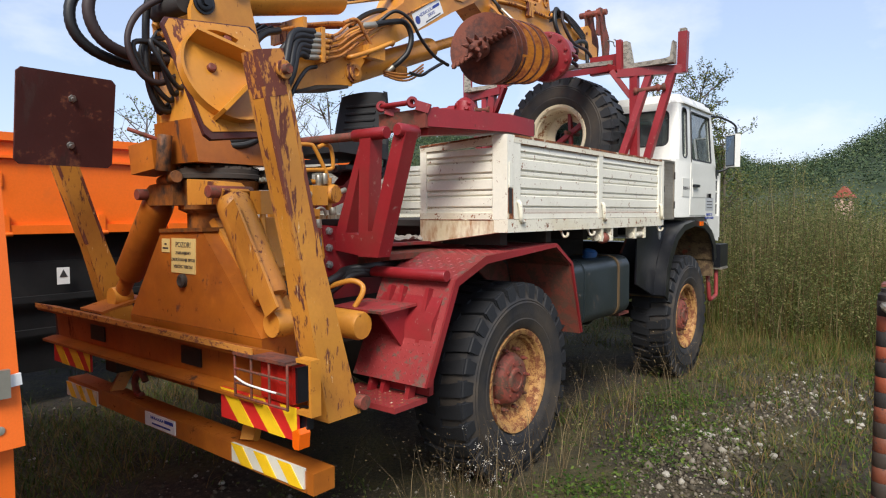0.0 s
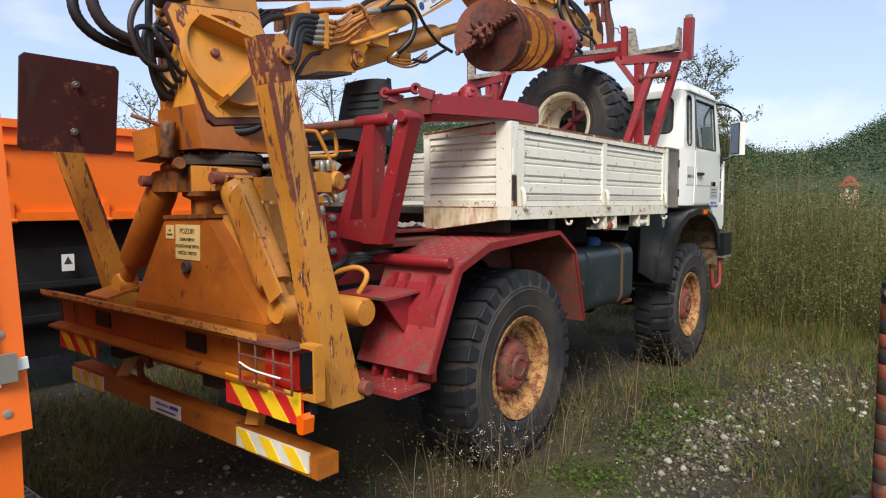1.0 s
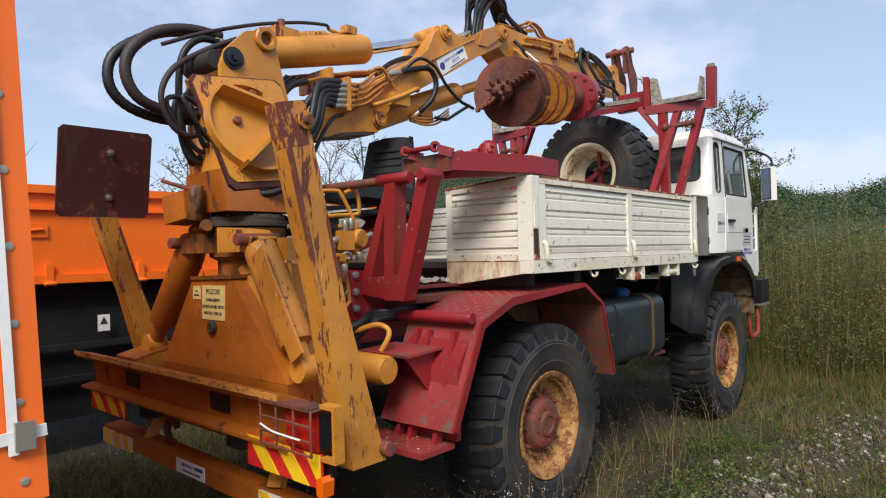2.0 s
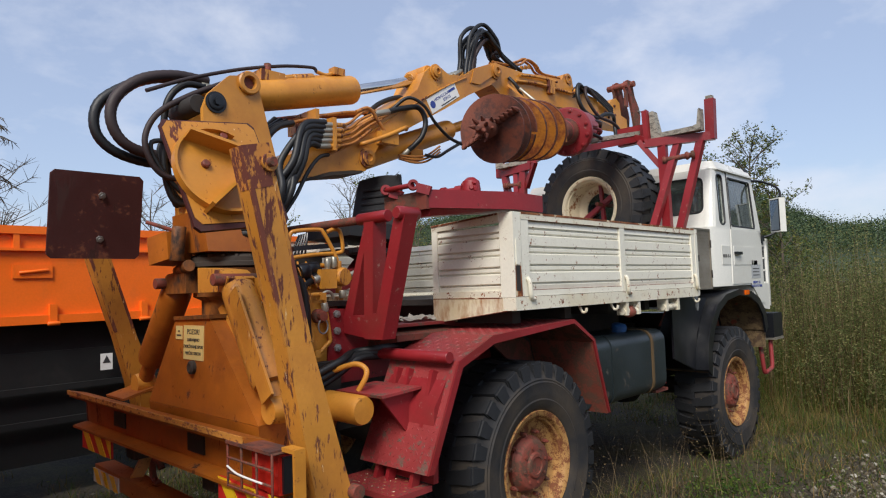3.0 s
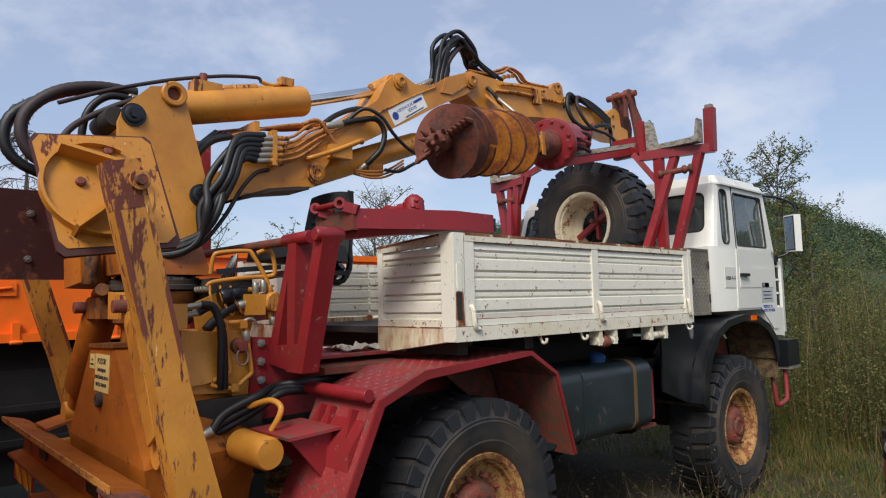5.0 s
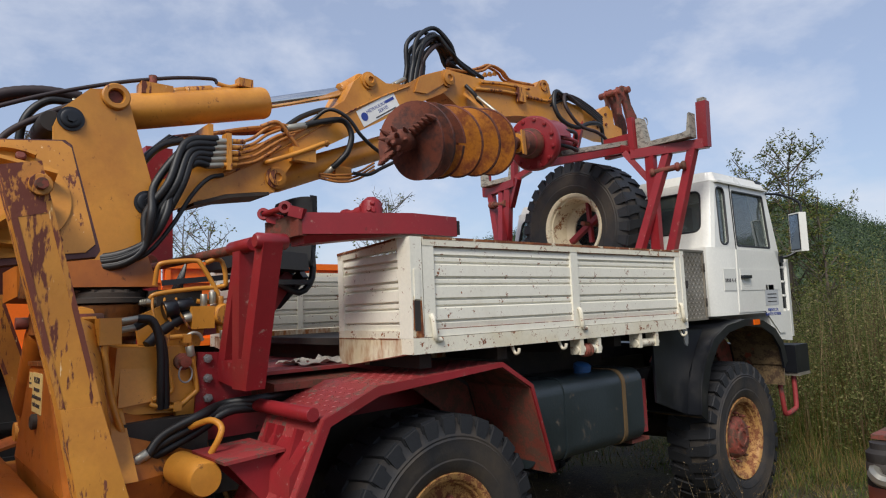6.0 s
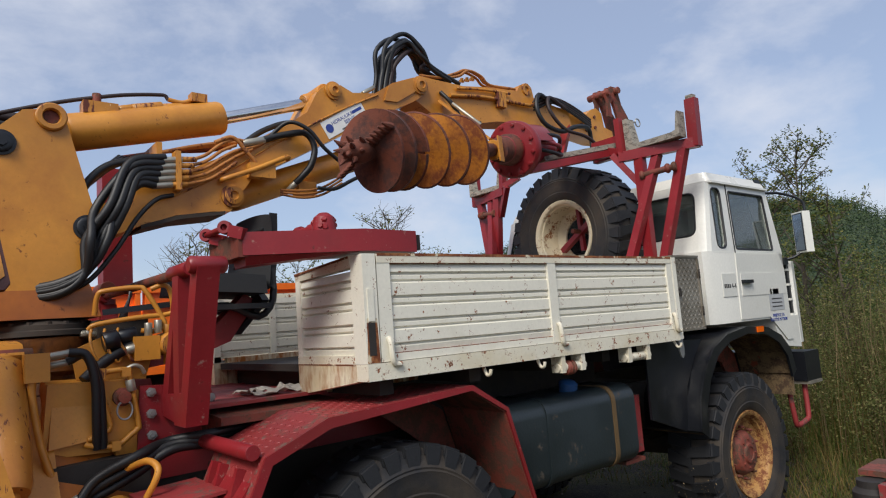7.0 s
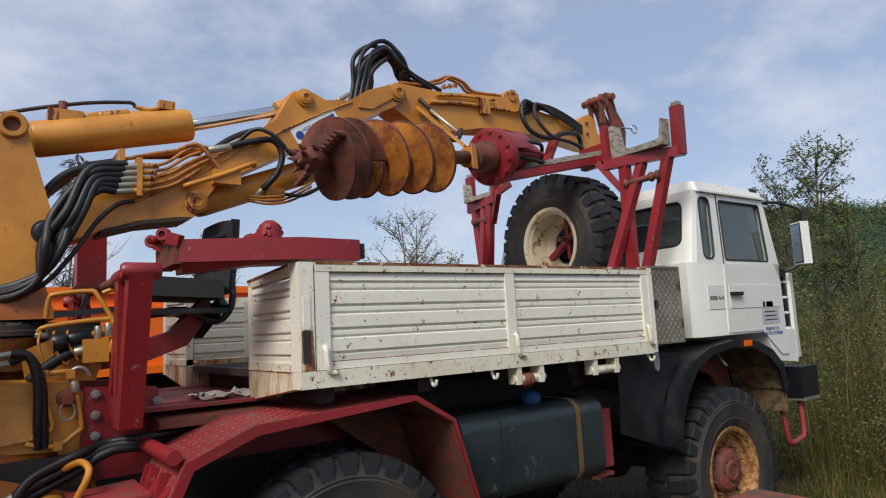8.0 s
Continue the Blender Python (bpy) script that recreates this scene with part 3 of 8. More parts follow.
def rounded(corners, r, n=5):
    """The outline of a four-cornered opening with round corners."""
    out = []
    for i in range(4):
        p, a, b = (Vector(corners[k % 4]) for k in (i, i - 1, i + 1))
        u, w = (a - p).normalized() * r, (b - p).normalized() * r
        for k in range(n + 1):
            t = k / n
            out.append(p + u * (1 - t) ** 2 + w * t ** 2)
    return out


def framed(outer, inner, r, thick, spot):
    """A sheet panel with one round-cornered opening; spot() gives the place of (across, up, depth)."""
    bm = bmesh.new()
    n = 5
    loop = rounded(inner, r, n)
    edge = [Vector(outer[i // (n + 1)]) for i in range(len(loop))]
    rings = [[bm.verts.new(spot(p[0], p[1], d)) for p in pts] for pts, d in ((edge, 0), (loop, 0), (loop, thick), (edge, thick))]
    m = len(loop)
    for a, b in ((0, 1), (1, 2), (2, 3)):
        for k in range(m):
            bm.faces.new((rings[a][k], rings[a][(k + 1) % m], rings[b][(k + 1) % m], rings[b][k]))
    bmesh.ops.remove_doubles(bm, verts=bm.verts, dist=0.0004)
    return bm


def pane(loop, thick, spot):
    bm = bmesh.new()
    one = [bm.verts.new(spot(p[0], p[1], 0)) for p in loop]
    two = [bm.verts.new(spot(p[0], p[1], thick)) for p in loop]
    bm.faces.new(one)
    bm.faces.new(two[::-1])
    for k in range(len(one)):
        j = (k + 1) % len(one)
        bm.faces.new((one[k], one[j], two[j], two[k]))
    return bm


def glazed(panel, name, outer, inner, r, spot, label):
    part(panel, framed(outer, inner, r, 0.03, spot), M_CAB, cab, smooth=30)
    loop = rounded(inner, r)
    g = part(name, pane(loop, 0.006, lambda a, b, d: spot(a, b, d + 0.016)), M_GLASS, cab, label, smooth=0)
    g.visible_shadow = False
    bm = bmesh.new()
    line = [spot(p[0], p[1], 0.004) for p in loop]
    add_tube(bm, line + [line[0]], 0.009, 6)
    part("seal", bm, M_RUBBER, g)


for s in (-1, 1):
    def side_spot(y, z, depth):
        return Vector((s * (1.03 - 0.032 * (z - 1.92) / 0.52 - depth), y, z))

    def up(pts, low=1.91, high=2.44):
        b = bmesh.new()
        add_loft(b, [(s * x, y, low) for x, y, _, _ in pts], [(s * x, y, high) for _, _, x, y in pts])
        return soften(b, 0.008, 2)
    glazed("quarter_panel", "quarter_window", ((2.70, 1.915), (3.025, 1.915), (3.055, 2.44), (2.825, 2.44)), ((2.795, 1.95), (2.925, 1.95), (2.965, 2.395), (2.83, 2.395)), 0.055, side_spot, "tinted quarter glass")
    glazed("door_upper_frame", "door_window", ((3.032, 1.915), (3.80, 1.915), (3.70, 2.44), (3.062, 2.44)), ((3.06, 1.945), (3.655, 1.945), (3.64, 2.385), (3.085, 2.385)), 0.025, side_spot, "tinted side glass")
    part("rear_pillar", up([(0.955, 2.645, 0.925, 2.785), (0.985, 2.648, 0.955, 2.787), (1.015, 2.662, 0.982, 2.798), (1.03, 2.70, 0.998, 2.825), (0.99, 2.72, 0.96, 2.84), (0.955, 2.69, 0.925, 2.82)]), M_CAB, cab)
    part("front_pillar", up([(1.028, 3.79, 0.995, 3.69), (1.03, 3.81, 0.998, 3.71), (0.92, 3.97, 0.89, 3.79), (0.84, 3.93, 0.82, 3.75), (0.97, 3.74, 0.94, 3.65)]), M_CAB, cab)
    bm = bmesh.new()
    add_beam(bm, (s * 1.032, 3.0285, 1.91), (s * 1.0, 3.0585, 2.44), 0.006, 0.008, (s, 0, 0))
    part("door_gap", bm, M_RUBBER, cab)
    box_part("side_pressing", (min(s * 1.0305, s * 1.0345), 2.79, 1.60), (max(s * 1.0305, s * 1.0345), 2.985, 1.765), M_CAB, cab, bevel=0.0035)
    # door skin, proud of the cab side by a few millimetres
    bm = bmesh.new()
    add_prism(bm, [(3.00, 1.43), (3.02, 1.915), (3.72, 1.915), (3.79, 1.80), (3.80, 1.24), (3.70, 1.24), (3.45, 1.43)], "x", *sorted((s * 1.026, s * 1.037)))
    door = part("door", soften(bm, 0.006, 2), M_CAB, truck, "white cab door with black handle")
    box_part("door_handle", (min(s * 1.041, s * 1.066), 3.05, 1.69), (max(s * 1.041, s * 1.066), 3.19, 1.715), M_BLACK, door, "black door handle")
    bm = bmesh.new()
    add_box(bm, (min(s * 1.036, s * 1.041), 3.05, 1.60), (max(s * 1.036, s * 1.041), 3.75, 1.765))
    part("door_pressing", soften(bm, 0.004, 2), M_CAB, door)
    # upright deflector panel on the front corner, with a dark slot behind it
    bm = bmesh.new()
    add_prism(bm, [(s * 1.005, 3.93), (s * 1.03, 3.95), (s * 1.02, 4.02), (s * 0.97, 4.05), (s * 0.955, 4.04), (s * 0.99, 3.99)], "z", 1.20, 1.86)
    deflector = part("corner_deflector", soften(bm, 0.006, 2), M_CAB, truck, "white upright corner deflector")
    box_part("deflector_slot", (min(s * 0.97, s * 1.012), 3.89, 1.24), (max(s * 0.97, s * 1.012), 3.928, 1.84), M_BLACK, deflector, "dark slot", bevel=0.004)
    for k in range(5):
        box_part("deflector_clip", (min(s * 0.975, s * 1.018), 3.885, 1.30 + k * 0.12), (max(s * 0.975, s * 1.018), 3.932, 1.318 + k * 0.12), M_CAB, deflector, bevel=0.003)
    # mirror on its bent arm
    arm = hose_part("mirror_arm", [(s * 0.98, 3.74, 2.42), (s * 1.06, 3.86, 2.41), (s * 1.16, 3.98, 2.34), (s * 1.175, 3.985, 2.22), (s * 1.175, 3.985, 2.00), (s * 1.10, 3.93, 1.90), (s * 1.0, 3.85, 1.86)], 0.011, M_BLACK, truck)
    bm = bmesh.new()
    turn = Matrix.Translation((s * 1.155, 3.95, -0.03)) @ Matrix.Rotation(radians(-s * 34), 4, "Z")
    add_box(bm, (-0.068, -0.035, 1.945), (0.068, 0.03, 2.275), turn)
    mir = part("mirror", soften(bm, 0.022, 3), M_CAB, truck, "white-backed square wing mirror")
    bm = bmesh.new()
    add_box(bm, (-0.052, -0.0405, 1.965), (0.056, -0.037, 2.255), turn)
    part("mirror_glass", bm, M_MIRROR, mir)
    bm = bmesh.new()
    add_box(bm, (-0.058, -0.039, 1.957), (0.063, -0.0352, 2.263), turn)
    part("mirror_seal", bm, M_BLACK, mir)
    box_part("mirror_bracket", (min(s * 0.97, s * 1.04), 3.80, 1.83), (max(s * 0.97, s * 1.04), 3.88, 1.885), M_BLACK, truck, bevel=0.01)
    box_part("roof_lamp", (min(s * 0.90, s * 0.985), 3.58, 2.46), (max(s * 0.90, s * 0.985), 3.68, 2.52), M_BLACK, truck, bevel=0.01)
glazed("rear_wall", "rear_window", ((-0.96, 1.915), (0.96, 1.915), (0.93, 2.44), (-0.93, 2.44)), ((-0.935, 2.05), (0.935, 2.05), (0.91, 2.37), (-0.91, 2.37)), 0.06, lambda a, b, d: Vector((a, 2.645 + 0.14 * (b - 1.915) / 0.525 + d, b)), "tinted rear window")
bm = bmesh.new()
add_loft(bm, [(-0.86, 3.945, 1.92), (0.86, 3.945, 1.92), (0.86, 3.953, 1.92), (-0.86, 3.953, 1.92)], [(-0.84, 3.76, 2.44), (0.84, 3.76, 2.44), (0.84, 3.768, 2.44), (-0.84, 3.768, 2.44)])
g = part("windscreen", bm, M_GLASS, cab, smooth=0)
g.visible_shadow = False
for x in (-0.5, 0.5):
    bm = bmesh.new()
    add_box(bm, (x - 0.24, 2.95, 1.90), (x + 0.24, 3.08, 2.28))
    part("cab_seat", soften(bm, 0.05, 3), M_BLACK, cab, "dark cab seat back")
bm = bmesh.new()
add_lathe(bm, [(0.215, -0.012), (0.23, 0), (0.215, 0.012), (0.20, 0)], (-0.5, 3.55, 2.0), (0, -0.5, 0.8), 24)
part("steering_wheel", bm, M_BLACK, cab)

# front bumper and red step loop
box_part("front_bumper", (-1.08, 3.85, 0.90), (1.08, 4.12, 1.13), M_BLACK, truck, bevel=0.02)
box_part("bumper_step", (0.86, 3.86, 0.875), (1.09, 4.10, 0.897), M_ALU, truck, bevel=0.004)
for s in (-1, 1):
    hose_part("step_loop", [(s * 1.0, 3.62, 0.92), (s * 1.02, 3.63, 0.85), (s * 1.03, 3.66, 0.62), (s * 1.03, 3.70, 0.58), (s * 1.03, 3.86, 0.60), (s * 1.03, 3.90, 0.64), (s * 1.02, 3.92, 0.90)], 0.020, M_RED_OLD, truck, "faded red steel step loop", steps=3)

# lettering on the door
M_SIDE = Matrix(((0, 0, 1, 0), (1, 0, 0, 0), (0, 1, 0, 0), (0, 0, 0, 1)))


def on_side(x, y, z):
    """A pose for writing that is read from the truck's right."""
    return Matrix.Translation((x, y, z)) @ M_SIDE


box_part("door_label", (1.0375, 3.46, 1.475), (1.0395, 3.71, 1.66), M_LABEL_GREY, truck, "pale grey printed door label", bevel=0)
box_part("logo_bar", (1.0396, 3.53, 1.60), (1.041, 3.63, 1.64), M_PRINT_BLUE, truck, bevel=0)
box_part("logo_bar", (1.0396, 3.485, 1.60), (1.041, 3.515, 1.64), M_HAZ_RED, truck, bevel=0)
for z in (1.50, 1.53, 1.56):
    box_part("print_line", (1.0396, 3.50, z), (1.041, 3.67, z + 0.008), M_PRINT, truck, bevel=0)
words("door_words", "PRIJEVOZ ZA\nVLASTITE POTREBE", 0.034, on_side(1.0385, 3.59, 1.425), M_PRINT_BLUE, truck)
words("model_mark", "4-4", 0.05, on_side(1.0355, 2.945, 1.66), M_PRINT, truck)
for k in range(4):
    box_part("model_bar", (1.0345, 2.81 + k * 0.024, 1.662), (1.0357, 2.826 + k * 0.024, 1.69), M_PRINT, truck, bevel=0)

# checker-plate locker between bed and cab
locker = thing("tool_locker", (0.9, 2.2, 1.40), "bare aluminium tread-plate locker beside the white cargo bed", "locker")
box_part("locker_body", (0.62, 2.05, 1.40), (1.10, 2.37, 1.88), M_ALU, locker, bevel=0.008)
bm = bmesh.new()
for i in range(13):
    for j in range(18):
        y, z = 2.068 + i * 0.0245, 1.42 + j * 0.0255
        d = Vector((0, 0.009, 0.009 if (i + j) % 2 else -0.009))
        e = Vector((0, -d.z, d.y)) * 0.28
        c = Vector((1.1005, y, z))
        vs = [bm.verts.new(c + d), bm.verts.new(c + e), bm.verts.new(c - d), bm.verts.new(c - e), bm.verts.new(c + Vector((0.003, 0, 0)))]
        for k in range(4):
            bm.faces.new((vs[k], vs[(k + 1) % 4], vs[4]))
o = part("tread_pattern", bm, M_ALU, locker, smooth=0)
o["kind"] = "stuff"
# angle trim round the locker's face, its hinges and catch
for z in (1.402, 1.866):
    box_part("edge_angle", (1.1, 2.052, z), (1.107, 2.368, z + 0.014), M_ALU, locker, bevel=0.002)
for y in (2.052, 2.354):
    box_part("edge_angle", (1.1, y, 1.418), (1.107, y + 0.014, 1.864), M_ALU, locker, bevel=0.002)
for z in (1.52, 1.76):
    rod_part("hinge", (1.112, 2.350, z - 0.03), (1.112, 2.350, z + 0.03), 0.006, M_DARK, locker)
box_part("catch", (1.1, 2.085, 1.62), (1.116, 2.11, 1.67), M_DARK, locker, bevel=0.003)

# ---- the cargo bed ----
bed = thing("cargo_bed", (0, 0.9, 1.36), "white dropside cargo bed with rust streaks on a truck", "cargo bed")
box_part("bed_floor", (-1.12, -0.20, 1.385), (1.12, 2.02, 1.42), M_DARK, bed, bevel=0)
for k in range(5):
    box_part("cross_member", (-1.0, -0.1 + k * 0.5, 1.28), (1.0, -0.03 + k * 0.5, 1.384), M_DARK, bed, bevel=0)


def ribs(z0, z1, face, depth):
    """Half a panel's section: (outward, z) corners; broad and narrow flat bands parted by rolled grooves."""
    rows = [(face, z0)]
    bands = (0.10, 0.19, 0.065, 0.19, 0.065, 0.19, 0.065, 0.135)
    gap = (z1 - z0) * 0.034
    left = (z1 - z0) - gap * (len(bands) - 1)
    z = z0
    for k, b in enumerate(bands):
        z += left * b
        if k < len(bands) - 1:
            rows += [(face + depth * (0.5 + 0.5 * (k % 2)), z - 0.002), (face - depth * 0.7, z + gap * 0.42), (face - depth * 0.7, z + gap * 0.62), (face + depth * (1.0 - 0.5 * (k % 2)), z + gap + 0.002)]
            z += gap
    return rows + [(face, z1)]


def side_panel(y0, y1, s, z0=1.455, z1=1.825):
    bm = bmesh.new()
    sec = [(s * x, z) for x, z in ribs(z0, z1, 1.112, 0.008)]
    add_prism(bm, sec + [(s * 1.095, z1), (s * 1.095, z0)], "y", y0, y1)
    return part("dropside_panel", bm, M_WHITE, bed, smooth=25)


for s in (-1, 1):
    side_panel(-0.165, 0.875, s)
    side_panel(0.925, 1.955, s)
    for y0, y1 in ((-0.165, -0.10), (0.865, 0.925), (1.945, 2.0)):
        box_part("dropside_post", (min(s * 1.09, s * 1.128), y0, 1.425), (max(s * 1.09, s * 1.128), y1, 1.835), M_WHITE, bed)
    box_part("top_rail", (min(s * 1.085, s * 1.130), -0.165, 1.825), (max(s * 1.085, s * 1.130), 2.0, 1.862), M_WHITE_EDGE, bed, "white top rail with rust chips")
    box_part("rail_edge", (min(s * 1.088, s * 1.1313), -0.160, 1.8535), (max(s * 1.088, s * 1.1313), 1.995, 1.8655), M_EDGE_RUST, bed, "rusted upper edge", bevel=0)
    box_part("bottom_lip", (min(s * 1.09, s * 1.126), -0.165, 1.425), (max(s * 1.09, s * 1.126), 2.0, 1.455), M_WHITE, bed)
    box_part("side_rail", (min(s * 1.05, s * 1.135), -0.235, 1.355), (max(s * 1.05, s * 1.135), 2.005, 1.422), M_WHITE_EDGE, bed, "white outer bed rail")
    for y0, y1 in ((-0.10, 0.865), (0.925, 1.945)):
        box_part("rust_seam", (min(s * 1.118, s * 1.1265), y0 + 0.002, 1.8215), (max(s * 1.118, s * 1.1265), y1 - 0.002, 1.8248), M_EDGE_RUST, bed, "rust creeping under the top rail", bevel=0)
        box_part("rust_seam", (min(s * 1.11, s * 1.1245), y0 + 0.002, 1.4552), (max(s * 1.11, s * 1.1245), y1 - 0.002, 1.4580), M_EDGE_RUST, bed, bevel=0)
    post = box_part("corner_post", (min(s * 1.04, s * 1.132), -0.235, 1.423), (max(s * 1.04, s * 1.132), -0.172, 1.862), M_WHITE, bed)
    box_part("latch_slot", (min(s * 1.131, s * 1.1342), -0.222, 1.455), (max(s * 1.131, s * 1.1342), -0.190, 1.585), M_DARK, post, "blackened latch slot", bevel=0)
    bm = bmesh.new()
    edge = [(-0.232, 1.425), (-0.228, 1.52), (-0.2285, 1.60), (-0.222, 1.605), (-0.180, 1.60), (-0.176, 1.50), (-0.174, 1.425)]
    add_prism(bm, edge, "x", *sorted((s * 1.1322, s * 1.1328)))
    part("rust_stain", bm, M_EDGE_RUST, post, "rust round the latch slot", smooth=0)
    box_part("latch_plate", (min(s * 1.131, s * 1.136), -0.220, 1.59), (max(s * 1.131, s * 1.136), -0.190, 1.72), M_WHITE, post, bevel=0.003)
    box_part("front_post", (min(s * 1.04, s * 1.132), 2.003, 1.36), (max(s * 1.04, s * 1.132), 2.045, 1.862), M_WHITE, bed)
    for y in (-0.13, 0.905, 1.96):
        bm = bmesh.new()
        add_tube(bm, glide([(s * 1.132, y, 1.52), (s * 1.145, y, 1.50), (s * 1.148, y + 0.005, 1.44), (s * 1.142, y + 0.02, 1.415), (s * 1.14, y + 0.05, 1.412)], 4), 0.012, 8)
        part("dropside_latch", bm, M_WHITE_EDGE, bed, "white painted dropside latch")
    for y in (0.40, 0.76, 1.98):
        hose_part("rope_hook", [(s * 1.10, y, 1.36), (s * 1.11, y, 1.335), (s * 1.125, y, 1.315), (s * 1.145, y, 1.32), (s * 1.15, y, 1.34)], 0.008, M_WHITE_EDGE, bed, steps=3)
    for y0, y1 in ((0.905, 1.09), (1.47, 1.68)):
        br = box_part("strap_winch", (min(s * 1.06, s * 1.13), y0, 1.27), (max(s * 1.06, s * 1.13), y0 + 0.03, 1.357), M_WHITE_EDGE, bed, "white ratchet winch for lashing straps")
        box_part("cheek", (min(s * 1.06, s * 1.13), y1 - 0.03, 1.27), (max(s * 1.06, s * 1.13), y1, 1.357), M_WHITE_EDGE, br)
        rod_part("drum", (s * 1.10, y0 - 0.01, 1.295), (s * 1.10, y1 + 0.02, 1.295), 0.024, M_WHITE_EDGE, br)
        if y0 < 1:
            bm = bmesh.new()
            for k in range(5):
                add_lathe(bm, [(0.030 + 0.003 * (k % 2), -0.006), (0.036 + 0.003 * (k % 2), 0), (0.030 + 0.003 * (k % 2), 0.006)], (s * 1.10, y0 + 0.06 + 0.013 * k, 1.29), (0, 1, 0.12 * (k % 3 - 1)), 14)
            part("rope", bm, M_HUB, br, "coil of brown rope")
    # tail wing: a short ribbed panel beside the notch for the crane seat
    sec = [(-y, z) for y, z in ribs(1.455, 1.80, 0.222, 0.010)]
    bm = bmesh.new()
    add_prism(bm, sec + [(-0.205, 1.80), (-0.205, 1.455)], "x", *sorted((s * 0.59, s * 1.035)))
    part("tail_panel", bm, M_WHITE, bed, smooth=25)
    box_part("tail_post", (min(s * 0.545, s * 0.588), -0.235, 1.425), (max(s * 0.545, s * 0.588), -0.195, 1.805), M_WHITE, bed)
    box_part("tail_lip", (min(s * 0.545, s * 1.04), -0.238, 1.423), (max(s * 0.545, s * 1.04), -0.195, 1.458), M_WHITE_EDGE, bed)
    bm = bmesh.new()
    add_loft(bm, [(s * 0.545, -0.235, 1.80), (s * 1.04, -0.235, 1.815), (s * 1.04, -0.19, 1.815), (s * 0.545, -0.19, 1.80)], [(s * 0.545, -0.24, 1.838), (s * 1.04, -0.24, 1.864), (s * 1.04, -0.19, 1.864), (s * 0.545, -0.19, 1.838)])
    part("tail_top_rail", bm, M_WHITE_EDGE, bed)
    beam_part("rail_edge", (s * 0.55, -0.2395, 1.832), (s * 1.035, -0.2395, 1.858), 0.006, 0.009, M_EDGE_RUST, bed, bevel=0)
    bm = bmesh.new()
    add_loft(bm, [(s * 0.545, -0.237, 1.285), (s * 1.05, -0.237, 1.352), (s * 1.05, -0.16, 1.352), (s * 0.545, -0.16, 1.285)], [(s * 0.545, -0.237, 1.421), (s * 1.05, -0.237, 1.421), (s * 1.05, -0.16, 1.421), (s * 0.545, -0.16, 1.421)])
    part("tail_rail", bm, M_WHITE_RUST, bed, "white tail rail streaked with rust")
    box_part("rust_seam", (min(s * 0.548, s * 1.045), -0.2392, 1.4185), (max(s * 0.548, s * 1.045), -0.236, 1.4235), M_EDGE_RUST, bed, bevel=0)
    # side wall of the notch
    sec = [(s * (0.57 - x), z) for x, z in ribs(1.455, 1.80, 0.012, 0.008)]
    bm = bmesh.new()
    add_prism(bm, sec + [(s * 0.575, 1.80), (s * 0.575, 1.455)], "y", -0.19, 0.50)
    part("notch_panel", bm, M_WHITE, bed, smooth=25)
    box_part("notch_rail", (min(s * 0.545, s * 0.60), -0.155, 1.285), (max(s * 0.545, s * 0.60), 0.52, 1.45), M_WHITE_RUST, bed, "white notch rail streaked with rust")
    box_part("notch_post", (min(s * 0.545, s * 0.59), 0.12, 1.452), (max(s * 0.545, s * 0.59), 0.16, 1.80), M_WHITE, bed)
sec = [(0.52 - y, z) for y, z in ribs(1.455, 1.80, 0.0, 0.010)]
bm = bmesh.new()
add_prism(bm, sec + [(0.53, 1.80), (0.53, 1.455)], "x", -0.57, 0.57)
part("notch_back", bm, M_WHITE, bed, smooth=25)
bm = bmesh.new()
add_prism(bm, [(2.06, 1.395), (2.045, 1.36), (2.05, 1.29), (2.065, 1.25), (2.085, 1.24), (2.10, 1.26), (2.105, 1.30), (2.095, 1.36), (2.08, 1.395)], "x", 1.085, 1.093)
part("hanging_tab", bm, M_GREY, bed, "pale grey hanging steel tab")
box_part("headboard", (-1.04, 2.005, 1.42), (1.04, 2.04, 1.86), M_WHITE, bed)


# ---- the crane on the truck's tail ----
crane = thing("digger_crane", (0, -1.2, 0.75), "ochre hydraulic digger crane folded forward over the truck's bed", "crane")

# welded pedestal: a hollow pyramid with a rounded lower nose
bm = bmesh.new()
add_loft(bm, [(-0.40, -1.45, 0.94), (0.715, -1.45, 0.94), (0.56, -0.92, 0.94), (-0.44, -0.92, 0.94)], [(-0.085, -1.438, 1.38), (0.27, -1.438, 1.38), (0.24, -1.02, 1.38), (-0.14, -1.02, 1.38)])
pedestal = part("pedestal", soften(bm, 0.02, 3), M_YELLOW_STAIN_SHADE, crane, "ochre welded pedestal with rain stains")
bm = bmesh.new()
add_loft(bm, [(-0.42, -1.40, 0.62), (0.68, -1.40, 0.62), (0.50, -0.95, 0.62), (-0.42, -0.95, 0.62)], [(-0.40, -1.4505, 0.938), (0.715, -1.4505, 0.938), (0.56, -0.92, 0.945), (-0.44, -0.92, 0.945)])
part("pedestal_foot", soften(bm, 0.02, 2), M_YELLOW_STAIN_SHADE, crane)
bm = bmesh.new()
add_lathe(bm, [(0.15, 1.36), (0.15, 1.46), (0.19, 1.48), (0.19, 1.56), (0.20, 1.58), (0.205, 1.62), (0.17, 1.63)], (0, -1.18, 0), (0, 0, 1), 32)
part("column", bm, M_YELLOW_GREASY, crane, "ochre column dark with grease")
bm = bmesh.new()
add_lathe(bm, [(0.17, 1.625), (0.215, 1.63), (0.215, 1.650), (0.205, 1.655), (0.205, 1.675), (0.17, 1.70)], (0, -1.18, 0), (0, 0, 1), 32)
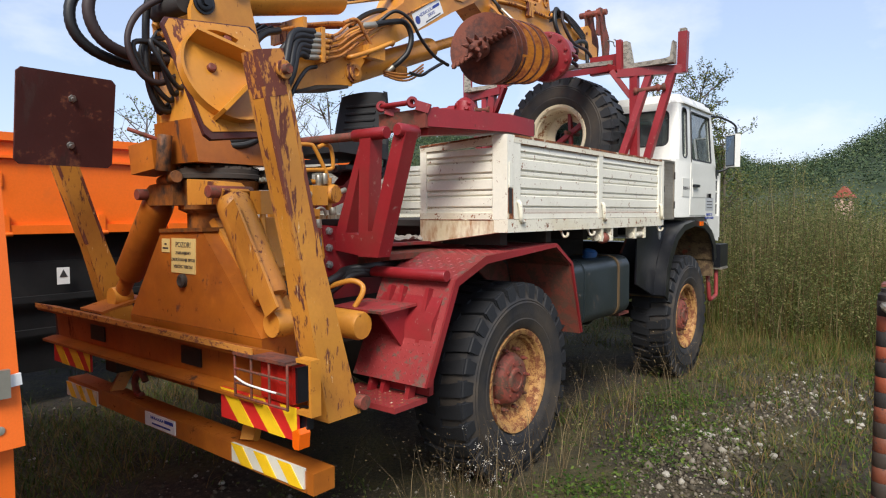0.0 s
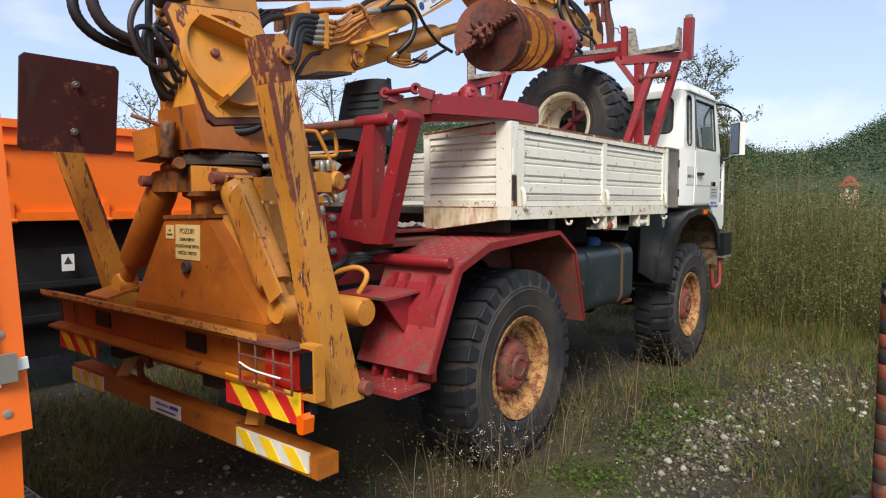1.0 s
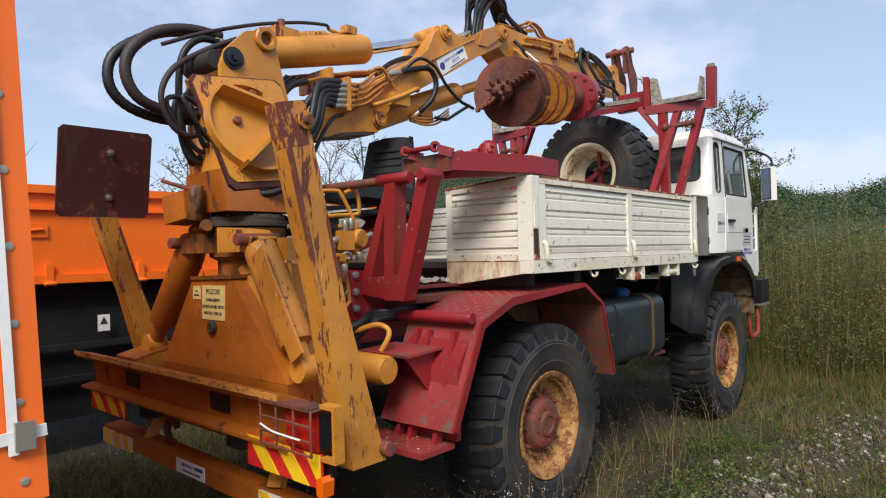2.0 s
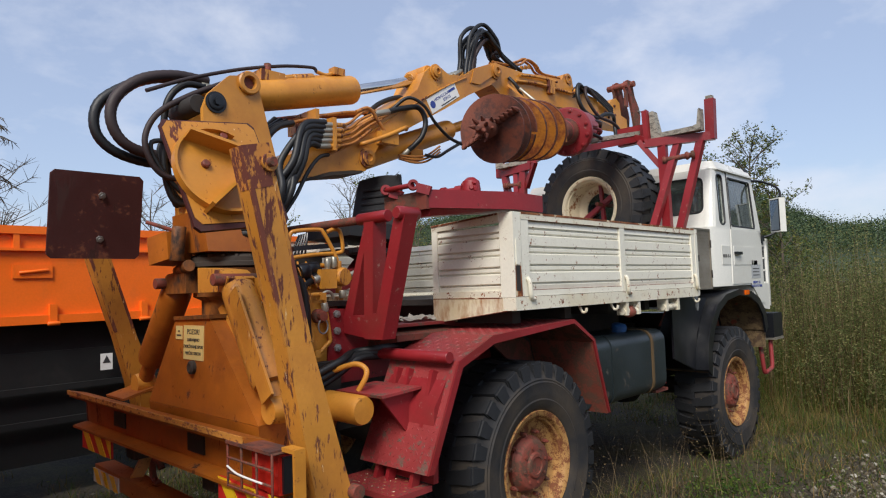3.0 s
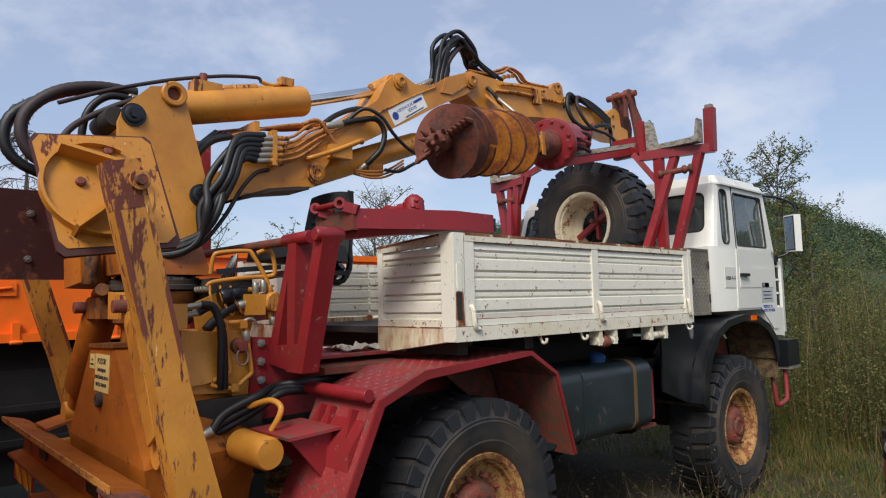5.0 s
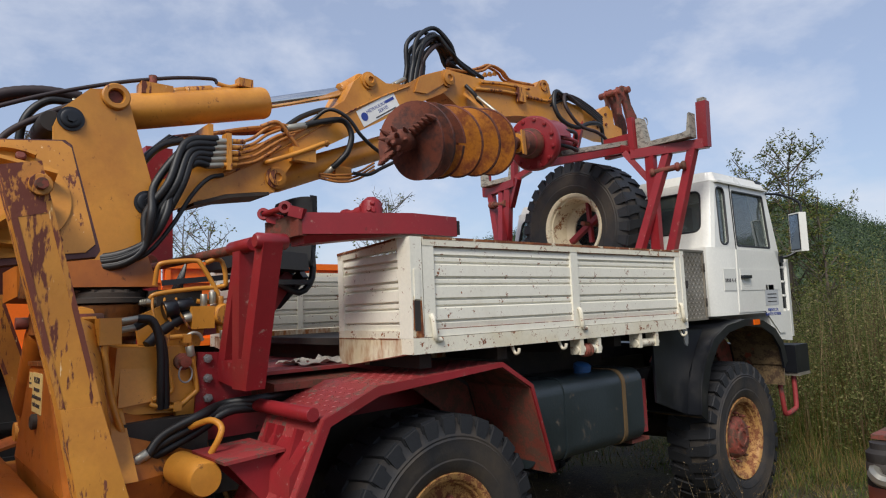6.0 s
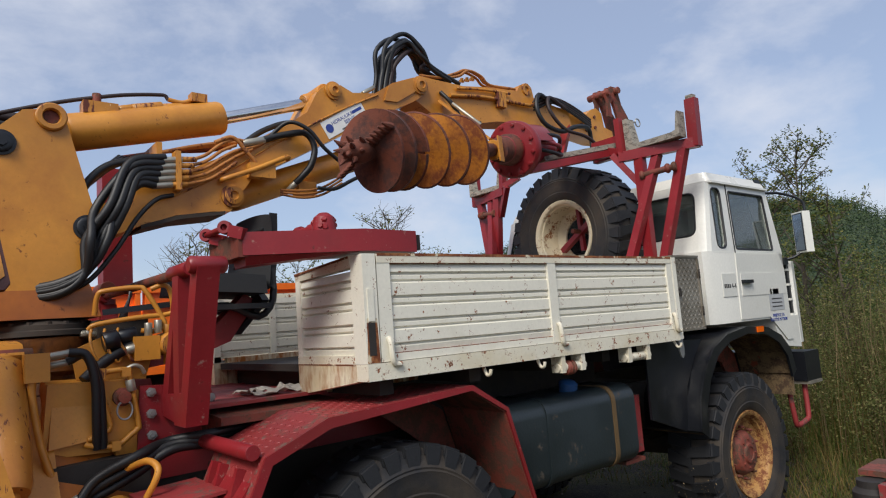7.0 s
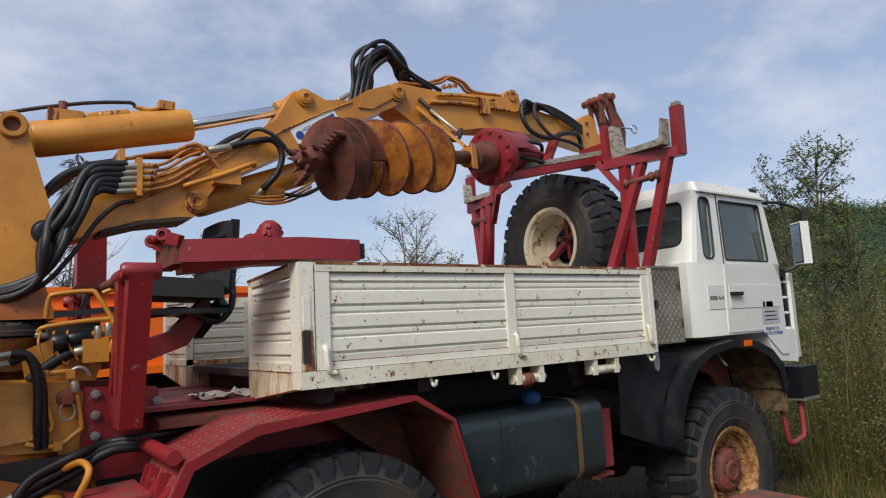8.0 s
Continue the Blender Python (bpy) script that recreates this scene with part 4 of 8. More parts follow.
for k in range(18):
    a = 2 * math.pi * k / 18
    add_lathe(bm, [(0.012, 0), (0.012, 0.016)], (0.192 * math.cos(a), -1.18 + 0.192 * math.sin(a), 1.672), (0, 0, 1), 6)
part("slewing_ring", bm, M_DARK, crane, "greasy black slewing ring")
bm = bmesh.new()
add_loft(bm, [(-0.19, -1.40, 1.70), (0.19, -1.40, 1.70), (0.19, -0.98, 1.70), (-0.19, -0.98, 1.70)], [(-0.165, -1.42, 1.90), (0.165, -1.42, 1.90), (0.165, -1.04, 1.90), (-0.165, -1.04, 1.90)])
part("turntable_housing", soften(bm, 0.02, 2), M_YELLOW_STAIN_SHADE, crane)
bm = bmesh.new()
add_box(bm, (-0.14, -0.07, -0.07), (0.02, 0.07, 0.07), Matrix.Translation((-0.06, -1.44, 1.735)) @ Matrix.Rotation(radians(-9), 4, "Y") @ Matrix.Rotation(radians(12), 4, "Z"))
part("slew_gearbox", soften(bm, 0.014, 2), M_YELLOW_STAIN_SHADE, crane)
rod_part("slew_motor", (0.0, -1.47, 1.66), (0.01, -1.46, 1.83), 0.034, M_YELLOW_GREASY, crane, "greasy slew motor")
rod_part("slew_motor", (-0.14, -1.40, 1.615), (0.05, -1.43, 1.635), 0.030, M_YELLOW_GREASY, crane)
rod_part("lubrication_stub", (-0.10, -1.44, 1.82), (-0.17, -1.55, 1.865), 0.010, M_HUB, crane)
# hazard label on the pedestal's rear face
lab = Matrix.Translation((0.115, -1.4435, 1.262)) @ Matrix.Rotation(radians(88.4), 4, "X")
bm = bmesh.new()
add_box(bm, (-0.105, -0.082, -0.002), (0.105, 0.082, 0.001), lab)
label_plate = part("warning_label", bm, M_LABEL_Y, crane, "aged yellow warning label")
bm = bmesh.new()
add_box(bm, (-0.195, 0.012, -0.002), (-0.122, 0.078, 0.001), lab)
part("small_label", bm, M_LABEL_Y, crane)
words("warning_words", "POZOR!", 0.036, lab @ Matrix.Translation((0, 0.040, 0.002)), M_PRINT, label_plate)
for k, text in enumerate(("ZABRANJENO", "ZADRŽAVANJE ISPOD", "VISEĆEG TERETA!")):
    words("warning_words", text, 0.021, lab @ Matrix.Translation((0, 0.006 - k * 0.032, 0.002)), M_PRINT, label_plate)
for k, w in enumerate((0.018, 0.05)):
    bm = bmesh.new()
    add_box(bm, (-0.158 - w / 2, 0.048 - k * 0.02, 0.001), (-0.158 + w / 2, 0.056 - k * 0.02, 0.0022), lab)
    part("print_line", bm, M_PRINT, label_plate)
bm = bmesh.new()
add_lathe(bm, [(0.032, 0), (0.032, 0.018), (0.022, 0.024), (0.014, 0.020)], (0.115, -1.444, 1.145), (0, -1, 0.03), 20)
part("inspection_plug", bm, M_DARK, crane)
bm = bmesh.new()
add_prism(bm, [(-0.095, 1.368), (0.285, 1.378), (0.285, 1.396), (-0.095, 1.386)], "y", -1.448, -1.0)
part("pedestal_cap", bm, M_YELLOW_GREASY, crane)
# diagonal cover plates that lean on the pedestal's right
for s in (-1, 1):
    if s > 0:
        prism_part("gusset", [(s * 0.20, 1.42), (s * 0.24, 1.44), (s * 0.68, 0.95), (s * 0.60, 0.94)], "y", -1.36, -1.20, M_YELLOW, crane)
    # head arms and swing cylinders of the outriggers
    bm = bmesh.new()
    add_prism(bm, [(s * 0.14, 1.50), (s * 0.14, 1.62), (s * 0.36, 1.60), (s * 0.43, 1.56), (s * 0.40, 1.50), (s * 0.30, 1.50)], "y", -1.43, -1.29)
    inward = Vector((0.0 if s > 0 else 0.15, 0, 0))
    for vert in bm.verts:
        vert.co += inward
    # the left bracket takes a darker ochre than the right
    part("cylinder_bracket", soften(bm, 0.01, 2), M_YELLOW_WORN if s > 0 else M_YELLOW_GREASY, crane)
    rod_part("bracket_pin", Vector((s * 0.39, -1.48, 1.555)) + inward, Vector((s * 0.39, -1.26, 1.555)) + inward, 0.028, M_HUB, crane)
    top, bot = Vector((s * 0.38, -1.36, 1.54)) + inward, Vector((s * 0.74, -1.37, 1.0)) + inward * 0.4
    way = (bot - top).normalized()
    bm = bmesh.new()
    add_lathe(bm, [(0.045, 0), (0.075, 0.03), (0.078, 0.06), (0.078, 0.50), (0.070, 0.53), (0.04, 0.535), (0.04, (bot - top).length)], top, way, 24)
    # the left cylinder's shade is put into its paint: darker ochre than the right
    cyl = part("outrigger_cylinder", bm, M_YELLOW_WORN if s > 0 else M_YELLOW_STAIN_SHADE, crane, "ochre outrigger cylinder with chipped paint")
    bm = bmesh.new()
    for x in ((0.10,) if s > 0 else ()):
        mid = top + way * 0.30 + Vector((x * 0.8, -0.075, 0))
        add_beam(bm, mid - way * 0.25, mid + way * 0.28, 0.012, 0.09, (1, 0, 0))
    if s > 0:
        part("cylinder_guard", bm, M_YELLOW_WORN, crane)
    bm = bmesh.new()
    add_lathe(bm, [(0.055, -0.05), (0.06, 0), (0.055, 0.05)], bot, (0, 1, 0), 18)
    part("cylinder_eye", bm, M_YELLOW, crane)


# outriggers, folded upright, each with a square foot plate at its head
for s, tone, note in ((1, M_YELLOW_WORN, "scratched ochre outrigger folded upright with its foot plate"), (-1, M_YELLOW_WORN, "ochre outrigger folded upright carrying a brown foot plate")):
    rig = thing("outrigger", (s * 1.02, -1.38, 0.70), note, "outrigger", "outriggers of the crane")
    foot, head = (Vector((1.015, -1.335, 0.68)), Vector((1.015, -1.635, 2.00))) if s > 0 else (Vector((-0.985, -1.185, 0.68)), Vector((-0.985, -1.60, 2.00)))
    bm = bmesh.new()
    add_beam(bm, foot, head, 0.090, 0.110, (0, -1, 0))
    leg = part("leg", soften(bm, 0.010, 2), tone, rig, "box-section leg with long rust scars")
    bm = bmesh.new()
    add_beam(bm, head - (head - foot).normalized() * 0.13, head + (head - foot).normalized() * 0.03, 0.0925, 0.1125, (0, -1, 0))
    part("head_cap", soften(bm, 0.012, 3), M_YELLOW_BARE, rig, "rusty brown head")
    along = (head - foot).normalized()
    face = Vector((1, 0, 0)).cross(along).normalized()
    for dx, dn, t0 in ((-1, -1, 0.46), (1, -1, 0.46), (1, 1, 0.47), (-1, 1, 0.5)):
        bm = bmesh.new()
        corner = Vector((dx * 0.0385, 0, 0)) + face * dn * 0.0485
        add_beam(bm, foot + (head - foot) * t0 + corner, foot + (head - foot) * 0.93 + corner, 0.016, 0.016, face)
        part("worn_edge", soften(bm, 0.006, 2), M_YELLOW_EDGE, leg, "rust-scarred edge")
    bm = bmesh.new()
    side = (head - foot).normalized()
    a0, a1 = foot - side * 0.03, foot + side * 0.62
    add_loft(bm, [a0 + Vector((dx, dy, 0)) for dx, dy in ((-0.064, -0.085), (0.064, -0.085), (0.064, 0.085), (-0.064, 0.085))], [a1 + Vector((dx, dy, 0)) for dx, dy in ((-0.0465, -0.0565), (0.0465, -0.0565), (0.0465, 0.0565), (-0.0465, 0.0565))])
    part("sleeve", soften(bm, 0.006, 2), M_YELLOW_WORN, rig)
    bm = bmesh.new()
    add_loft(bm, [(s * 0.60, -1.42, 0.66), (s * 0.955, -1.42, 0.66), (s * 0.955, -1.24, 0.66), (s * 0.60, -1.24, 0.66)], [(s * 0.62, -1.42, 0.80), (s * 0.955, -1.42, 0.82), (s * 0.955, -1.24, 0.82), (s * 0.62, -1.24, 0.80)])
    part("knee", soften(bm, 0.02, 2), M_YELLOW, rig)
    rod_part("knee_pin", (s * 1.06, -1.25, 0.70), (s * 1.115, -1.25, 0.70), 0.03, M_HUB, rig)
    rod_part("head_pin", (s * 0.925, -1.60, 1.965), (s * 1.10, -1.59, 1.965), 0.018, M_HUB, rig)
    rod_part("pin_washer", (s * 0.945, -1.60, 1.965), (s * 0.968, -1.60, 1.965), 0.034, M_YELLOW_WORN, rig)
    rod_part("pin_washer", (s * 1.062, -1.59, 1.965), (s * 1.076, -1.59, 1.965), 0.034, M_YELLOW_WORN, rig)
    # foot plate: upper edge nearer the truck's middle than the lower
    a, b = (Vector((0.685, -1.60, 2.19)), Vector((0.865, -1.60, 1.735))) if s > 0 else (Vector((-0.632, -1.62, 2.172)), Vector((-0.71, -1.62, 1.715)))
    down = (b - a).normalized()
    m = Matrix((Vector((0, 1, 0)), down, Vector((0, 1, 0)).cross(down))).transposed().to_4x4()
    m.translation = (a + b) / 2
    if s > 0:
        m = Matrix.Translation(m.translation + Vector((0, 0.02, 0))) @ Matrix.Rotation(radians(8), 4, (0.93, 0, 0.37)) @ Matrix.Translation(-m.translation) @ m
    if s > 0:
        m = Matrix.Translation((0, -0.03, 0)) @ m @ Matrix.Diagonal((0.86, 1, 1, 1))
    bm = bmesh.new()
    h, c = (0.24, 0.022) if s > 0 else (0.236, 0.022)
    for p, q in (((-h, -h + c), (h, -h + c)),):
        one = [bm.verts.new(m @ Vector((x, y, -0.008))) for x, y in ((-h + c, -h), (h - c, -h), (h, -h + c), (h, h - c), (h - c, h), (-h + c, h), (-h, h - c), (-h, -h + c))]
        two = [bm.verts.new(m @ Vector((x, y, 0.008))) for x, y in ((-h + c, -h), (h - c, -h), (h, -h + c), (h, h - c), (h - c, h), (-h + c, h), (-h, h - c), (-h, -h + c))]
        bm.faces.new(one)
        bm.faces.new(two[::-1])
        for i in range(8):
            bm.faces.new((one[i], two[i], two[(i + 1) % 8], one[(i + 1) % 8]))
    plate = part("foot_plate", soften(bm, 0.004, 1), M_PLATE, rig, "ochre foot plate with rust-brown edges" if s > 0 else "square brown foot plate")
    out = Vector((s * 0.93, 0, s * s * 0.37)).normalized()
    centre = m.translation + Vector((0, -0.03 if s > 0 else 0, 0))
    if s > 0:
        bm = bmesh.new()
        e = h - 0.007
        loop = ((-e + 0.03, -e), (e - 0.03, -e), (e, -e + 0.03), (e - 0.006, e - 0.04), (e - 0.05, e - 0.012), (-e + 0.03, e - 0.02), (-e + 0.006, e - 0.05), (-e, -e + 0.03))
        near = min((-1, 1), key=lambda k: ((m @ Vector((0, 0, k))) - (m.translation + out)).length)
        one = [bm.verts.new(m @ Vector((x, y, near * 0.0085))) for x, y in loop]
        two = [bm.verts.new(m @ Vector((x, y, near * 0.0115))) for x, y in loop]
        bm.faces.new(one)
        bm.faces.new(two[::-1])
        for i in range(8):
            bm.faces.new((one[i], two[i], two[(i + 1) % 8], one[(i + 1) % 8]))
        part("painted_face", bm, M_YELLOW_WORN, plate, "scratched ochre paint")
    if s < 0:
        for dz in (-0.11, 0.13):
            bm = bmesh.new()
            add_lathe(bm, [(0.020, 0), (0.020, 0.010), (0.011, 0.011), (0.011, 0.024)], centre + down * dz + Vector((0.006, 0.02, 0.003)), -out, 6)
            part("plate_bolt", bm, M_GREY, plate)
    else:
        bm = bmesh.new()
        n = [(0.19 * math.cos(t), 0.19 * math.sin(t)) for t in [math.pi * (0.35 + 1.30 * k / 24) for k in range(25)]]
        top2 = []
        for k, (yy, zz) in enumerate(n):
            p = centre + Vector((0, yy, 0)) - down * zz + out * 0.012
            q = p + out * 0.032
            top2.append((bm.verts.new(p), bm.verts.new(q), bm.verts.new(q - (p - centre).normalized() * 0.012), bm.verts.new(p - (p - centre).normalized() * 0.012)))
        for u, v in zip(top2, top2[1:]):
            for k in range(4):
                bm.faces.new((u[k], u[(k + 1) % 4], v[(k + 1) % 4], v[k]))
        part("swivel_rim", bm, M_YELLOW, plate)
        bm = bmesh.new()
        add_lathe(bm, [(0.185, 0.012), (0.185, 0.020)], centre, out, 40)
        part("swivel_disc", bm, M_YELLOW, plate)
        for off, ang in ((0.10, 14), (-0.10, -42)):
            bm = bmesh.new()
            p = centre - down * off + out * 0.05
            d = (Vector((0, math.cos(radians(ang)), 0)) - down * -math.sin(radians(ang))).normalized()
            add_beam(bm, p - d * 0.13, p + d * 0.14, 0.014, 0.085, out)
            part("swivel_rib", bm, M_YELLOW, plate)
        for yy, zz in ((-0.06, 0.02), (0.04, 0.16), (0.11, -0.16)):
            bm = bmesh.new()
            add_lathe(bm, [(0.017, 0.0), (0.017, 0.022), (0.012, 0.026)], centre + Vector((0, yy, 0)) - down * zz + out * 0.012, out, 10)
            part("plate_bolt", bm, M_HUB, plate)
        for q in (0.075,):
            bm = bmesh.new()
            pp = Vector((s * 0.93, -1.66 + q, 2.0))
            add_lathe(bm, [(0.040, -0.012), (0.040, 0.012)], pp, (1, 0, 0), 18)
            part("swivel_lug", bm, M_YELLOW, plate)

# tower cheeks and boom
CHEEK = [(-1.40, 1.90), (-1.41, 2.40), (-1.38, 2.48), (-1.27, 2.59), (-1.22, 2.60), (-1.197, 2.57), (-1.188, 2.547), (-1.165, 2.538), (-1.142, 2.547), (-1.133, 2.57), (-1.11, 2.57), (-1.00, 2.16), (-0.965, 2.08), (-1.01, 1.95), (-1.14, 1.80), (-1.30, 1.78)]
for x0 in (0.145, -0.175):
    prism_part("tower_cheek", CHEEK, "x", x0, x0 + 0.03, M_YELLOW, crane, bevel=0.006)
prism_part("tower_web", [(-1.40, 1.80), (-1.40, 2.30), (-1.34, 2.38), (-1.30, 2.30), (-1.10, 1.95), (-1.12, 1.82)], "x", -0.144, 0.144, M_YELLOW, crane)
for (y, z), r, mat, nm in (((-1.165, 2.57), 0.055, M_YELLOW_WORN, "eye_ring"), ((-1.345, 2.437), 0.040, M_BLACK, "pin_cap"), ((-1.030, 2.09), 0.042, M_BLACK, "pin_cap")):
    for s in (-1, 1):
        bm = bmesh.new()
        if nm == "eye_ring":
            add_lathe(bm, [(r + 0.006, -0.035), (r + 0.006, 0.016), (r, 0.022), (r - 0.018, 0.022), (r - 0.022, 0.016), (r - 0.022, -0.035), (r + 0.006, -0.035)], (s * 0.176, y, z), (s, 0, 0), 28, closed=False)
        else:
            add_lathe(bm, [(r + 0.014, 0), (r + 0.014, 0.008), (r + 0.002, 0.009), (r + 0.002, 0.016), (r - 0.006, 0.020), (r - 0.014, 0.020)], (s * 0.176, y, z), (s, 0, 0), 28)
            add_lathe(bm, [(0.020, 0.018), (0.020, 0.034)], (s * 0.176, y, z), (s, 0, 0), 6)
        part(nm, bm, mat, crane)
rod_part("eye_pin", (-0.172, -1.165, 2.57), (0.172, -1.165, 2.57), 0.034, M_HUB, crane, "rusty pivot pin")
rod_part("tail_trunnion", (-0.13, -1.41, 2.43), (0.13, -1.41, 2.43), 0.048, M_DARK, crane)

BOOM = [(-1.03, 2.17), (-0.80, 2.295), (-0.41, 2.485), (-0.02, 2.72), (0.09, 2.80), (0.16, 2.93), (0.22, 2.985), (0.32, 3.00), (0.40, 2.968), (0.56, 2.992), (0.70, 3.085), (0.86, 3.15), (0.94, 3.165), (0.985, 3.12),
        (0.97, 3.06), (0.85, 2.985), (0.60, 2.86), (0.33, 2.705), (-0.03, 2.51), (-0.24, 2.40), (-0.32, 2.29), (-0.37, 2.205), (-0.46, 2.20), (-0.64, 2.172), (-0.80, 2.115), (-0.93, 2.06), (-1.04, 2.06)]
bm = bmesh.new()
add_prism(bm, BOOM, "x", -0.115, 0.135)
boom = part("main_boom", soften(bm, 0.006, 2), M_YELLOW, crane, "ochre box-section main boom")
for s in (-1, 1):
    x = 0.136 if s > 0 else -0.116
    for (y, z), r in (((0.265, 2.955), 0.040), ((-0.36, 2.285), 0.046), ((0.915, 3.105), 0.048)):
        bm = bmesh.new()
        add_lathe(bm, [(r + 0.014, 0), (r + 0.014, 0.012), (r, 0.014), (r, 0.026), (r * 0.5, 0.032), (r * 0.4, 0.02)], (x, y, z), (s, 0, 0), 24)
        part("boom_pin", bm, M_YELLOW_WORN, boom)
    prism_part("knuckle_plate", [(0.62, 2.955), (0.66, 3.055), (0.85, 3.14), (0.90, 3.075), (0.72, 2.96)], "x", *((0.1362, 0.146) if s > 0 else (-0.126, -0.1162)), M_YELLOW, boom)
# dark wear pad under the boom
prism_part("rubbing_pad", [(-0.80, 2.118), (-0.62, 2.175), (-0.40, 2.205), (-0.40, 2.188), (-0.62, 2.155), (-0.80, 2.10)], "x", -0.10, 0.139, M_DARK, boom, "black rubbing strip")

# lift cylinder above the boom
bm = bmesh.new()
p0, p1 = Vector((0.01, -1.165, 2.555)), Vector((0.01, 0.265, 2.955))
d = (p1 - p0).normalized()
body = (Vector((0, -0.355, 2.735)) - Vector((0, -1.165, 2.535))).length
add_lathe(bm, [(0.05, 0.075), (0.084, 0.09), (0.088, 0.105), (0.088, body - 0.02), (0.082, body - 0.003), (0.04, body)], p0 + Vector((0, 0, -0.018)), Vector((0, -0.355, 2.735)) - Vector((0, -1.165, 2.535)), 32)
lift = part("lift_cylinder", bm, M_YELLOW, crane, "ochre lift cylinder with a chromed rod")
rod_part("piston_rod", (0.01, -0.37, 2.728), (0.01, 0.20, 2.915), 0.033, M_CHROME, lift, "bright chromed rod", n=24)
bm = bmesh.new()
add_lathe(bm, [(0.055, -0.10), (0.06, -0.09), (0.06, 0.09), (0.055, 0.10)], (0.01, 0.235, 2.945), (1, 0, 0), 24)
add_rod(bm, (0.01, 0.14, 2.90), (0.01, 0.22, 2.935), 0.05)
part("rod_eye", bm, M_YELLOW, lift)
# valve block and pipes on the lift cylinder
box_part("lock_valve", (-0.03, -1.02, 2.655), (0.06, -0.87, 2.715), M_YELLOW_WORN, lift, bevel=0.01)
rod_part("valve_screw", (0.015, -0.955, 2.70), (0.015, -0.955, 2.765), 0.02, M_HUB, lift)
for y0, y1, z0, z1, r in ((-0.87, -0.80, 2.695, 2.715, 0.022), (-0.80, -0.66, 2.710, 2.745, 0.028), (-0.66, -0.56, 2.745, 2.765, 0.018)):
    rod_part("pipe_union", (0.02, y0, z0), (0.02, y1, z1), r, M_YELLOW_WORN, lift)
hose_part("rigid_pipe", [(0.02, -0.63, 2.79), (0.02, -0.56, 2.785), (0.02, -0.50, 2.812)], 0.012, M_YELLOW_WORN, lift, steps=4)
box_part("pipe_elbow", (-0.01, -0.52, 2.815 - 0.02), (0.05, -0.44, 2.84), M_YELLOW_WORN, lift)
hose_part("feed_hose", [(0.02, -1.62, 2.48), (0.0, -1.40, 2.59), (0.0, -1.12, 2.70), (0.02, -0.90, 2.762), (0.02, -0.78, 2.79), (0.02, -0.69, 2.805), (0.02, -0.645, 2.808), (0.02, -0.63, 2.788)], 0.010, M_HOSE_RED, crane)

# jib cylinder under the boom
c0, c1 = Vector((0.01, -0.36, 2.285)), Vector((0.01, 0.62, 2.66))
bm = bmesh.new()
add_lathe(bm, [(0.05, 0), (0.07, 0.03), (0.074, 0.06), (0.074, 0.90), (0.068, 0.93), (0.035, 0.935), (0.035, 1.30)], c0, c1 - c0, 28)
part("jib_cylinder", bm, M_YELLOW, crane)
box_part("jib_valve", (0.05, 0.02, 2.33), (0.13, 0.13, 2.40), M_YELLOW_WORN, crane, bevel=0.008)
for k in range(3):
    hose_part("jib_pipe", [(0.13, -0.09, 2.315 + k * 0.012), (0.15, 0.03, 2.30 + k * 0.02), (0.14, 0.16, 2.33 + k * 0.02), (0.12, 0.30, 2.41 + k * 0.02)], 0.007, M_PIPE, crane, steps=4)
hose_part("jib_hose", [(0.16, 0.12, 2.36), (0.17, 0.22, 2.36), (0.16, 0.34, 2.42), (0.14, 0.50, 2.50)], 0.011, M_RUBBER, crane)

# jib
JIB = [(0.86, 3.03), (0.90, 3.17), (0.96, 3.185), (1.32, 3.185), (1.52, 3.215), (1.86, 3.245), (1.90, 3.30), (1.96, 3.325), (2.02, 3.30), (2.04, 3.22), (2.30, 3.19), (2.44, 3.19), (2.46, 3.03), (2.05, 2.995), (1.84, 3.00), (1.62, 2.975), (1.40, 2.925), (1.24, 2.885), (1.10, 2.90), (0.98, 2.965)]
bm = bmesh.new()
add_prism(bm, JIB, "x", -0.085, 0.11)
jib = part("jib", soften(bm, 0.006, 2), M_YELLOW, crane, "ochre jib with hydraulic pipes")
bm = bmesh.new()
add_prism(bm, [(2.40, 3.04), (2.40, 3.17), (2.70, 3.20), (2.78, 3.255), (2.84, 3.275), (2.91, 3.24), (2.93, 3.12), (3.04, 3.10), (3.05, 3.00), (2.80, 2.98), (2.60, 3.00)], "x", -0.055, 0.085)
part("jib_head", soften(bm, 0.006, 2), M_YELLOW, crane)
bm = bmesh.new()
for y, z in ((2.62, 3.10), (2.70, 3.14), (2.80, 3.19), (2.80, 3.10), (2.68, 3.06)):
    add_lathe(bm, [(0.014, 0), (0.014, 0.012)], (0.085, y, z), (1, 0, 0), 8)
part("head_bolts", bm, M_HUB, jib)
bm = bmesh.new()
add_lathe(bm, [(0.045, -0.10), (0.048, -0.09), (0.048, 0.11), (0.045, 0.12), (0.022, 0.12), (0.022, 0.10)], (0, 1.96, 3.275), (1, 0, 0), 22)
part("jib_eye", bm, M_YELLOW_WORN, jib)
for k, (dx, dz) in enumerate(((0.09, 0.02), (0.06, 0.035), (0.03, 0.03))):
    hose_part("jib_line", [(dx, 0.98, 3.18 + dz), (dx, 1.15, 3.20 + dz), (dx, 1.30, 3.22 + dz * 2), (dx, 1.40, 3.30 + dz), (dx, 1.52, 3.28 + dz), (dx, 1.60, 3.23 + dz), (dx, 1.86, 3.245 + dz)], 0.010, M_PIPE, jib, steps=4)
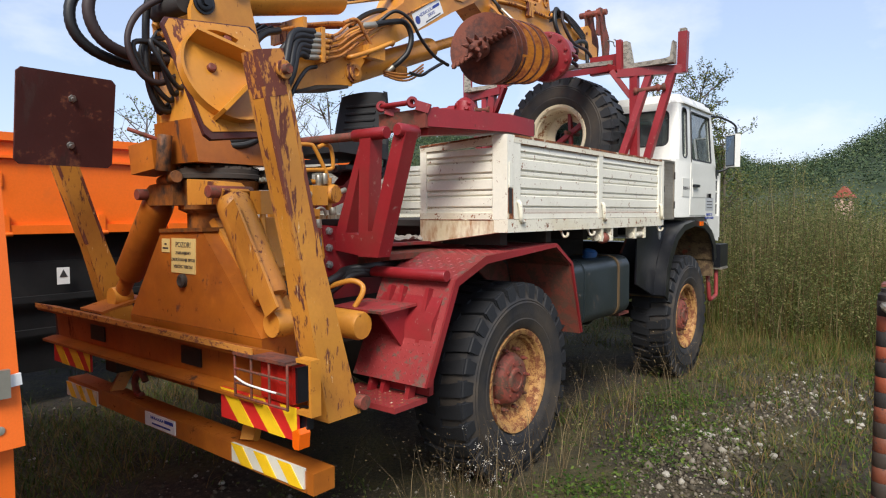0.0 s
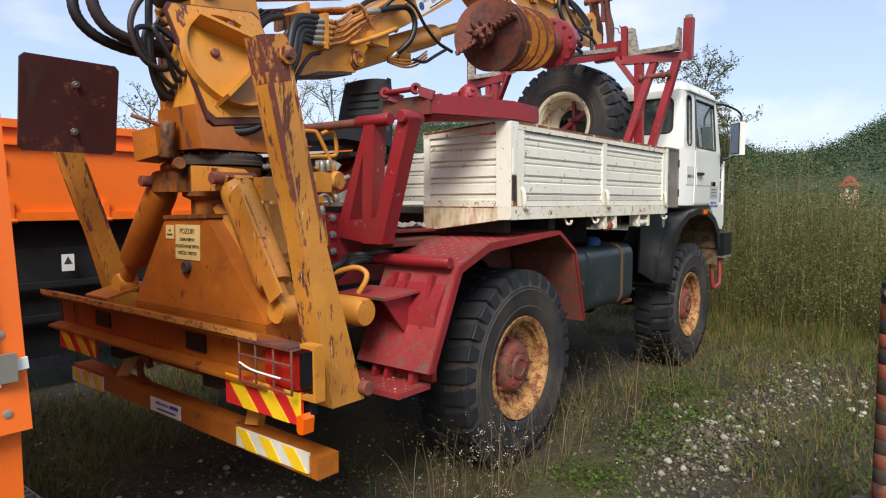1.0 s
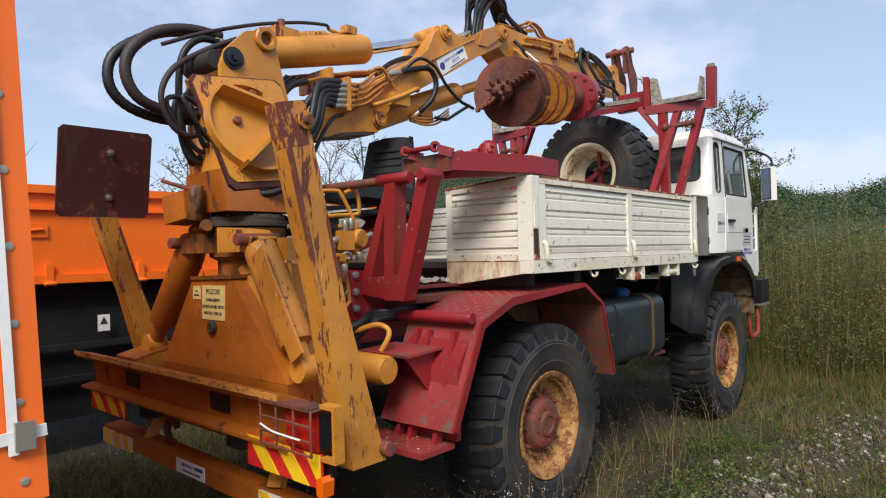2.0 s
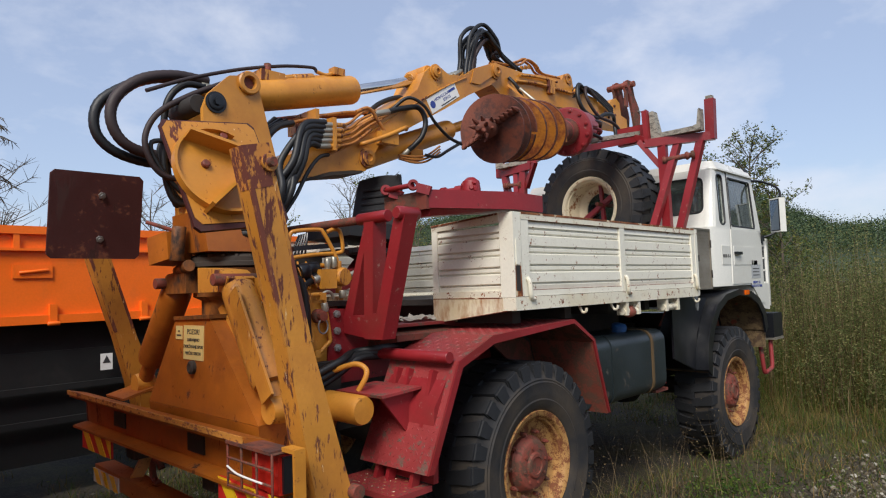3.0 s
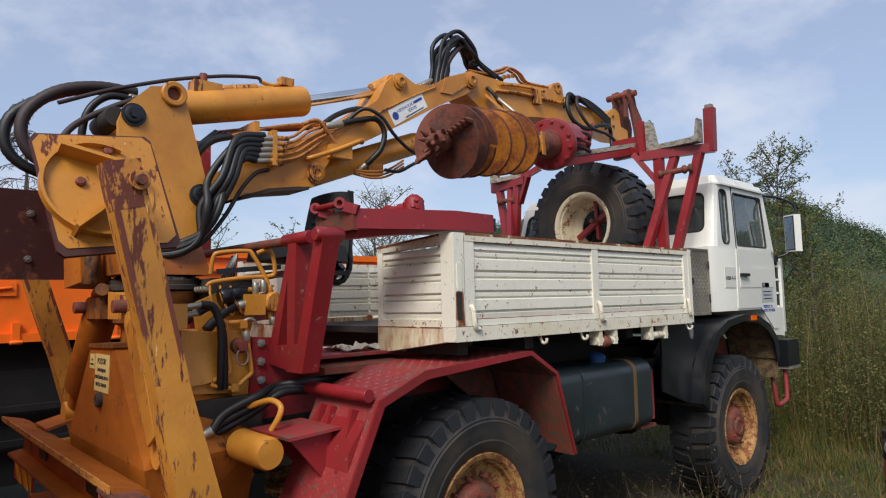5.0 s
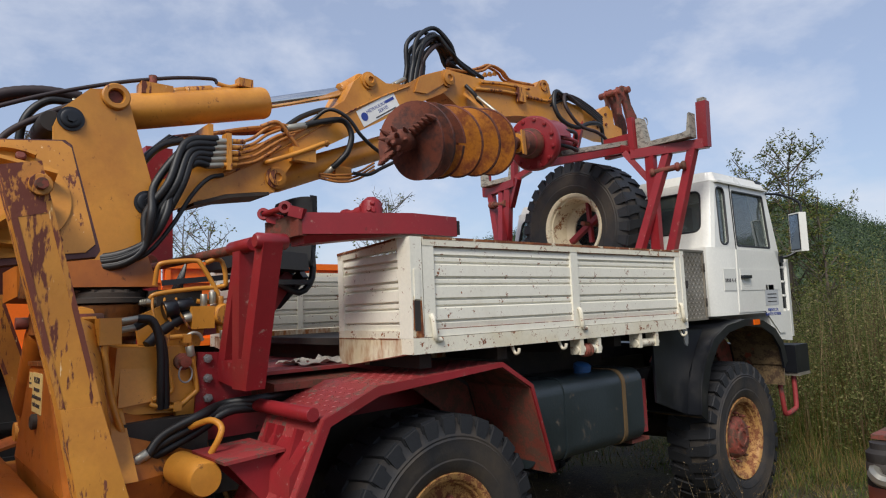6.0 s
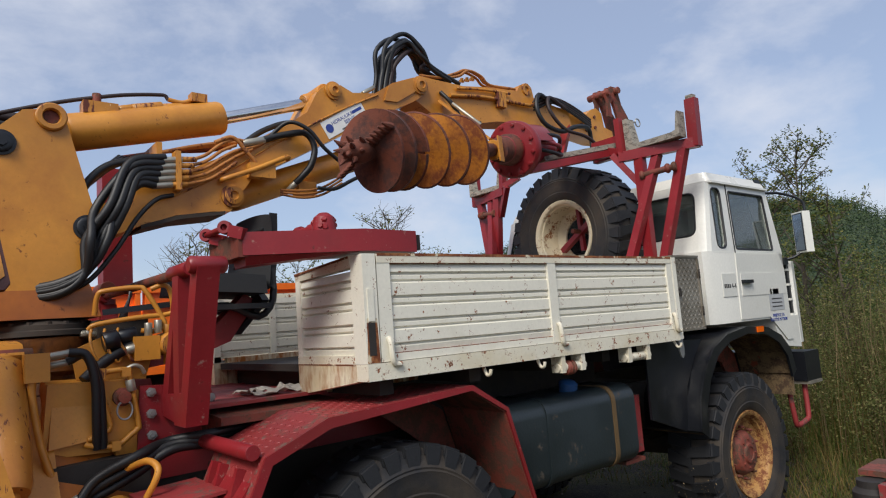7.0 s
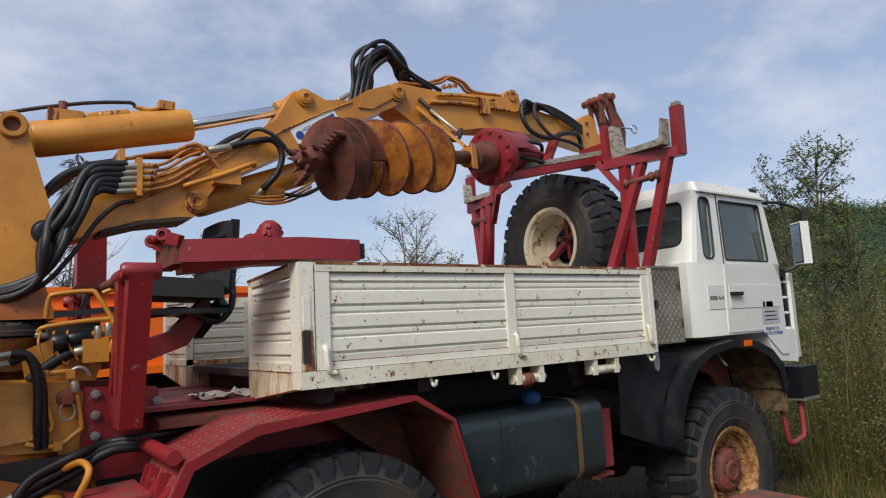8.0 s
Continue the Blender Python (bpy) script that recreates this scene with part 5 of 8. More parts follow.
hose_part("side_line", [(0.125, 1.18, 3.09), (0.128, 1.5, 3.13), (0.128, 1.85, 3.14), (0.13, 2.0, 3.15), (0.13, 2.04, 3.19)], 0.013, M_YELLOW_WORN, jib, steps=3)
hose_part("side_line", [(0.125, 1.24, 3.15), (0.128, 1.5, 3.185), (0.128, 1.76, 3.20)], 0.010, M_YELLOW_WORN, jib, steps=3)
box_part("line_clamp", (0.11, 1.62, 3.08), (0.145, 1.70, 3.19), M_YELLOW_WORN, jib)
bm = bmesh.new()
for k in range(3):
    add_lathe(bm, [(0.020, 0), (0.020, 0.016), (0.012, 0.018), (0.012, 0.03)], (0.05, 1.36 + k * 0.05, 3.24 + 0.015 * k), (0.3, 0, 1), 6)
part("line_union", bm, M_YELLOW_WORN, jib)
for k in range(4):
    hose_part("head_hose", [(0.10, 2.02, 3.18 - k * 0.02), (0.13, 2.10 + k * 0.03, 3.23 - 0.01 * k), (0.14, 2.30, 3.24 - k * 0.015), (0.13, 2.52, 3.20 - k * 0.02), (0.12, 2.70, 3.14 - k * 0.02)], 0.011, M_RUBBER if k % 2 else M_HOSE_RED, crane)
hose_part("loop_hose", [(0.14, 2.20, 3.20), (0.18, 2.02, 3.22), (0.20, 1.96, 3.10), (0.22, 2.02, 2.98), (0.24, 2.18, 2.94), (0.24, 2.35, 3.00), (0.22, 2.52, 3.02), (0.20, 2.58, 2.94), (0.24, 2.52, 2.80), (0.30, 2.40, 2.74)], 0.018, M_RUBBER, crane)
hose_part("loop_hose", [(0.14, 2.36, 3.18), (0.18, 2.14, 3.22), (0.22, 2.08, 3.10), (0.25, 2.20, 2.96), (0.28, 2.40, 2.92), (0.28, 2.52, 2.86), (0.32, 2.40, 2.72)], 0.014, M_HOSE_RED, crane)
hose_part("jib_drop_hose", [(0.12, 1.10, 3.10), (0.17, 1.14, 3.02), (0.17, 1.24, 2.90), (0.15, 1.32, 2.84), (0.14, 1.40, 2.86), (0.12, 1.44, 2.94)], 0.014, M_RUBBER, crane)

# tall bunch of hoses over the knuckle
for k in range(9):
    a, b = random.uniform(-0.07, 0.10), random.uniform(-0.07, 0.10)
    y0, h = 0.63 + 0.035 * (k % 4), random.uniform(3.34, 3.49)
    hose_part("knuckle_hose", [(a, y0, 3.03), (a, y0 + 0.03, 3.16), (a * 1.2, y0 + 0.04 + 0.02 * (k % 3), h - 0.12), ((a + b) / 2, y0 + 0.20 + 0.02 * (k % 3), h), (b * 1.2, y0 + 0.34, h - 0.09), (b, 1.02 + 0.03 * (k % 3), 3.27), (b, 1.14 + 0.02 * k, 3.20)],
              0.015 + 0.003 * (k % 2), M_HOSE_RED if k in (2, 6) else M_RUBBER, crane, "black hydraulic hose", ribs=0.08 if k % 3 == 0 else 0.0, steps=9)
bm = bmesh.new()
for k in range(6):
    add_rod(bm, (-0.06 + 0.03 * k, 0.50, 2.995), (-0.06 + 0.03 * k, 0.585, 3.05), 0.014, 8)
part("hose_fittings", bm, M_ZINC, boom)

# pipes and hoses along the boom's right side
for k in range(5):
    z = 2.300 + 0.032 * k
    y = -0.70 + 0.012 * k
    rod_part("hose_fitting", (0.19, y - 0.06, z - 0.005), (0.185, y + 0.03, z + 0.01), 0.016, M_ZINC, boom)
    rod_part("pipe_union", (0.185, y + 0.03, z + 0.01), (0.18, y + 0.10, z + 0.018), 0.014, M_YELLOW_WORN, boom)
    hose_part("boom_line", [(0.18, y + 0.08, z + 0.015), (0.17, -0.50, z + 0.05), (0.165, -0.42, 2.40 + 0.036 * k), (0.16, -0.34, 2.46 + 0.03 * k), (0.155, -0.25, 2.53 + 0.01 * k), (0.15, -0.19, 2.58)][:4 + k % 3], 0.0085, M_PIPE, boom, steps=4)
for k in range(4):
    hose_part("upper_line", [(0.05 - 0.06 * k, -0.84, 2.44 + 0.02 * k), (0.05 - 0.06 * k, -0.62, 2.52 + 0.012 * k), (0.06 - 0.05 * k, -0.44, 2.57), (0.06 - 0.04 * k, -0.28, 2.60)], 0.0095, M_HUB if k > 1 else M_PIPE, boom, steps=4)
    hose_part("upper_hose", [(0.05 - 0.06 * k, -0.82, 2.445 + 0.02 * k), (0.06 - 0.06 * k, -0.93, 2.40), (0.08 - 0.06 * k, -1.02, 2.30), (0.08 - 0.05 * k, -1.08, 2.16)], 0.019, M_RUBBER, crane)
box_part("line_clamp", (0.14, -0.655, 2.285), (0.205, -0.63, 2.475), M_YELLOW_WORN, boom)
box_part("line_clamp", (-0.16, -0.72, 2.42), (0.13, -0.695, 2.53), M_YELLOW_WORN, boom)
hose_part("cross_line", [(0.16, -0.45, 2.55), (0.17, -0.36, 2.585), (0.17, -0.29, 2.52), (0.17, -0.24, 2.46), (0.16, -0.26, 2.42)], 0.011, M_PIPE, boom)
hose_part("cross_line", [(0.15, -0.42, 2.36), (0.19, -0.40, 2.365), (0.19, -0.24, 2.43), (0.19, -0.08, 2.505), (0.17, -0.06, 2.50)], 0.014, M_YELLOW, boom)
box_part("check_valve", (0.136, -0.28, 2.385), (0.19, -0.14, 2.46), M_YELLOW_WORN, boom, bevel=0.006)
rod_part("hose_fitting", (0.15, -0.30, 2.565), (0.15, -0.18, 2.60), 0.020, M_ZINC, boom)
hose_part("boom_hose", [(0.15, -0.20, 2.595), (0.17, -0.08, 2.635), (0.19, 0.04, 2.655), (0.20, 0.09, 2.58), (0.19, 0.07, 2.48), (0.16, 0.03, 2.42), (0.13, 0.0, 2.385)], 0.018, M_RUBBER, crane)
hose_part("boom_hose", [(0.14, -0.15, 2.62), (0.20, -0.06, 2.70), (0.24, 0.04, 2.66), (0.25, 0.13, 2.56), (0.25, 0.26, 2.48), (0.24, 0.42, 2.45)], 0.011, M_RUBBER, crane)
rod_part("hose_fitting", (0.135, 0.01, 2.395), (0.10, -0.03, 2.345), 0.017, M_ZINC, boom)
hose_part("boom_hose", [(0.0, -0.25, 2.60), (0.0, -0.12, 2.70), (0.02, 0.02, 2.76), (0.05, 0.10, 2.74)], 0.016, M_RUBBER, crane)
# thin line that follows the boom's side up to the knuckle
hose_part("thin_line", [(0.138, -0.66, 2.26), (0.14, -0.40, 2.40), (0.14, -0.10, 2.60), (0.14, 0.30, 2.84), (0.14, 0.58, 2.985)], 0.005, M_YELLOW_WORN, boom, steps=3)
for k in range(6):
    o = 0.022 * k + random.uniform(-0.03, 0.03)
    w = random.uniform(-0.03, 0.03)
    hose_part("tower_hose", [(0.19, -0.75 + 0.01 * k, 2.30 + 0.028 * k), (0.215, -0.82 - o * 0.4, 2.29 + 0.02 * k), (0.23 + w, -0.89 - o * 0.8 + w, 2.18), (0.235 - w, -0.945 - o * 0.9, 2.03), (0.225, -1.02 - o * 0.3, 1.92 - o * 0.35), (0.20, -1.14, 1.855 - o * 0.5), (0.12, -1.28, 1.83 - o * 0.4)],
              0.019, M_RUBBER, crane, "black hydraulic hose")
hose_part("tower_hose", [(0.16, -0.66, 2.265), (0.18, -0.74, 2.235), (0.20, -0.83, 2.14), (0.21, -0.93, 1.98), (0.20, -1.05, 1.84), (0.16, -1.2, 1.80)], 0.011, M_RUBBER, crane)
# big loops behind the tower
for k, (r, mat, x) in enumerate(((0.027, M_HOSE_RED, -0.10), (0.025, M_RUBBER, -0.16), (0.018, M_RUBBER, -0.05), (0.015, M_HOSE_RED, 0.0))):
    if k < 2:
        pts = [(x, -1.25, 2.62), (x, -1.42, 2.615), (x, -1.58, 2.56), (x, -1.695 - 0.05 * k, 2.45 - 0.02 * k), (x, -1.72 - 0.05 * k, 2.33 - 0.04 * k), (x, -1.66 - 0.03 * k, 2.225 - 0.03 * k), (x, -1.52, 2.185 - 0.03 * k), (x + 0.05, -1.36, 2.19 - 0.02 * k)]
    elif k == 2:
        pts = [(x, -1.27, 2.58), (x, -1.40, 2.57), (x, -1.49, 2.46), (x, -1.51, 2.25), (x, -1.50, 2.08), (x, -1.46, 1.97), (x, -1.40, 1.96), (x, -1.36, 2.04)]
    else:
        pts = [(x, -1.22, 2.60), (x, -1.40, 2.50), (x, -1.56, 2.38), (x, -1.62, 2.24), (x, -1.57, 2.11), (x, -1.48, 2.07), (x, -1.38, 2.12)]
    if k < 2:
        pts = [(px, -1.25 + (py + 1.25) * 1.04, pz + 0.012) for px, py, pz in pts]
    hose_part("loop_hose", pts, r, mat, crane, "thick looped hydraulic hose", steps=10, ribs=0.06 if k < 2 else 0)
for k in range(5):
    hose_part("drop_hose", [(-0.12 + 0.05 * k, -1.40, 2.36 - 0.05 * k), (-0.12 + 0.05 * k, -1.46 - 0.03 * ((k * 2) % 5), 2.24), (-0.11 + 0.05 * k, -1.45 - 0.022 * ((k * 2) % 5), 2.07 + 0.02 * k), (-0.10 + 0.045 * k, -1.43, 1.95 + 0.025 * k), (-0.10 + 0.04 * k, -1.38, 1.99 + 0.02 * k)], 0.0125, M_RUBBER, crane)
    rod_part("hose_fitting", (-0.12 + 0.05 * k, -1.37, 2.40 - 0.05 * k), (-0.12 + 0.05 * k, -1.43, 2.36 - 0.05 * k), 0.018, M_YELLOW_WORN, crane)
rod_part("hose_fitting", (-0.10, -1.29, 2.60), (-0.08, -1.20, 2.58), 0.026, M_ZINC, crane)
rod_part("hose_fitting", (-0.05, -1.29, 2.58), (-0.05, -1.22, 2.58), 0.020, M_ZINC, crane)

# maker's plate on the boom
stick = Matrix.Translation((0.1362, 0.335, 2.79)) @ Matrix.Rotation(radians(32), 4, "X") @ M_SIDE
bm = bmesh.new()
add_box(bm, (-0.165, -0.052, 0), (0.165, 0.052, 0.0016), stick)
sign = part("service_sticker", bm, M_LABEL, boom, "white service sticker with blue print")
words("sticker_words", "HIDRAULIKA", 0.030, stick @ Matrix.Translation((-0.012, 0.008, 0.002)), M_PRINT_BLUE, sign)
bm = bmesh.new()
add_box(bm, (0.072, 0.009, 0.0017), (0.148, 0.027, 0.0026), stick)
part("name_bar", bm, M_PRINT_BLUE, sign)
words("sticker_words", "SERVIS", 0.030, stick @ Matrix.Translation((0.032, -0.022, 0.002)), M_PRINT_BLUE, sign)
bm = bmesh.new()
add_box(bm, (-0.05, -0.044, 0.0017), (0.13, -0.036, 0.0026), stick)
part("print_line", bm, M_PRINT, sign)
bm = bmesh.new()
add_lathe(bm, [(0.022, 0), (0.026, 0.0008), (0.026, 0.0012), (0.020, 0.0012)], stick @ Vector((-0.125, 0, 0.0018)), (1, 0, 0), 24)
part("logo_ring", bm, M_PRINT_BLUE, sign)

# hook links at the jib's head
for x in (-0.02, 0.10):
    bm = bmesh.new()
    add_prism(bm, [(3.0, 3.44), (3.03, 3.49), (3.09, 3.49), (3.13, 3.44), (3.16, 3.34), (3.24, 3.24), (3.26, 3.16), (3.22, 2.90), (3.15, 2.90), (3.12, 3.10), (3.06, 3.30), (3.02, 3.38)], "x", x, x + 0.024)
    part("hook_link", soften(bm, 0.005, 1), M_HUB, crane, "rusty red hook link")
    bm = bmesh.new()
    add_prism(bm, [(2.90, 3.40), (2.93, 3.45), (3.03, 3.47), (3.03, 3.38), (2.97, 3.32), (2.98, 3.20), (2.92, 3.20), (2.93, 3.34)], "x", x + 0.026, x + 0.046)
    part("hook_lug", soften(bm, 0.005, 1), M_HUB, crane)
for y, z in ((2.94, 3.41), (3.075, 3.45), (3.18, 2.98)):
    rod_part("link_pin", (-0.05, y, z), (0.17, y, z), 0.030, M_HUB, crane)
bm = bmesh.new()
add_tube(bm, [(0.13, 3.37 + 0.036 * math.cos(t), 3.21 + 0.036 * math.sin(t)) for t in [2 * math.pi * k / 14 for k in range(15)]], 0.006, 6)
add_rod(bm, (0.13, 3.20, 3.20), (0.13, 3.34, 3.21), 0.007, 6)
part("pull_ring", bm, M_GREY, crane)

# control housing between pedestal and bed
# dark box standing in for the shade of the open cavity below the side housing
box_part("pump_housing", (-0.10, -1.22, 0.80), (0.52, -0.88, 1.14), M_DARK, crane, bevel=0.02)
bm = bmesh.new()
add_prism(bm, [(-1.24, 1.17), (-1.22, 1.44), (-0.95, 1.43), (-0.90, 1.38), (-0.87, 1.18), (-0.84, 0.88), (-0.90, 0.74), (-0.98, 0.74), (-0.99, 1.155)], "x", 0.36, 0.45)
part("side_housing", soften(bm, 0.012, 2), M_YELLOW, crane)
bm = bmesh.new()
add_loft(bm, [(0.30, -1.24, 1.20), (0.47, -1.22, 1.20), (0.47, -1.02, 1.22), (0.30, -1.02, 1.22)], [(0.26, -1.22, 1.45), (0.44, -1.20, 1.43), (0.44, -1.03, 1.42), (0.26, -1.03, 1.44)])
part("hood", soften(bm, 0.012, 2), M_YELLOW, crane)
hose_part("grab_pipe", [(0.475, -1.05, 1.40), (0.48, -1.057, 1.455), (0.48, -1.03, 1.468), (0.48, -0.965, 1.472), (0.48, -0.945, 1.465), (0.48, -0.940, 1.44), (0.48, -0.912, 1.26), (0.48, -0.915, 1.235), (0.48, -0.94, 1.215), (0.48, -0.995, 1.180), (0.48, -1.08, 1.195), (0.475, -1.10, 1.205)], 0.011, M_YELLOW, crane, steps=4)
hose_part("grab_pipe", [(0.475, -1.057, 1.46), (0.48, -1.055, 1.43), (0.48, -1.018, 1.28), (0.48, -1.016, 1.255), (0.48, -1.03, 1.24), (0.475, -1.09, 1.218)], 0.011, M_YELLOW, crane, steps=4)
for y, z in ((-0.995, 1.182), (-1.045, 1.465), (-0.955, 1.462)):
    box_part("pipe_clip", (0.455, y - 0.016, z - 0.018), (0.497, y + 0.016, z + 0.018), M_YELLOW_WORN, crane, bevel=0.005)
rod_part("pipe_union", (0.48, -0.942, 1.43), (0.48, -0.934, 1.385), 0.018, M_ZINC, crane)
hose_part("bleed_pipe", [(0.48, -0.95, 1.475), (0.485, -0.925, 1.485), (0.485, -0.90, 1.475), (0.48, -0.885, 1.45)], 0.008, M_ZINC, crane, steps=4)
bm = bmesh.new()
add_lathe(bm, [(0.036, 0), (0.036, 0.03), (0.026, 0.034), (0.024, 0.06), (0.012, 0.062)], (0.45, -0.965, 1.365), (1, 0, 0), 12)
part("drain_cock", bm, M_HUB, crane)
bm = bmesh.new()
add_tube(bm, [(0.50, -0.965 + 0.028 * math.cos(t), 1.315 + 0.036 * math.sin(t)) for t in [2 * math.pi * k / 16 for k in range(17)]], 0.004, 5)
part("pull_ring", bm, M_GREY, crane)
box_part("junction_block", (0.44, -1.30, 1.455), (0.52, -1.22, 1.56), M_YELLOW, crane, bevel=0.008)
hose_part("down_pipe", [(0.50, -1.275, 1.455), (0.50, -1.275, 1.40), (0.51, -1.255, 1.25), (0.52, -1.22, 1.12), (0.52, -1.195, 1.06)], 0.014, M_YELLOW, crane, steps=4)
for k in range(2):
    rod_part("hose_fitting", (0.51 - 0.03 * k, -1.22, 1.545 - 0.035 * (k % 2)), (0.51 - 0.03 * k, -1.15, 1.555 - 0.035 * (k % 2)), 0.014, M_ZINC, crane)
    hose_part("valve_hose", [(0.51 - 0.03 * k, -1.16, 1.555 - 0.035 * (k % 2)), (0.51 - 0.02 * k, -1.10, 1.54), (0.51 - 0.02 * k, -1.07 + 0.015 * k, 1.44), (0.50 - 0.01 * k, -1.065 + 0.02 * k, 1.28), (0.48, -1.06 + 0.02 * k, 1.18)], 0.017, M_RUBBER, crane)
# valve bank with levers, unions and hand rails
box_part("valve_bank", (0.12, -1.02, 1.58), (0.30, -0.82, 1.68), M_DARK, crane, bevel=0.01)
for k in range(6):
    rod_part("valve_union", (0.10 + 0.035 * k, -1.02, 1.62), (0.10 + 0.035 * k, -1.06, 1.63), 0.014, M_ZINC, crane, n=8)
    rod_part("valve_union", (0.10 + 0.035 * k, -0.82, 1.62), (0.10 + 0.035 * k, -0.76, 1.625), 0.013, M_ZINC, crane, n=8)
for k in range(5):
    rod_part("control_lever", (0.12 + 0.035 * k, -0.90, 1.68), (0.12 + 0.035 * k, -0.84 - 0.01 * k, 1.80), 0.006, M_BLACK, crane, n=6)
bm = bmesh.new()
add_lathe(bm, [(0.045, -0.05), (0.05, -0.04), (0.05, 0.04), (0.045, 0.05)], (0.36, -0.76, 1.56), (1, 0.2, 0), 14)
for k in range(4):
    a = k * 1.57
    add_rod(bm, (0.36, -0.76 + 0.04 * math.cos(a), 1.56 + 0.04 * math.sin(a)), (0.36, -0.76 + 0.085 * math.cos(a), 1.56 + 0.085 * math.sin(a)), 0.018, 8)
part("manifold", bm, M_YELLOW_WORN, crane)
for (y0, z0), (y1, z1), r in (((-0.84, 1.60), (-0.84, 1.655), 0.016), ((-0.80, 1.61), (-0.80, 1.665), 0.016), ((-0.70, 1.57), (-0.655, 1.585), 0.014), ((-0.75, 1.49), (-0.745, 1.45), 0.020), ((-0.86, 1.56), (-0.93, 1.545), 0.022)):
    rod_part("hose_fitting", (0.375, y0, z0), (0.375, y1, z1), r, M_ZINC, crane, n=10)
box_part("relief_block", (0.33, -0.90, 1.50), (0.40, -0.80, 1.60), M_YELLOW, crane, bevel=0.008)
rod_part("solenoid", (0.34, -0.95, 1.60), (0.34, -0.88, 1.61), 0.034, M_BLACK, crane)
rod_part("solenoid", (0.36, -1.01, 1.585), (0.36, -0.955, 1.595), 0.042, M_BLACK, crane)
for k in range(3):
    hose_part("sense_pipe", [(0.34, -1.05 + 0.05 * k, 1.64), (0.37, -1.06 + 0.05 * k, 1.60), (0.385, -1.05 + 0.06 * k, 1.54), (0.38, -1.02 + 0.06 * k, 1.50), (0.36, -1.0 + 0.06 * k, 1.53)], 0.006, M_YELLOW_WORN, crane, steps=5)
beam_part("lever_rod", (0.30, -1.0, 1.71), (0.36, -0.70, 1.735), 0.024, 0.024, M_BLACK, crane)
hose_part("manifold_hose", [(0.34, -0.84, 1.57), (0.36, -0.92, 1.555), (0.38, -1.02, 1.50), (0.40, -1.09, 1.44)], 0.024, M_RUBBER, crane)
hose_part("hand_rail", [(0.33, -1.06, 1.64), (0.34, -1.03, 1.66), (0.35, -0.88, 1.68), (0.36, -0.75, 1.69), (0.37, -0.735, 1.72), (0.37, -0.75, 1.80), (0.36, -0.78, 1.815), (0.35, -0.82, 1.80)], 0.011, M_YELLOW, crane, steps=4)
hose_part("hand_rail", [(0.30, -1.03, 1.70), (0.31, -1.02, 1.78), (0.32, -0.99, 1.80), (0.34, -0.87, 1.81), (0.35, -0.84, 1.79), (0.36, -0.78, 1.68), (0.36, -0.77, 1.64), (0.35, -0.80, 1.62), (0.34, -0.86, 1.625)], 0.011, M_YELLOW, crane, steps=4)
prism_part("valve_plate", [(-1.10, 1.44), (-1.12, 1.56), (-0.98, 1.62), (-0.80, 1.56), (-0.84, 1.42)], "x", 0.30, 0.32, M_YELLOW, crane)
# leveling cylinder beside the mudguard and low hoses
bm = bmesh.new()
add_lathe(bm, [(0.060, 0), (0.066, 0.01), (0.066, 0.24), (0.059, 0.255), (0.02, 0.258)], (0.612, -1.03, 0.958), (1, 0.05, -0.03), 28)
part("filter_canister", bm, M_YELLOW, crane, "round ochre filter canister")
hose_part("canister_pipe", [(0.75, -0.955, 1.02), (0.775, -0.93, 1.08), (0.765, -0.92, 1.12), (0.71, -0.94, 1.14), (0.61, -0.98, 1.11), (0.55, -1.02, 1.08)], 0.013, M_YELLOW, crane, steps=4)
for k in range(3):
    hose_part("frame_hose", [(0.52 + 0.03 * k, -1.16 + 0.01 * k, 0.98 + 0.02 * k), (0.56 + 0.01 * k, -1.08, 1.02 + 0.034 * k), (0.58 + 0.02 * k, -0.95, 1.08 + 0.036 * k), (0.60 - 0.02 * k, -0.82, 1.15 + 0.014 * k), (0.60 + 0.02 * k, -0.66, 1.15 + 0.022 * k), (0.56, -0.45, 1.17 + 0.015 * k)], 0.019, M_RUBBER, crane)
    rod_part("hose_fitting", (0.51 + 0.03 * k, -1.21, 0.95 + 0.02 * k), (0.53 + 0.03 * k, -1.14, 0.99 + 0.02 * k), 0.020, M_ZINC, crane)
prism_part("hose_bracket", [(-1.26, 0.96), (-1.26, 1.01), (-1.0, 1.09), (-1.0, 1.04)], "x", 0.48, 0.50, M_YELLOW, crane)

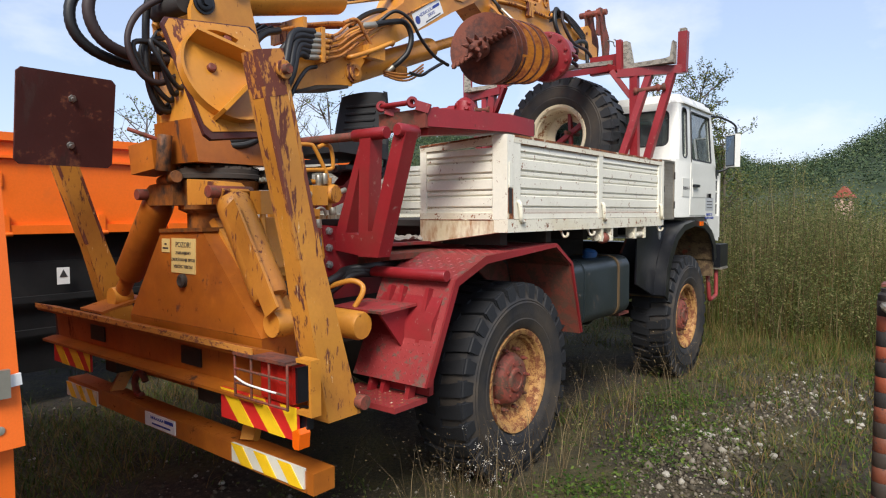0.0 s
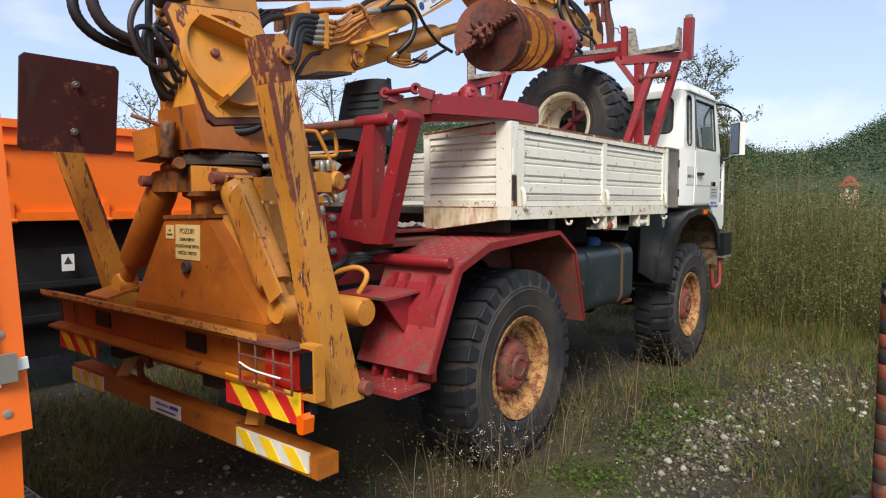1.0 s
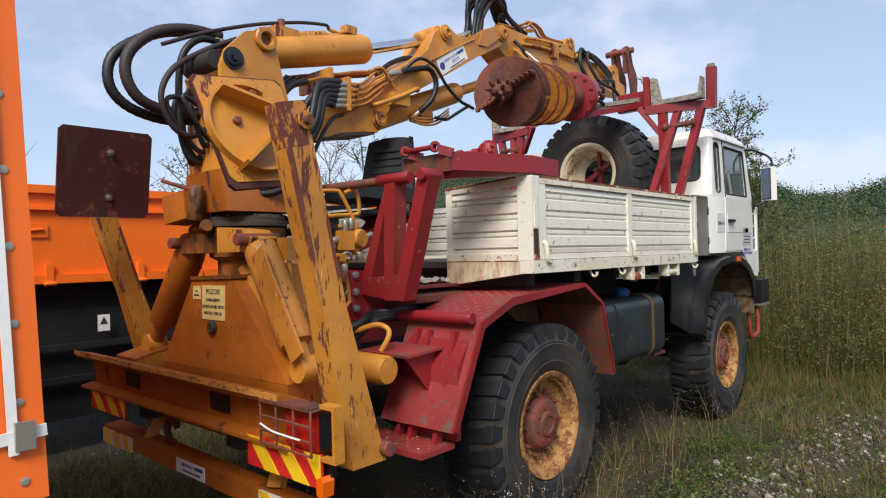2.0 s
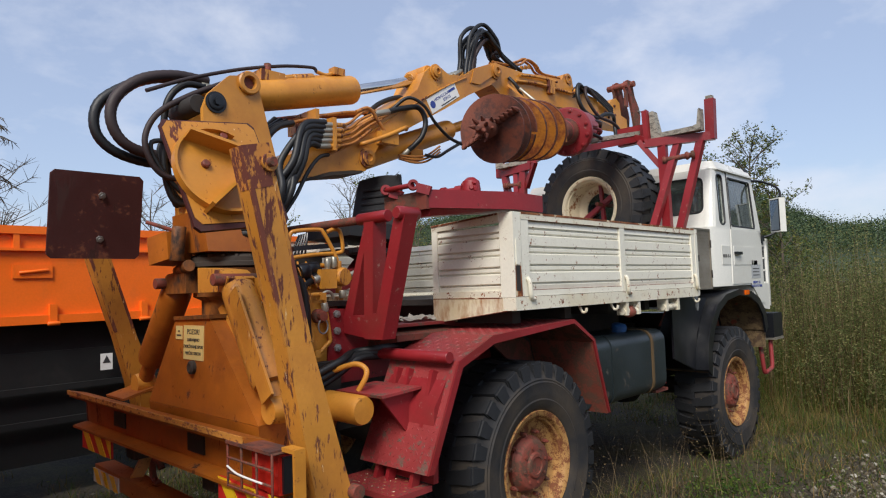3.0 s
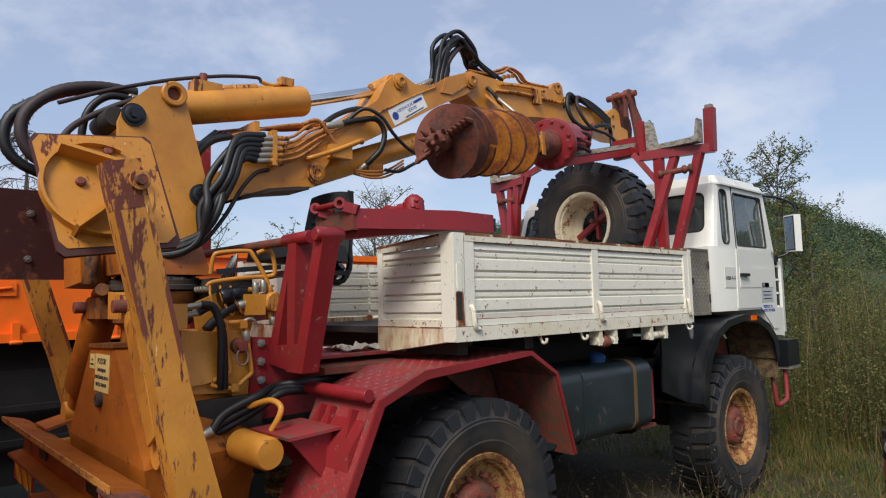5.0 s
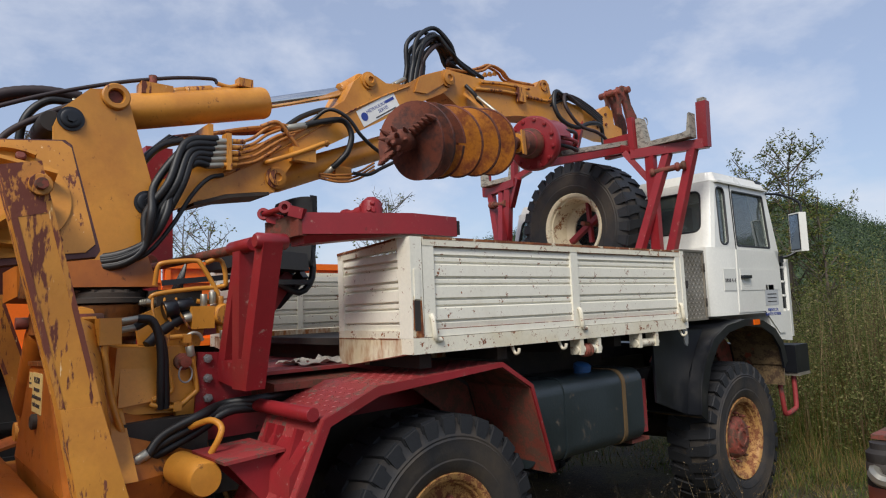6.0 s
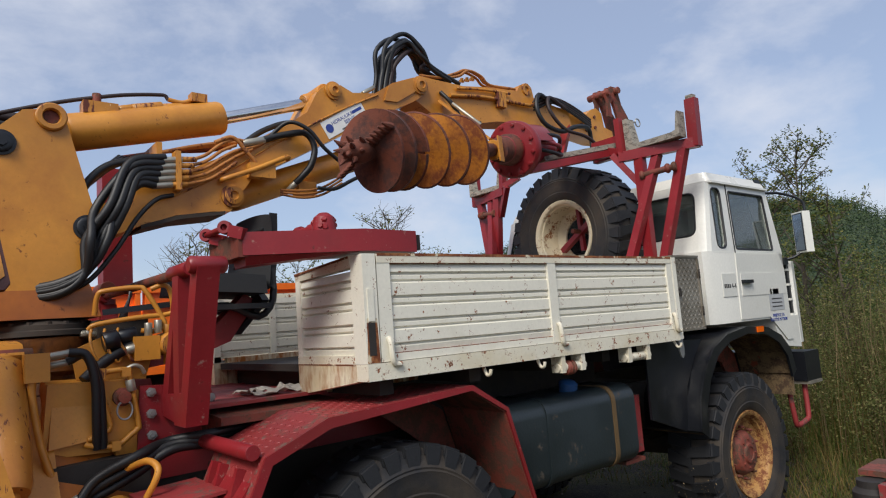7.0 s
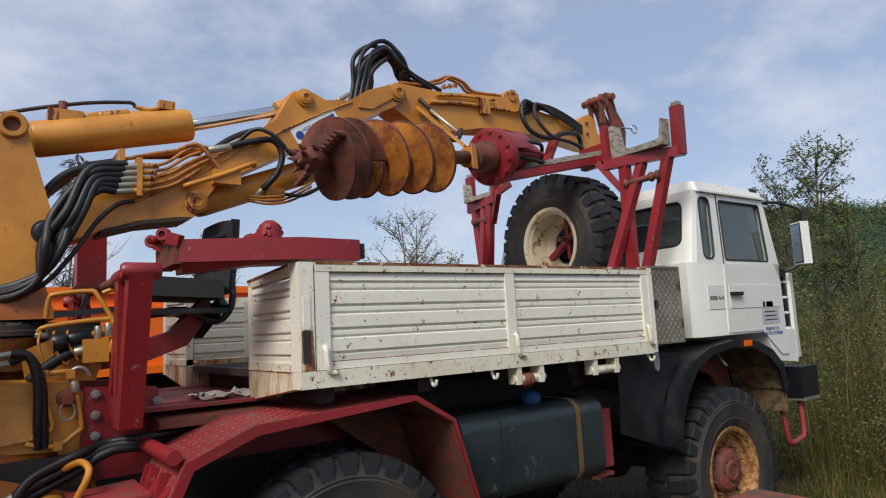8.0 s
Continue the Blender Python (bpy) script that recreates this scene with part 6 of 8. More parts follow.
# ---- the maroon subframe ----
sub = thing("crane_subframe", (0, -0.5, 1.02), "maroon steel subframe bolted under the crane, carrying two stand posts", "steel frame")
for s in (-1, 1):
    prism_part("side_plate", [(-0.92, 1.02), (-0.90, 1.40), (-0.62, 1.38), (-0.60, 1.30), (-0.15, 1.30), (0.30, 1.295), (0.35, 1.03)], "x", *sorted((s * 0.44, s * 0.465)), M_RED, sub)
    prism_part("frame_rail", [(0.36, 1.03), (0.32, 1.27), (2.0, 1.27), (2.0, 1.03)], "x", *sorted((s * 0.44, s * 0.463)), M_DARK, sub, "grimy black frame rail")
    for z in (1.20, 1.285, 1.37):
        for y in (-0.86, -0.62):
            bm = bmesh.new()
            add_lathe(bm, [(0.020, 0), (0.020, 0.014), (0.010, 0.015), (0.010, 0.022)], (s * 0.466, y, z - (0.05 if y > -0.7 else 0)), (s, 0, 0), 6)
            part("plate_bolt", bm, M_GREY, sub, "zinc bolt head")
    # V-shaped post
    bm = bmesh.new()
    add_prism(bm, [(s * 0.64, 1.245), (s * 0.658, 1.83), (s * 0.732, 1.83), (s * 0.708, 1.37), (s * 0.735, 1.37), (s * 0.885, 1.83), (s * 0.960, 1.83), (s * 0.775, 1.245)], "y", -0.822, -0.738)
    part("stand_post", soften(bm, 0.008, 2), M_RED, sub, "maroon V-shaped stand post")
    prism_part("post_brace", [(s * 0.638, 1.25), (s * 0.467, 1.27), (s * 0.467, 1.35), (s * 0.65, 1.80), (s * 0.652, 1.70), (s * 0.545, 1.36), (s * 0.638, 1.35)], "y", -0.815, -0.735, M_RED, sub)
    rod_part("cross_tube", (s * 0.60, -0.80, 1.84), (s * 0.82, -0.80, 1.84), 0.030, M_RED, sub)
    bm = bmesh.new()
    add_lathe(bm, [(0.026, -0.07), (0.033, -0.06), (0.033, 0.06), (0.026, 0.07), (0.014, 0.07)], (s * 0.925, -0.775, 1.84), (0, -1, 0), 20)
    part("pivot_boss", bm, M_RED, sub)
box_part("deck_plate", (-0.62, -0.72, 1.285), (0.62, -0.14, 1.30), M_RED_OLD, sub, "faded red deck plate")
prism_part("deck_wedge", [(0.46, 1.18), (0.70, 1.22), (0.70, 1.25), (0.46, 1.27)], "y", -0.66, -0.10, M_HUB, sub)
rod_part("tie_bar", (-0.90, -0.80, 1.85), (0.66, -0.78, 1.84), 0.022, M_HUB, sub)

# swing beams: one lies forward over the dropside, its twin stands upright
arm = thing("support_beam", (0.9, -0.3, 1.87), "maroon box beam lying across the corner of the bed", "steel beam", "crane support beams")
PLAN = [(0.70, -0.63), (0.945, -0.645), (1.13, -0.213), (1.118, 0.055), (0.99, 0.055), (0.70, -0.50)]
bm = bmesh.new()
add_loft(bm, [(x, y, 1.874) for x, y in PLAN], [(x, y, 1.964) for x, y in PLAN])
part("box_section", soften(bm, 0.007, 2), M_RED, arm)
bm = bmesh.new()
add_loft(bm, [(0.80, -0.62, 1.835), (0.93, -0.63, 1.835), (1.04, -0.30, 1.868), (0.95, -0.28, 1.868)], [(0.78, -0.62, 1.873), (0.94, -0.635, 1.873), (1.08, -0.27, 1.873), (0.98, -0.25, 1.873)])
part("lower_web", bm, M_RED, arm)
for x in (0.675, 0.878):
    bm = bmesh.new()
    add_lathe(bm, [(0.025, -0.016), (0.027, -0.012), (0.027, 0.012), (0.025, 0.016), (0.013, 0.016), (0.013, -0.016), (0.025, -0.016)], (x, -0.685, 1.99), (0.75, -0.66, 0), 20, closed=False)
    part("hinge_eye", bm, M_RED, arm)
    bm = bmesh.new()
    add_beam(bm, (x + 0.02, -0.672, 1.975), (x + 0.075, -0.64, 1.955), 0.028, 0.045)
    part("eye_arm", soften(bm, 0.006, 1), M_RED, arm)
rod_part("eye_rod", (0.675, -0.685, 1.99), (0.878, -0.685, 1.99), 0.013, M_RED, arm)
bm = bmesh.new()
add_box(bm, (0.635, -0.662, 1.868), (0.943, -0.60, 1.958))
part("hinge_block", soften(bm, 0.008, 2), M_HUB, arm, "rusty hinge block")
box_part("end_block", (1.0, 0.056, 1.885), (1.105, 0.085, 1.95), M_DARK, arm)
bm = bmesh.new()
add_lathe(bm, [(0.030, 0.0), (0.034, 0.006), (0.034, 0.03), (0.024, 0.034), (0.024, 0.10), (0.032, 0.104), (0.032, 0.15), (0.024, 0.155), (0.024, 0.20)], (0.675, -0.275, 2.005), (1, 0.12, 0), 18)
part("ram", bm, M_RED, arm)
bm = bmesh.new()
for k in range(26):
    a, b = random.uniform(0, 6.28), random.uniform(-0.3, 1.2)
    c = Vector((0.873 + 0.045 * math.cos(a) * math.cos(b), -0.25 + 0.045 * math.sin(a) * math.cos(b), 2.01 + 0.045 * math.sin(b)))
    add_lathe(bm, [(0.012, -0.012), (0.016, 0), (0.010, 0.014)], c, c - Vector((0.873, -0.25, 2.005)), 6)
add_lathe(bm, [(0.05, -0.05), (0.052, 0.0), (0.045, 0.04), (0.02, 0.06)], (0.873, -0.25, 2.01), (0, 0, 1), 14)
part("studded_head", bm, M_RED, arm, "studded maroon head")
arm2 = thing("support_beam", (-0.65, -0.74, 1.87), "maroon box beam folded upright behind the boom", "steel beam", "crane support beams")
box_part("box_section", (-0.72, -0.815, 1.86), (-0.58, -0.665, 2.56), M_RED, arm2, bevel=0.008)
rod_part("hinge_eye", (-0.74, -0.80, 1.88), (-0.54, -0.80, 1.88), 0.04, M_HUB, arm2)

# red seat bracket, black seat
seat = thing("operator_seat", (0.12, -0.35, 1.55), "black moulded operator seat on a maroon bracket", "seat")
bm = bmesh.new()
add_prism(bm, [(-0.80, 1.46), (-0.80, 1.54), (-0.50, 1.62), (-0.34, 1.78), (-0.28, 1.74), (-0.42, 1.55), (-0.62, 1.48)], "x", 0.10, 0.20)
part("bracket", soften(bm, 0.006, 1), M_RED, seat, "maroon bracket arm")
bm = bmesh.new()
add_loft(bm, [(-0.10, -0.66, 1.79), (0.34, -0.66, 1.79), (0.34, -0.28, 1.77), (-0.10, -0.28, 1.77)], [(-0.08, -0.65, 1.885), (0.32, -0.65, 1.885), (0.32, -0.28, 1.86), (-0.08, -0.28, 1.86)])
part("cushion", soften(bm, 0.044, 4), M_SEAT, seat)
bm = bmesh.new()
rows = []
for j in range(9):
    v = j / 8
    z, y, half = 1.80 + 0.40 * v, -0.285 + 0.06 * v, 0.190 - 0.035 * v * v
    rows.append([(0.11 + half * u, y - 0.045 * (1 - u * u) * (1 - v) + 0.035 * u * u - 0.05 * u * u, z - 0.02 * u * u * v) for u in [k / 6 - 1 for k in range(13)]])
front = [[bm.verts.new(p) for p in r] for r in rows]
back = [[bm.verts.new((p[0], p[1] + 0.032, p[2])) for p in r] for r in rows]
for j in range(8):
    for k in range(12):
        bm.faces.new((front[j][k], front[j][k + 1], front[j + 1][k + 1], front[j + 1][k]))
        bm.faces.new((back[j][k], back[j + 1][k], back[j + 1][k + 1], back[j][k + 1]))
    for k in (0, 12):
        bm.faces.new((front[j][k], front[j + 1][k], back[j + 1][k], back[j][k]))
for j in (0, 8):
    for k in range(12):
        bm.faces.new((front[j][k], front[j][k + 1], back[j][k + 1], back[j][k]))
swing = Matrix.Translation((0.08, -0.215, 0)) @ Matrix.Rotation(radians(12), 4, "Z") @ Matrix.Translation((-0.11, 0.22, 0))
bmesh.ops.transform(bm, matrix=swing, verts=bm.verts)
part("backrest", soften(bm, 0.010, 2, 60), M_SEAT, seat, "moulded black backrest")
for k in range(5):
    bm = bmesh.new()
    z = 1.93 + 0.045 * k
    y = -0.318 + (z - 1.80) * 0.22
    add_box(bm, (0.0, y - 0.012, z - 0.009), (0.22, y + 0.02, z + 0.009))
    bmesh.ops.transform(bm, matrix=swing, verts=bm.verts)
    part("back_pad", soften(bm, 0.008, 2), M_SEAT, seat)
for x in (0.02, 0.26):
    hose_part("seat_frame", [(x, -0.62, 1.70), (x, -0.45, 1.72), (x, -0.30, 1.66), (x, -0.22, 1.74), (x, -0.22, 1.90)], 0.018, M_BLACK, seat, steps=3)
box_part("seat_slide", (-0.04, -0.60, 1.70), (0.32, -0.26, 1.725), M_BLACK, seat)
beam_part("seat_link", (0.06, -0.34, 1.60), (0.24, -0.26, 1.76), 0.05, 0.05, M_BLACK, seat)
bm = bmesh.new()
grid = [[bm.verts.new((0.30 + 0.022 * i, -0.46 + 0.02 * j, 1.304 + 0.045 * abs(noise.noise((i * 0.45, j * 0.5, 3.3))) + 0.02 * abs(noise.noise((i * 1.1, j * 1.3, 8.1))))) for i in range(13)] for j in range(15)]
for j in range(14):
    for i in range(12):
        if noise.noise((i * 0.3, j * 0.3, 1.5)) > -0.35:
            bm.faces.new((grid[j][i], grid[j][i + 1], grid[j + 1][i + 1], grid[j + 1][i]))
bmesh.ops.delete(bm, geom=[v for v in bm.verts if not v.link_faces], context="VERTS")
bmesh.ops.solidify(bm, geom=bm.faces, thickness=0.003)
rag = part("rag", bm, M_RAG)
tagged(rag, "crumpled grey rag lying on the red deck plate", "rag")

# ---- spare wheel ----
spare = thing("spare_wheel", (0.02, 2.42, 1.68), "spare off-road wheel with cream rim standing in the bed", "wheel")
mm = pose(0.06, 2.44, 2.160, 0, 0, -92)
box_part("timber_chock", (-0.25, 2.32, 1.425), (0.45, 2.56, 1.64), M_WOOD, spare, "grey timber block under the tyre")
tread(repeat("tyre", TYRE, spare, mm))
repeat("rim", RIM_SPARE, spare, mm)
beam_part("clamp_bar", (-0.10, 2.47, 2.07), (0.30, 2.47, 2.33), 0.05, 0.04, M_RED, spare)
beam_part("clamp_bar", (0.10, 2.48, 2.05), (0.08, 2.48, 2.40), 0.035, 0.03, M_RED, spare)
rod_part("clamp_screw", (0.10, 2.36, 2.20), (0.10, 2.62, 2.20), 0.018, M_HUB, spare)

# ---- carrying racks ----
for s in (1, -1):
    rack = thing("auger_rack", (s * 0.85, 2.35, 1.42), "maroon steel cradle lined with grey timber standing in the bed", "rack", "auger racks")
    beam_part("cradle_bar", (s * 0.60, 2.36, 2.664), (s * 1.14, 2.505, 2.658), 0.06, 0.07, M_RED, rack)
    beam_part("inner_upright", (s * 0.620, 2.362, 2.69), (s * 0.612, 2.362, 2.95 if s > 0 else 2.86), 0.045, 0.05, M_RED, rack, up=(0, 1, 0))
    beam_part("outer_upright", (s * 1.112, 2.497, 2.63), (s * 1.118, 2.50, 2.965), 0.075, 0.06, M_RED, rack, up=(0, 1, 0))
    prism_part("timber_lining", [(s * 0.648, 2.701), (s * 0.640, 2.935), (s * 0.672, 2.94), (s * 0.712, 2.740), (s * 1.01, 2.742), (s * 1.045, 2.752), (s * 1.062, 2.87), (s * 1.073, 2.88), (s * 1.073, 2.701)], "y", 2.375, 2.465, M_WOOD, rack, "grey weathered timber lining")
    box_part("timber_cap", (min(s * 1.09, s * 1.14), 2.475, 2.966), (max(s * 1.09, s * 1.14), 2.525, 2.992), M_WOOD, rack)
    beam_part("leg", (s * 0.735, 2.40, 2.635), (s * 0.785, 2.33, 1.42), 0.07, 0.055, M_RED, rack, up=(0, 1, 0))
    beam_part("leg", (s * 0.853, 2.44, 2.635), (s * 0.59, 2.09, 1.42), 0.055, 0.06, M_RED, rack, up=(0, 1, 0))
    beam_part("leg", (s * 1.035, 2.475, 2.635), (s * 0.735, 2.35, 1.42), 0.06, 0.06, M_RED, rack, up=(0, 1, 0))
    beam_part("strut", (s * 0.705, 2.40, 2.46), (s * 0.55, 2.34, 2.69), 0.045, 0.045, M_RED, rack)
    beam_part("tie", (s * 0.60, 2.36, 2.70), (s * 0.46, 2.40, 2.76), 0.05, 0.05, M_RED, rack)
    rod_part("lock_pin", (s * 0.75, 2.37, 2.495), (s * 1.0, 2.42, 2.515), 0.022, M_HUB, rack)
    for x in (0.76, 0.94, 0.985):
        bm = bmesh.new()
        add_lathe(bm, [(0.030, -0.014), (0.036, 0), (0.030, 0.014)], (s * x, 2.37 + (x - 0.75) * 0.2, 2.495 + (x - 0.75) * 0.08), (1, 0.3 * s, 0.1), 14)
        part("pin_collar", bm, M_HUB, rack)
    box_part("rack_foot", (min(s * 0.55, s * 0.83), 2.05, 1.42), (max(s * 0.55, s * 0.83), 2.40, 1.435), M_RED, rack)

# ---- auger and its motor ----
auger = thing("drill_auger", (0.55, 0.7, 2.38), "rusty earth auger with worn yellow flighting hung under the jib", "auger")
A0, A1 = Vector((0.781, 0.017, 2.398)), Vector((0.410, 1.470, 2.670))
ax = (A1 - A0).normalized()
u_ax = ax.orthogonal().normalized()
v_ax = ax.cross(u_ax)


def around(r, a, h):
    return A0 + ax * h + r * (math.cos(a) * u_ax + math.sin(a) * v_ax)


def helicoid(h0, h1, turns, r, phase, thick=0.014, rim=0.0):
    bm = bmesh.new()
    n = int(turns * 40)
    rows = []
    for k in range(n + 1):
        a = phase + 2 * math.pi * turns * k / n
        h = h0 + (h1 - h0) * k / n
        rows.append([bm.verts.new(around(0.034, a, h)), bm.verts.new(around(r, a, h)), bm.verts.new(around(r, a, h + thick)), bm.verts.new(around(0.034, a, h + thick))])
    for p, q in zip(rows, rows[1:]):
        for k in range(4):
            bm.faces.new((p[k], p[(k + 1) % 4], q[(k + 1) % 4], q[k]))
    bm.faces.new(rows[0])
    bm.faces.new(rows[-1][::-1])
    return bm


part("cutting_flight", helicoid(0.04, 0.26, 1.1, 0.205, 0.4, 0.018), M_RUST, auger, "bare rusty cutting flight", smooth=30)
part("second_cutting_flight", helicoid(0.04, 0.26, 1.1, 0.205, 0.4 + math.pi, 0.018), M_RUST, auger, smooth=30)
part("flighting", helicoid(0.26, 0.96, 3.6, 0.195, 1.1), M_FLIGHT, auger, "worn yellow flighting with rusty rims", smooth=30)
bm = bmesh.new()
add_rod(bm, around(0, 0, 0.0), around(0, 0, 1.30), 0.042, 18)
part("shaft", bm, M_RUST, auger)
bm = bmesh.new()
add_tube(bm, [around(0.197, 1.1 + 2 * math.pi * 3.6 * k / 130, 0.267 + 0.70 * k / 130) for k in range(131)], 0.008, 5)
part("worn_rim", bm, M_RUST, auger)
tooth = bmesh.new()
add_lathe(tooth, [(0.016, 0), (0.018, 0.02), (0.013, 0.035), (0.004, 0.065)], (0, 0, 0), (0, 0, 1), 8)
tooth_me = mesh_of("tooth", tooth)
tooth_me.materials.append(M_RUST)
for s in (0, math.pi):
    for k in range(6):
        p = around(0.045 + 0.030 * k, 0.4 + s, 0.045)
        d = (-ax * 0.9 + (around(1, 0.4 + s + 1.5, 0) - A0) * -0.35).normalized()
        repeat("tooth", tooth_me, auger, Matrix.Translation(p) @ d.to_track_quat("Z", "Y").to_matrix().to_4x4())
bm = bmesh.new()
add_lathe(bm, [(0.045, 0.06), (0.06, 0.0), (0.055, -0.05), (0.035, -0.09), (0.012, -0.13)], A0, ax, 14)
part("pilot_bit", bm, M_RUST, auger)
for k in range(12):
    a, h = k * 2.4, -0.01 - 0.009 * k
    d = ((around(1, a, 0) - A0) * 0.75 - ax).normalized()
    repeat("tooth", tooth_me, auger, Matrix.Translation(around(0.05 - 0.002 * k, a, h)) @ d.to_track_quat("Z", "Y").to_matrix().to_4x4() @ Matrix.Scale(0.8, 4))

motor = thing("auger_motor", (0.40, 1.6, 2.53), "maroon hydraulic auger motor with bolted flange on a slide rail", "motor")
bm = bmesh.new()
add_lathe(bm, [(0.055, 1.29), (0.06, 1.30), (0.075, 1.31), (0.08, 1.36), (0.10, 1.40), (0.105, 1.46), (0.178, 1.47), (0.190, 1.485), (0.190, 1.53), (0.180, 1.545), (0.125, 1.56), (0.12, 1.72), (0.09, 1.75), (0.085, 2.0), (0.05, 2.02)], A0, ax, 36)
part("flange_housing", bm, M_RED, motor)
bm = bmesh.new()
add_lathe(bm, [(0.056, 1.275), (0.078, 1.285), (0.084, 1.37), (0.102, 1.395), (0.104, 1.452)], A0, ax, 30)
part("gland", bm, M_RUST, motor, "rusty shaft gland")
for k in range(12):
    bm = bmesh.new()
    add_lathe(bm, [(0.014, 0), (0.014, -0.012), (0.007, -0.014)], around(0.162, k * math.pi / 6, 1.468), ax, 6)
    part("flange_bolt", bm, M_RED, motor)
bm = bmesh.new()
gu = []
for k in range(11):
    a = math.pi * (0.05 + 0.9 * k / 10)
    up = Vector((0, 0, 1))
    side = ax.cross(up).normalized()
    p = A0 + ax * 1.56 + 0.165 * (math.cos(a) * side + math.sin(a) * up)
    gu.append((bm.verts.new(p), bm.verts.new(p + ax * 0.20), bm.verts.new(p + ax * 0.20 + (p - A0 - ax * 1.56) * 0.05), bm.verts.new(p + (p - A0 - ax * 1.56) * 0.05)))
for a, b in zip(gu, gu[1:]):
    for k in range(4):
        bm.faces.new((a[k], a[(k + 1) % 4], b[(k + 1) % 4], b[k]))
part("guard_hood", bm, M_RED, motor)
for k in range(3):
    hose_part("motor_pipe", [A0 + ax * (1.62 + 0.03 * k) + Vector((0.10, 0, 0.08 - 0.05 * k)), A0 + ax * 1.80 + Vector((0.16, 0, 0.06 - 0.06 * k)), A0 + ax * 1.95 + Vector((0.15, 0, 0.04 - 0.06 * k)), A0 + ax * 2.0 + Vector((0.10, 0, -0.04))], 0.014, M_RED if k % 2 else M_RUBBER, motor, steps=4)
bm = bmesh.new()
add_beam(bm, A0 + ax * 1.50 + Vector((0, 0, -0.155)), Vector((0.47, 2.46, 2.745)), 0.10, 0.05)
part("slide_rail", soften(bm, 0.005, 1), M_RED, motor)
bm = bmesh.new()
add_beam(bm, A0 + ax * 1.85 + Vector((0, 0, -0.085)), Vector((0.46, 2.50, 2.80)), 0.14, 0.035)
part("rail_packing", soften(bm, 0.004, 1), M_WOOD, motor, "grey timber packing")
beam_part("hanger", (0.25, 2.10, 2.70), (0.08, 2.44, 3.05), 0.06, 0.05, M_RED, motor)
box_part("rail_end_plate", (0.30, 2.44, 2.70), (0.60, 2.50, 2.86), M_RED, motor)
# yellow yoke that holds the shaft under the jib
yoke = thing("auger_yoke", (0.35, 1.2, 2.55), "ochre stay clasping the auger shaft below the jib", "bracket")
beam_part("stay", (0.128, 1.09, 3.03), (0.30, 1.17, 2.84), 0.075, 0.016, M_YELLOW, yoke, up=(0.74, 0.3, 0.6))
beam_part("stay", (0.295, 1.168, 2.845), (0.470, 1.195, 2.685), 0.055, 0.016, M_YELLOW, yoke, up=(0.74, 0.3, 0.6))
beam_part("strap", (0.545, 1.19, 2.69), (0.550, 1.195, 2.53), 0.05, 0.010, M_YELLOW, yoke, up=(0.95, 0.3, 0))
bm = bmesh.new()
add_lathe(bm, [(0.052, -0.016), (0.064, -0.014), (0.064, 0.014), (0.052, 0.016)], around(0, 0, 1.235), ax, 24)
part("clasp", bm, M_YELLOW, yoke)
rod_part("tension_spring", (0.20, 1.13, 3.00), (0.36, 1.22, 2.82), 0.012, M_ZINC, yoke)

# ---- rear beams, lamps and striped boards ----
guard = thing("rear_underrun_beam", (0, -1.62, 0.60), "ochre rear beams with lamps and hazard stripes", "rear beam")
bm = bmesh.new()
add_prism(bm, [(-1.70, 0.985), (-1.69, 0.945), (-1.60, 0.925), (-1.595, 0.79), (-1.67, 0.775), (-1.67, 0.762), (-1.575, 0.765), (-1.57, 0.945), (-1.60, 0.96)], "x", -1.10, 0.98)
part("upper_channel", soften(bm, 0.004, 1), M_YELLOW_STAIN_SHADE, guard, "ochre channel beam with bent worn flange")
for x in (-0.62, 0.30):
    box_part("channel_slot", (x, -1.606, 0.82), (x + 0.16, -1.598, 0.90), M_BLACK, guard)
bm = bmesh.new()
add_box(bm, (1.178, -1.66, 0.765), (1.262, -1.615, 0.780))
add_box(bm, (1.178, -1.66, 0.955), (1.262, -1.615, 0.970))
add_box(bm, (1.248, -1.66, 0.780), (1.262, -1.615, 0.955))
part("lamp_bracket", soften(bm, 0.005, 2), M_YELLOW, guard, "bent ochre lamp bracket")
for s, x0 in ((1, 0.86),):
    box_part("tail_lamp", (0.97, -1.66, 0.795), (1.075, -1.60, 0.945), M_LENS_RED, guard, "red tail lamp behind a wire guard")
    box_part("lamp_segment", (1.082, -1.664, 0.795), (1.163, -1.60, 0.945), M_LENS_RED, guard)
    box_part("lamp_back", (1.163, -1.65, 0.80), (1.175, -1.58, 0.93), M_BLACK, guard)
    bm = bmesh.new()
    for z in (0.79, 0.84, 0.895, 0.95):
        add_rod(bm, (0.86, -1.70, z), (1.18, -1.70, z), 0.005, 6)
    for x in (0.86, 0.965, 1.075, 1.18):
        add_rod(bm, (x, -1.70, 0.785), (x, -1.70, 0.955), 0.005, 6)
        add_rod(bm, (x, -1.70, 0.95), (x, -1.60, 0.95), 0.005, 6)
    part("wire_guard", bm, M_HUB, guard, "rusty wire lamp guard")
    box_part("guard_top", (0.86, -1.71, 0.95), (1.18, -1.62, 0.962), M_RUST, guard)
    bm = bmesh.new()
    add_tube(bm, glide([(0.87, -1.708, 0.865), (0.95, -1.712, 0.85), (1.05, -1.71, 0.845), (1.12, -1.705, 0.842)], 4), 0.004, 6)
    part("tie_cord", bm, M_LABEL, guard, "white cord tied to the guard")


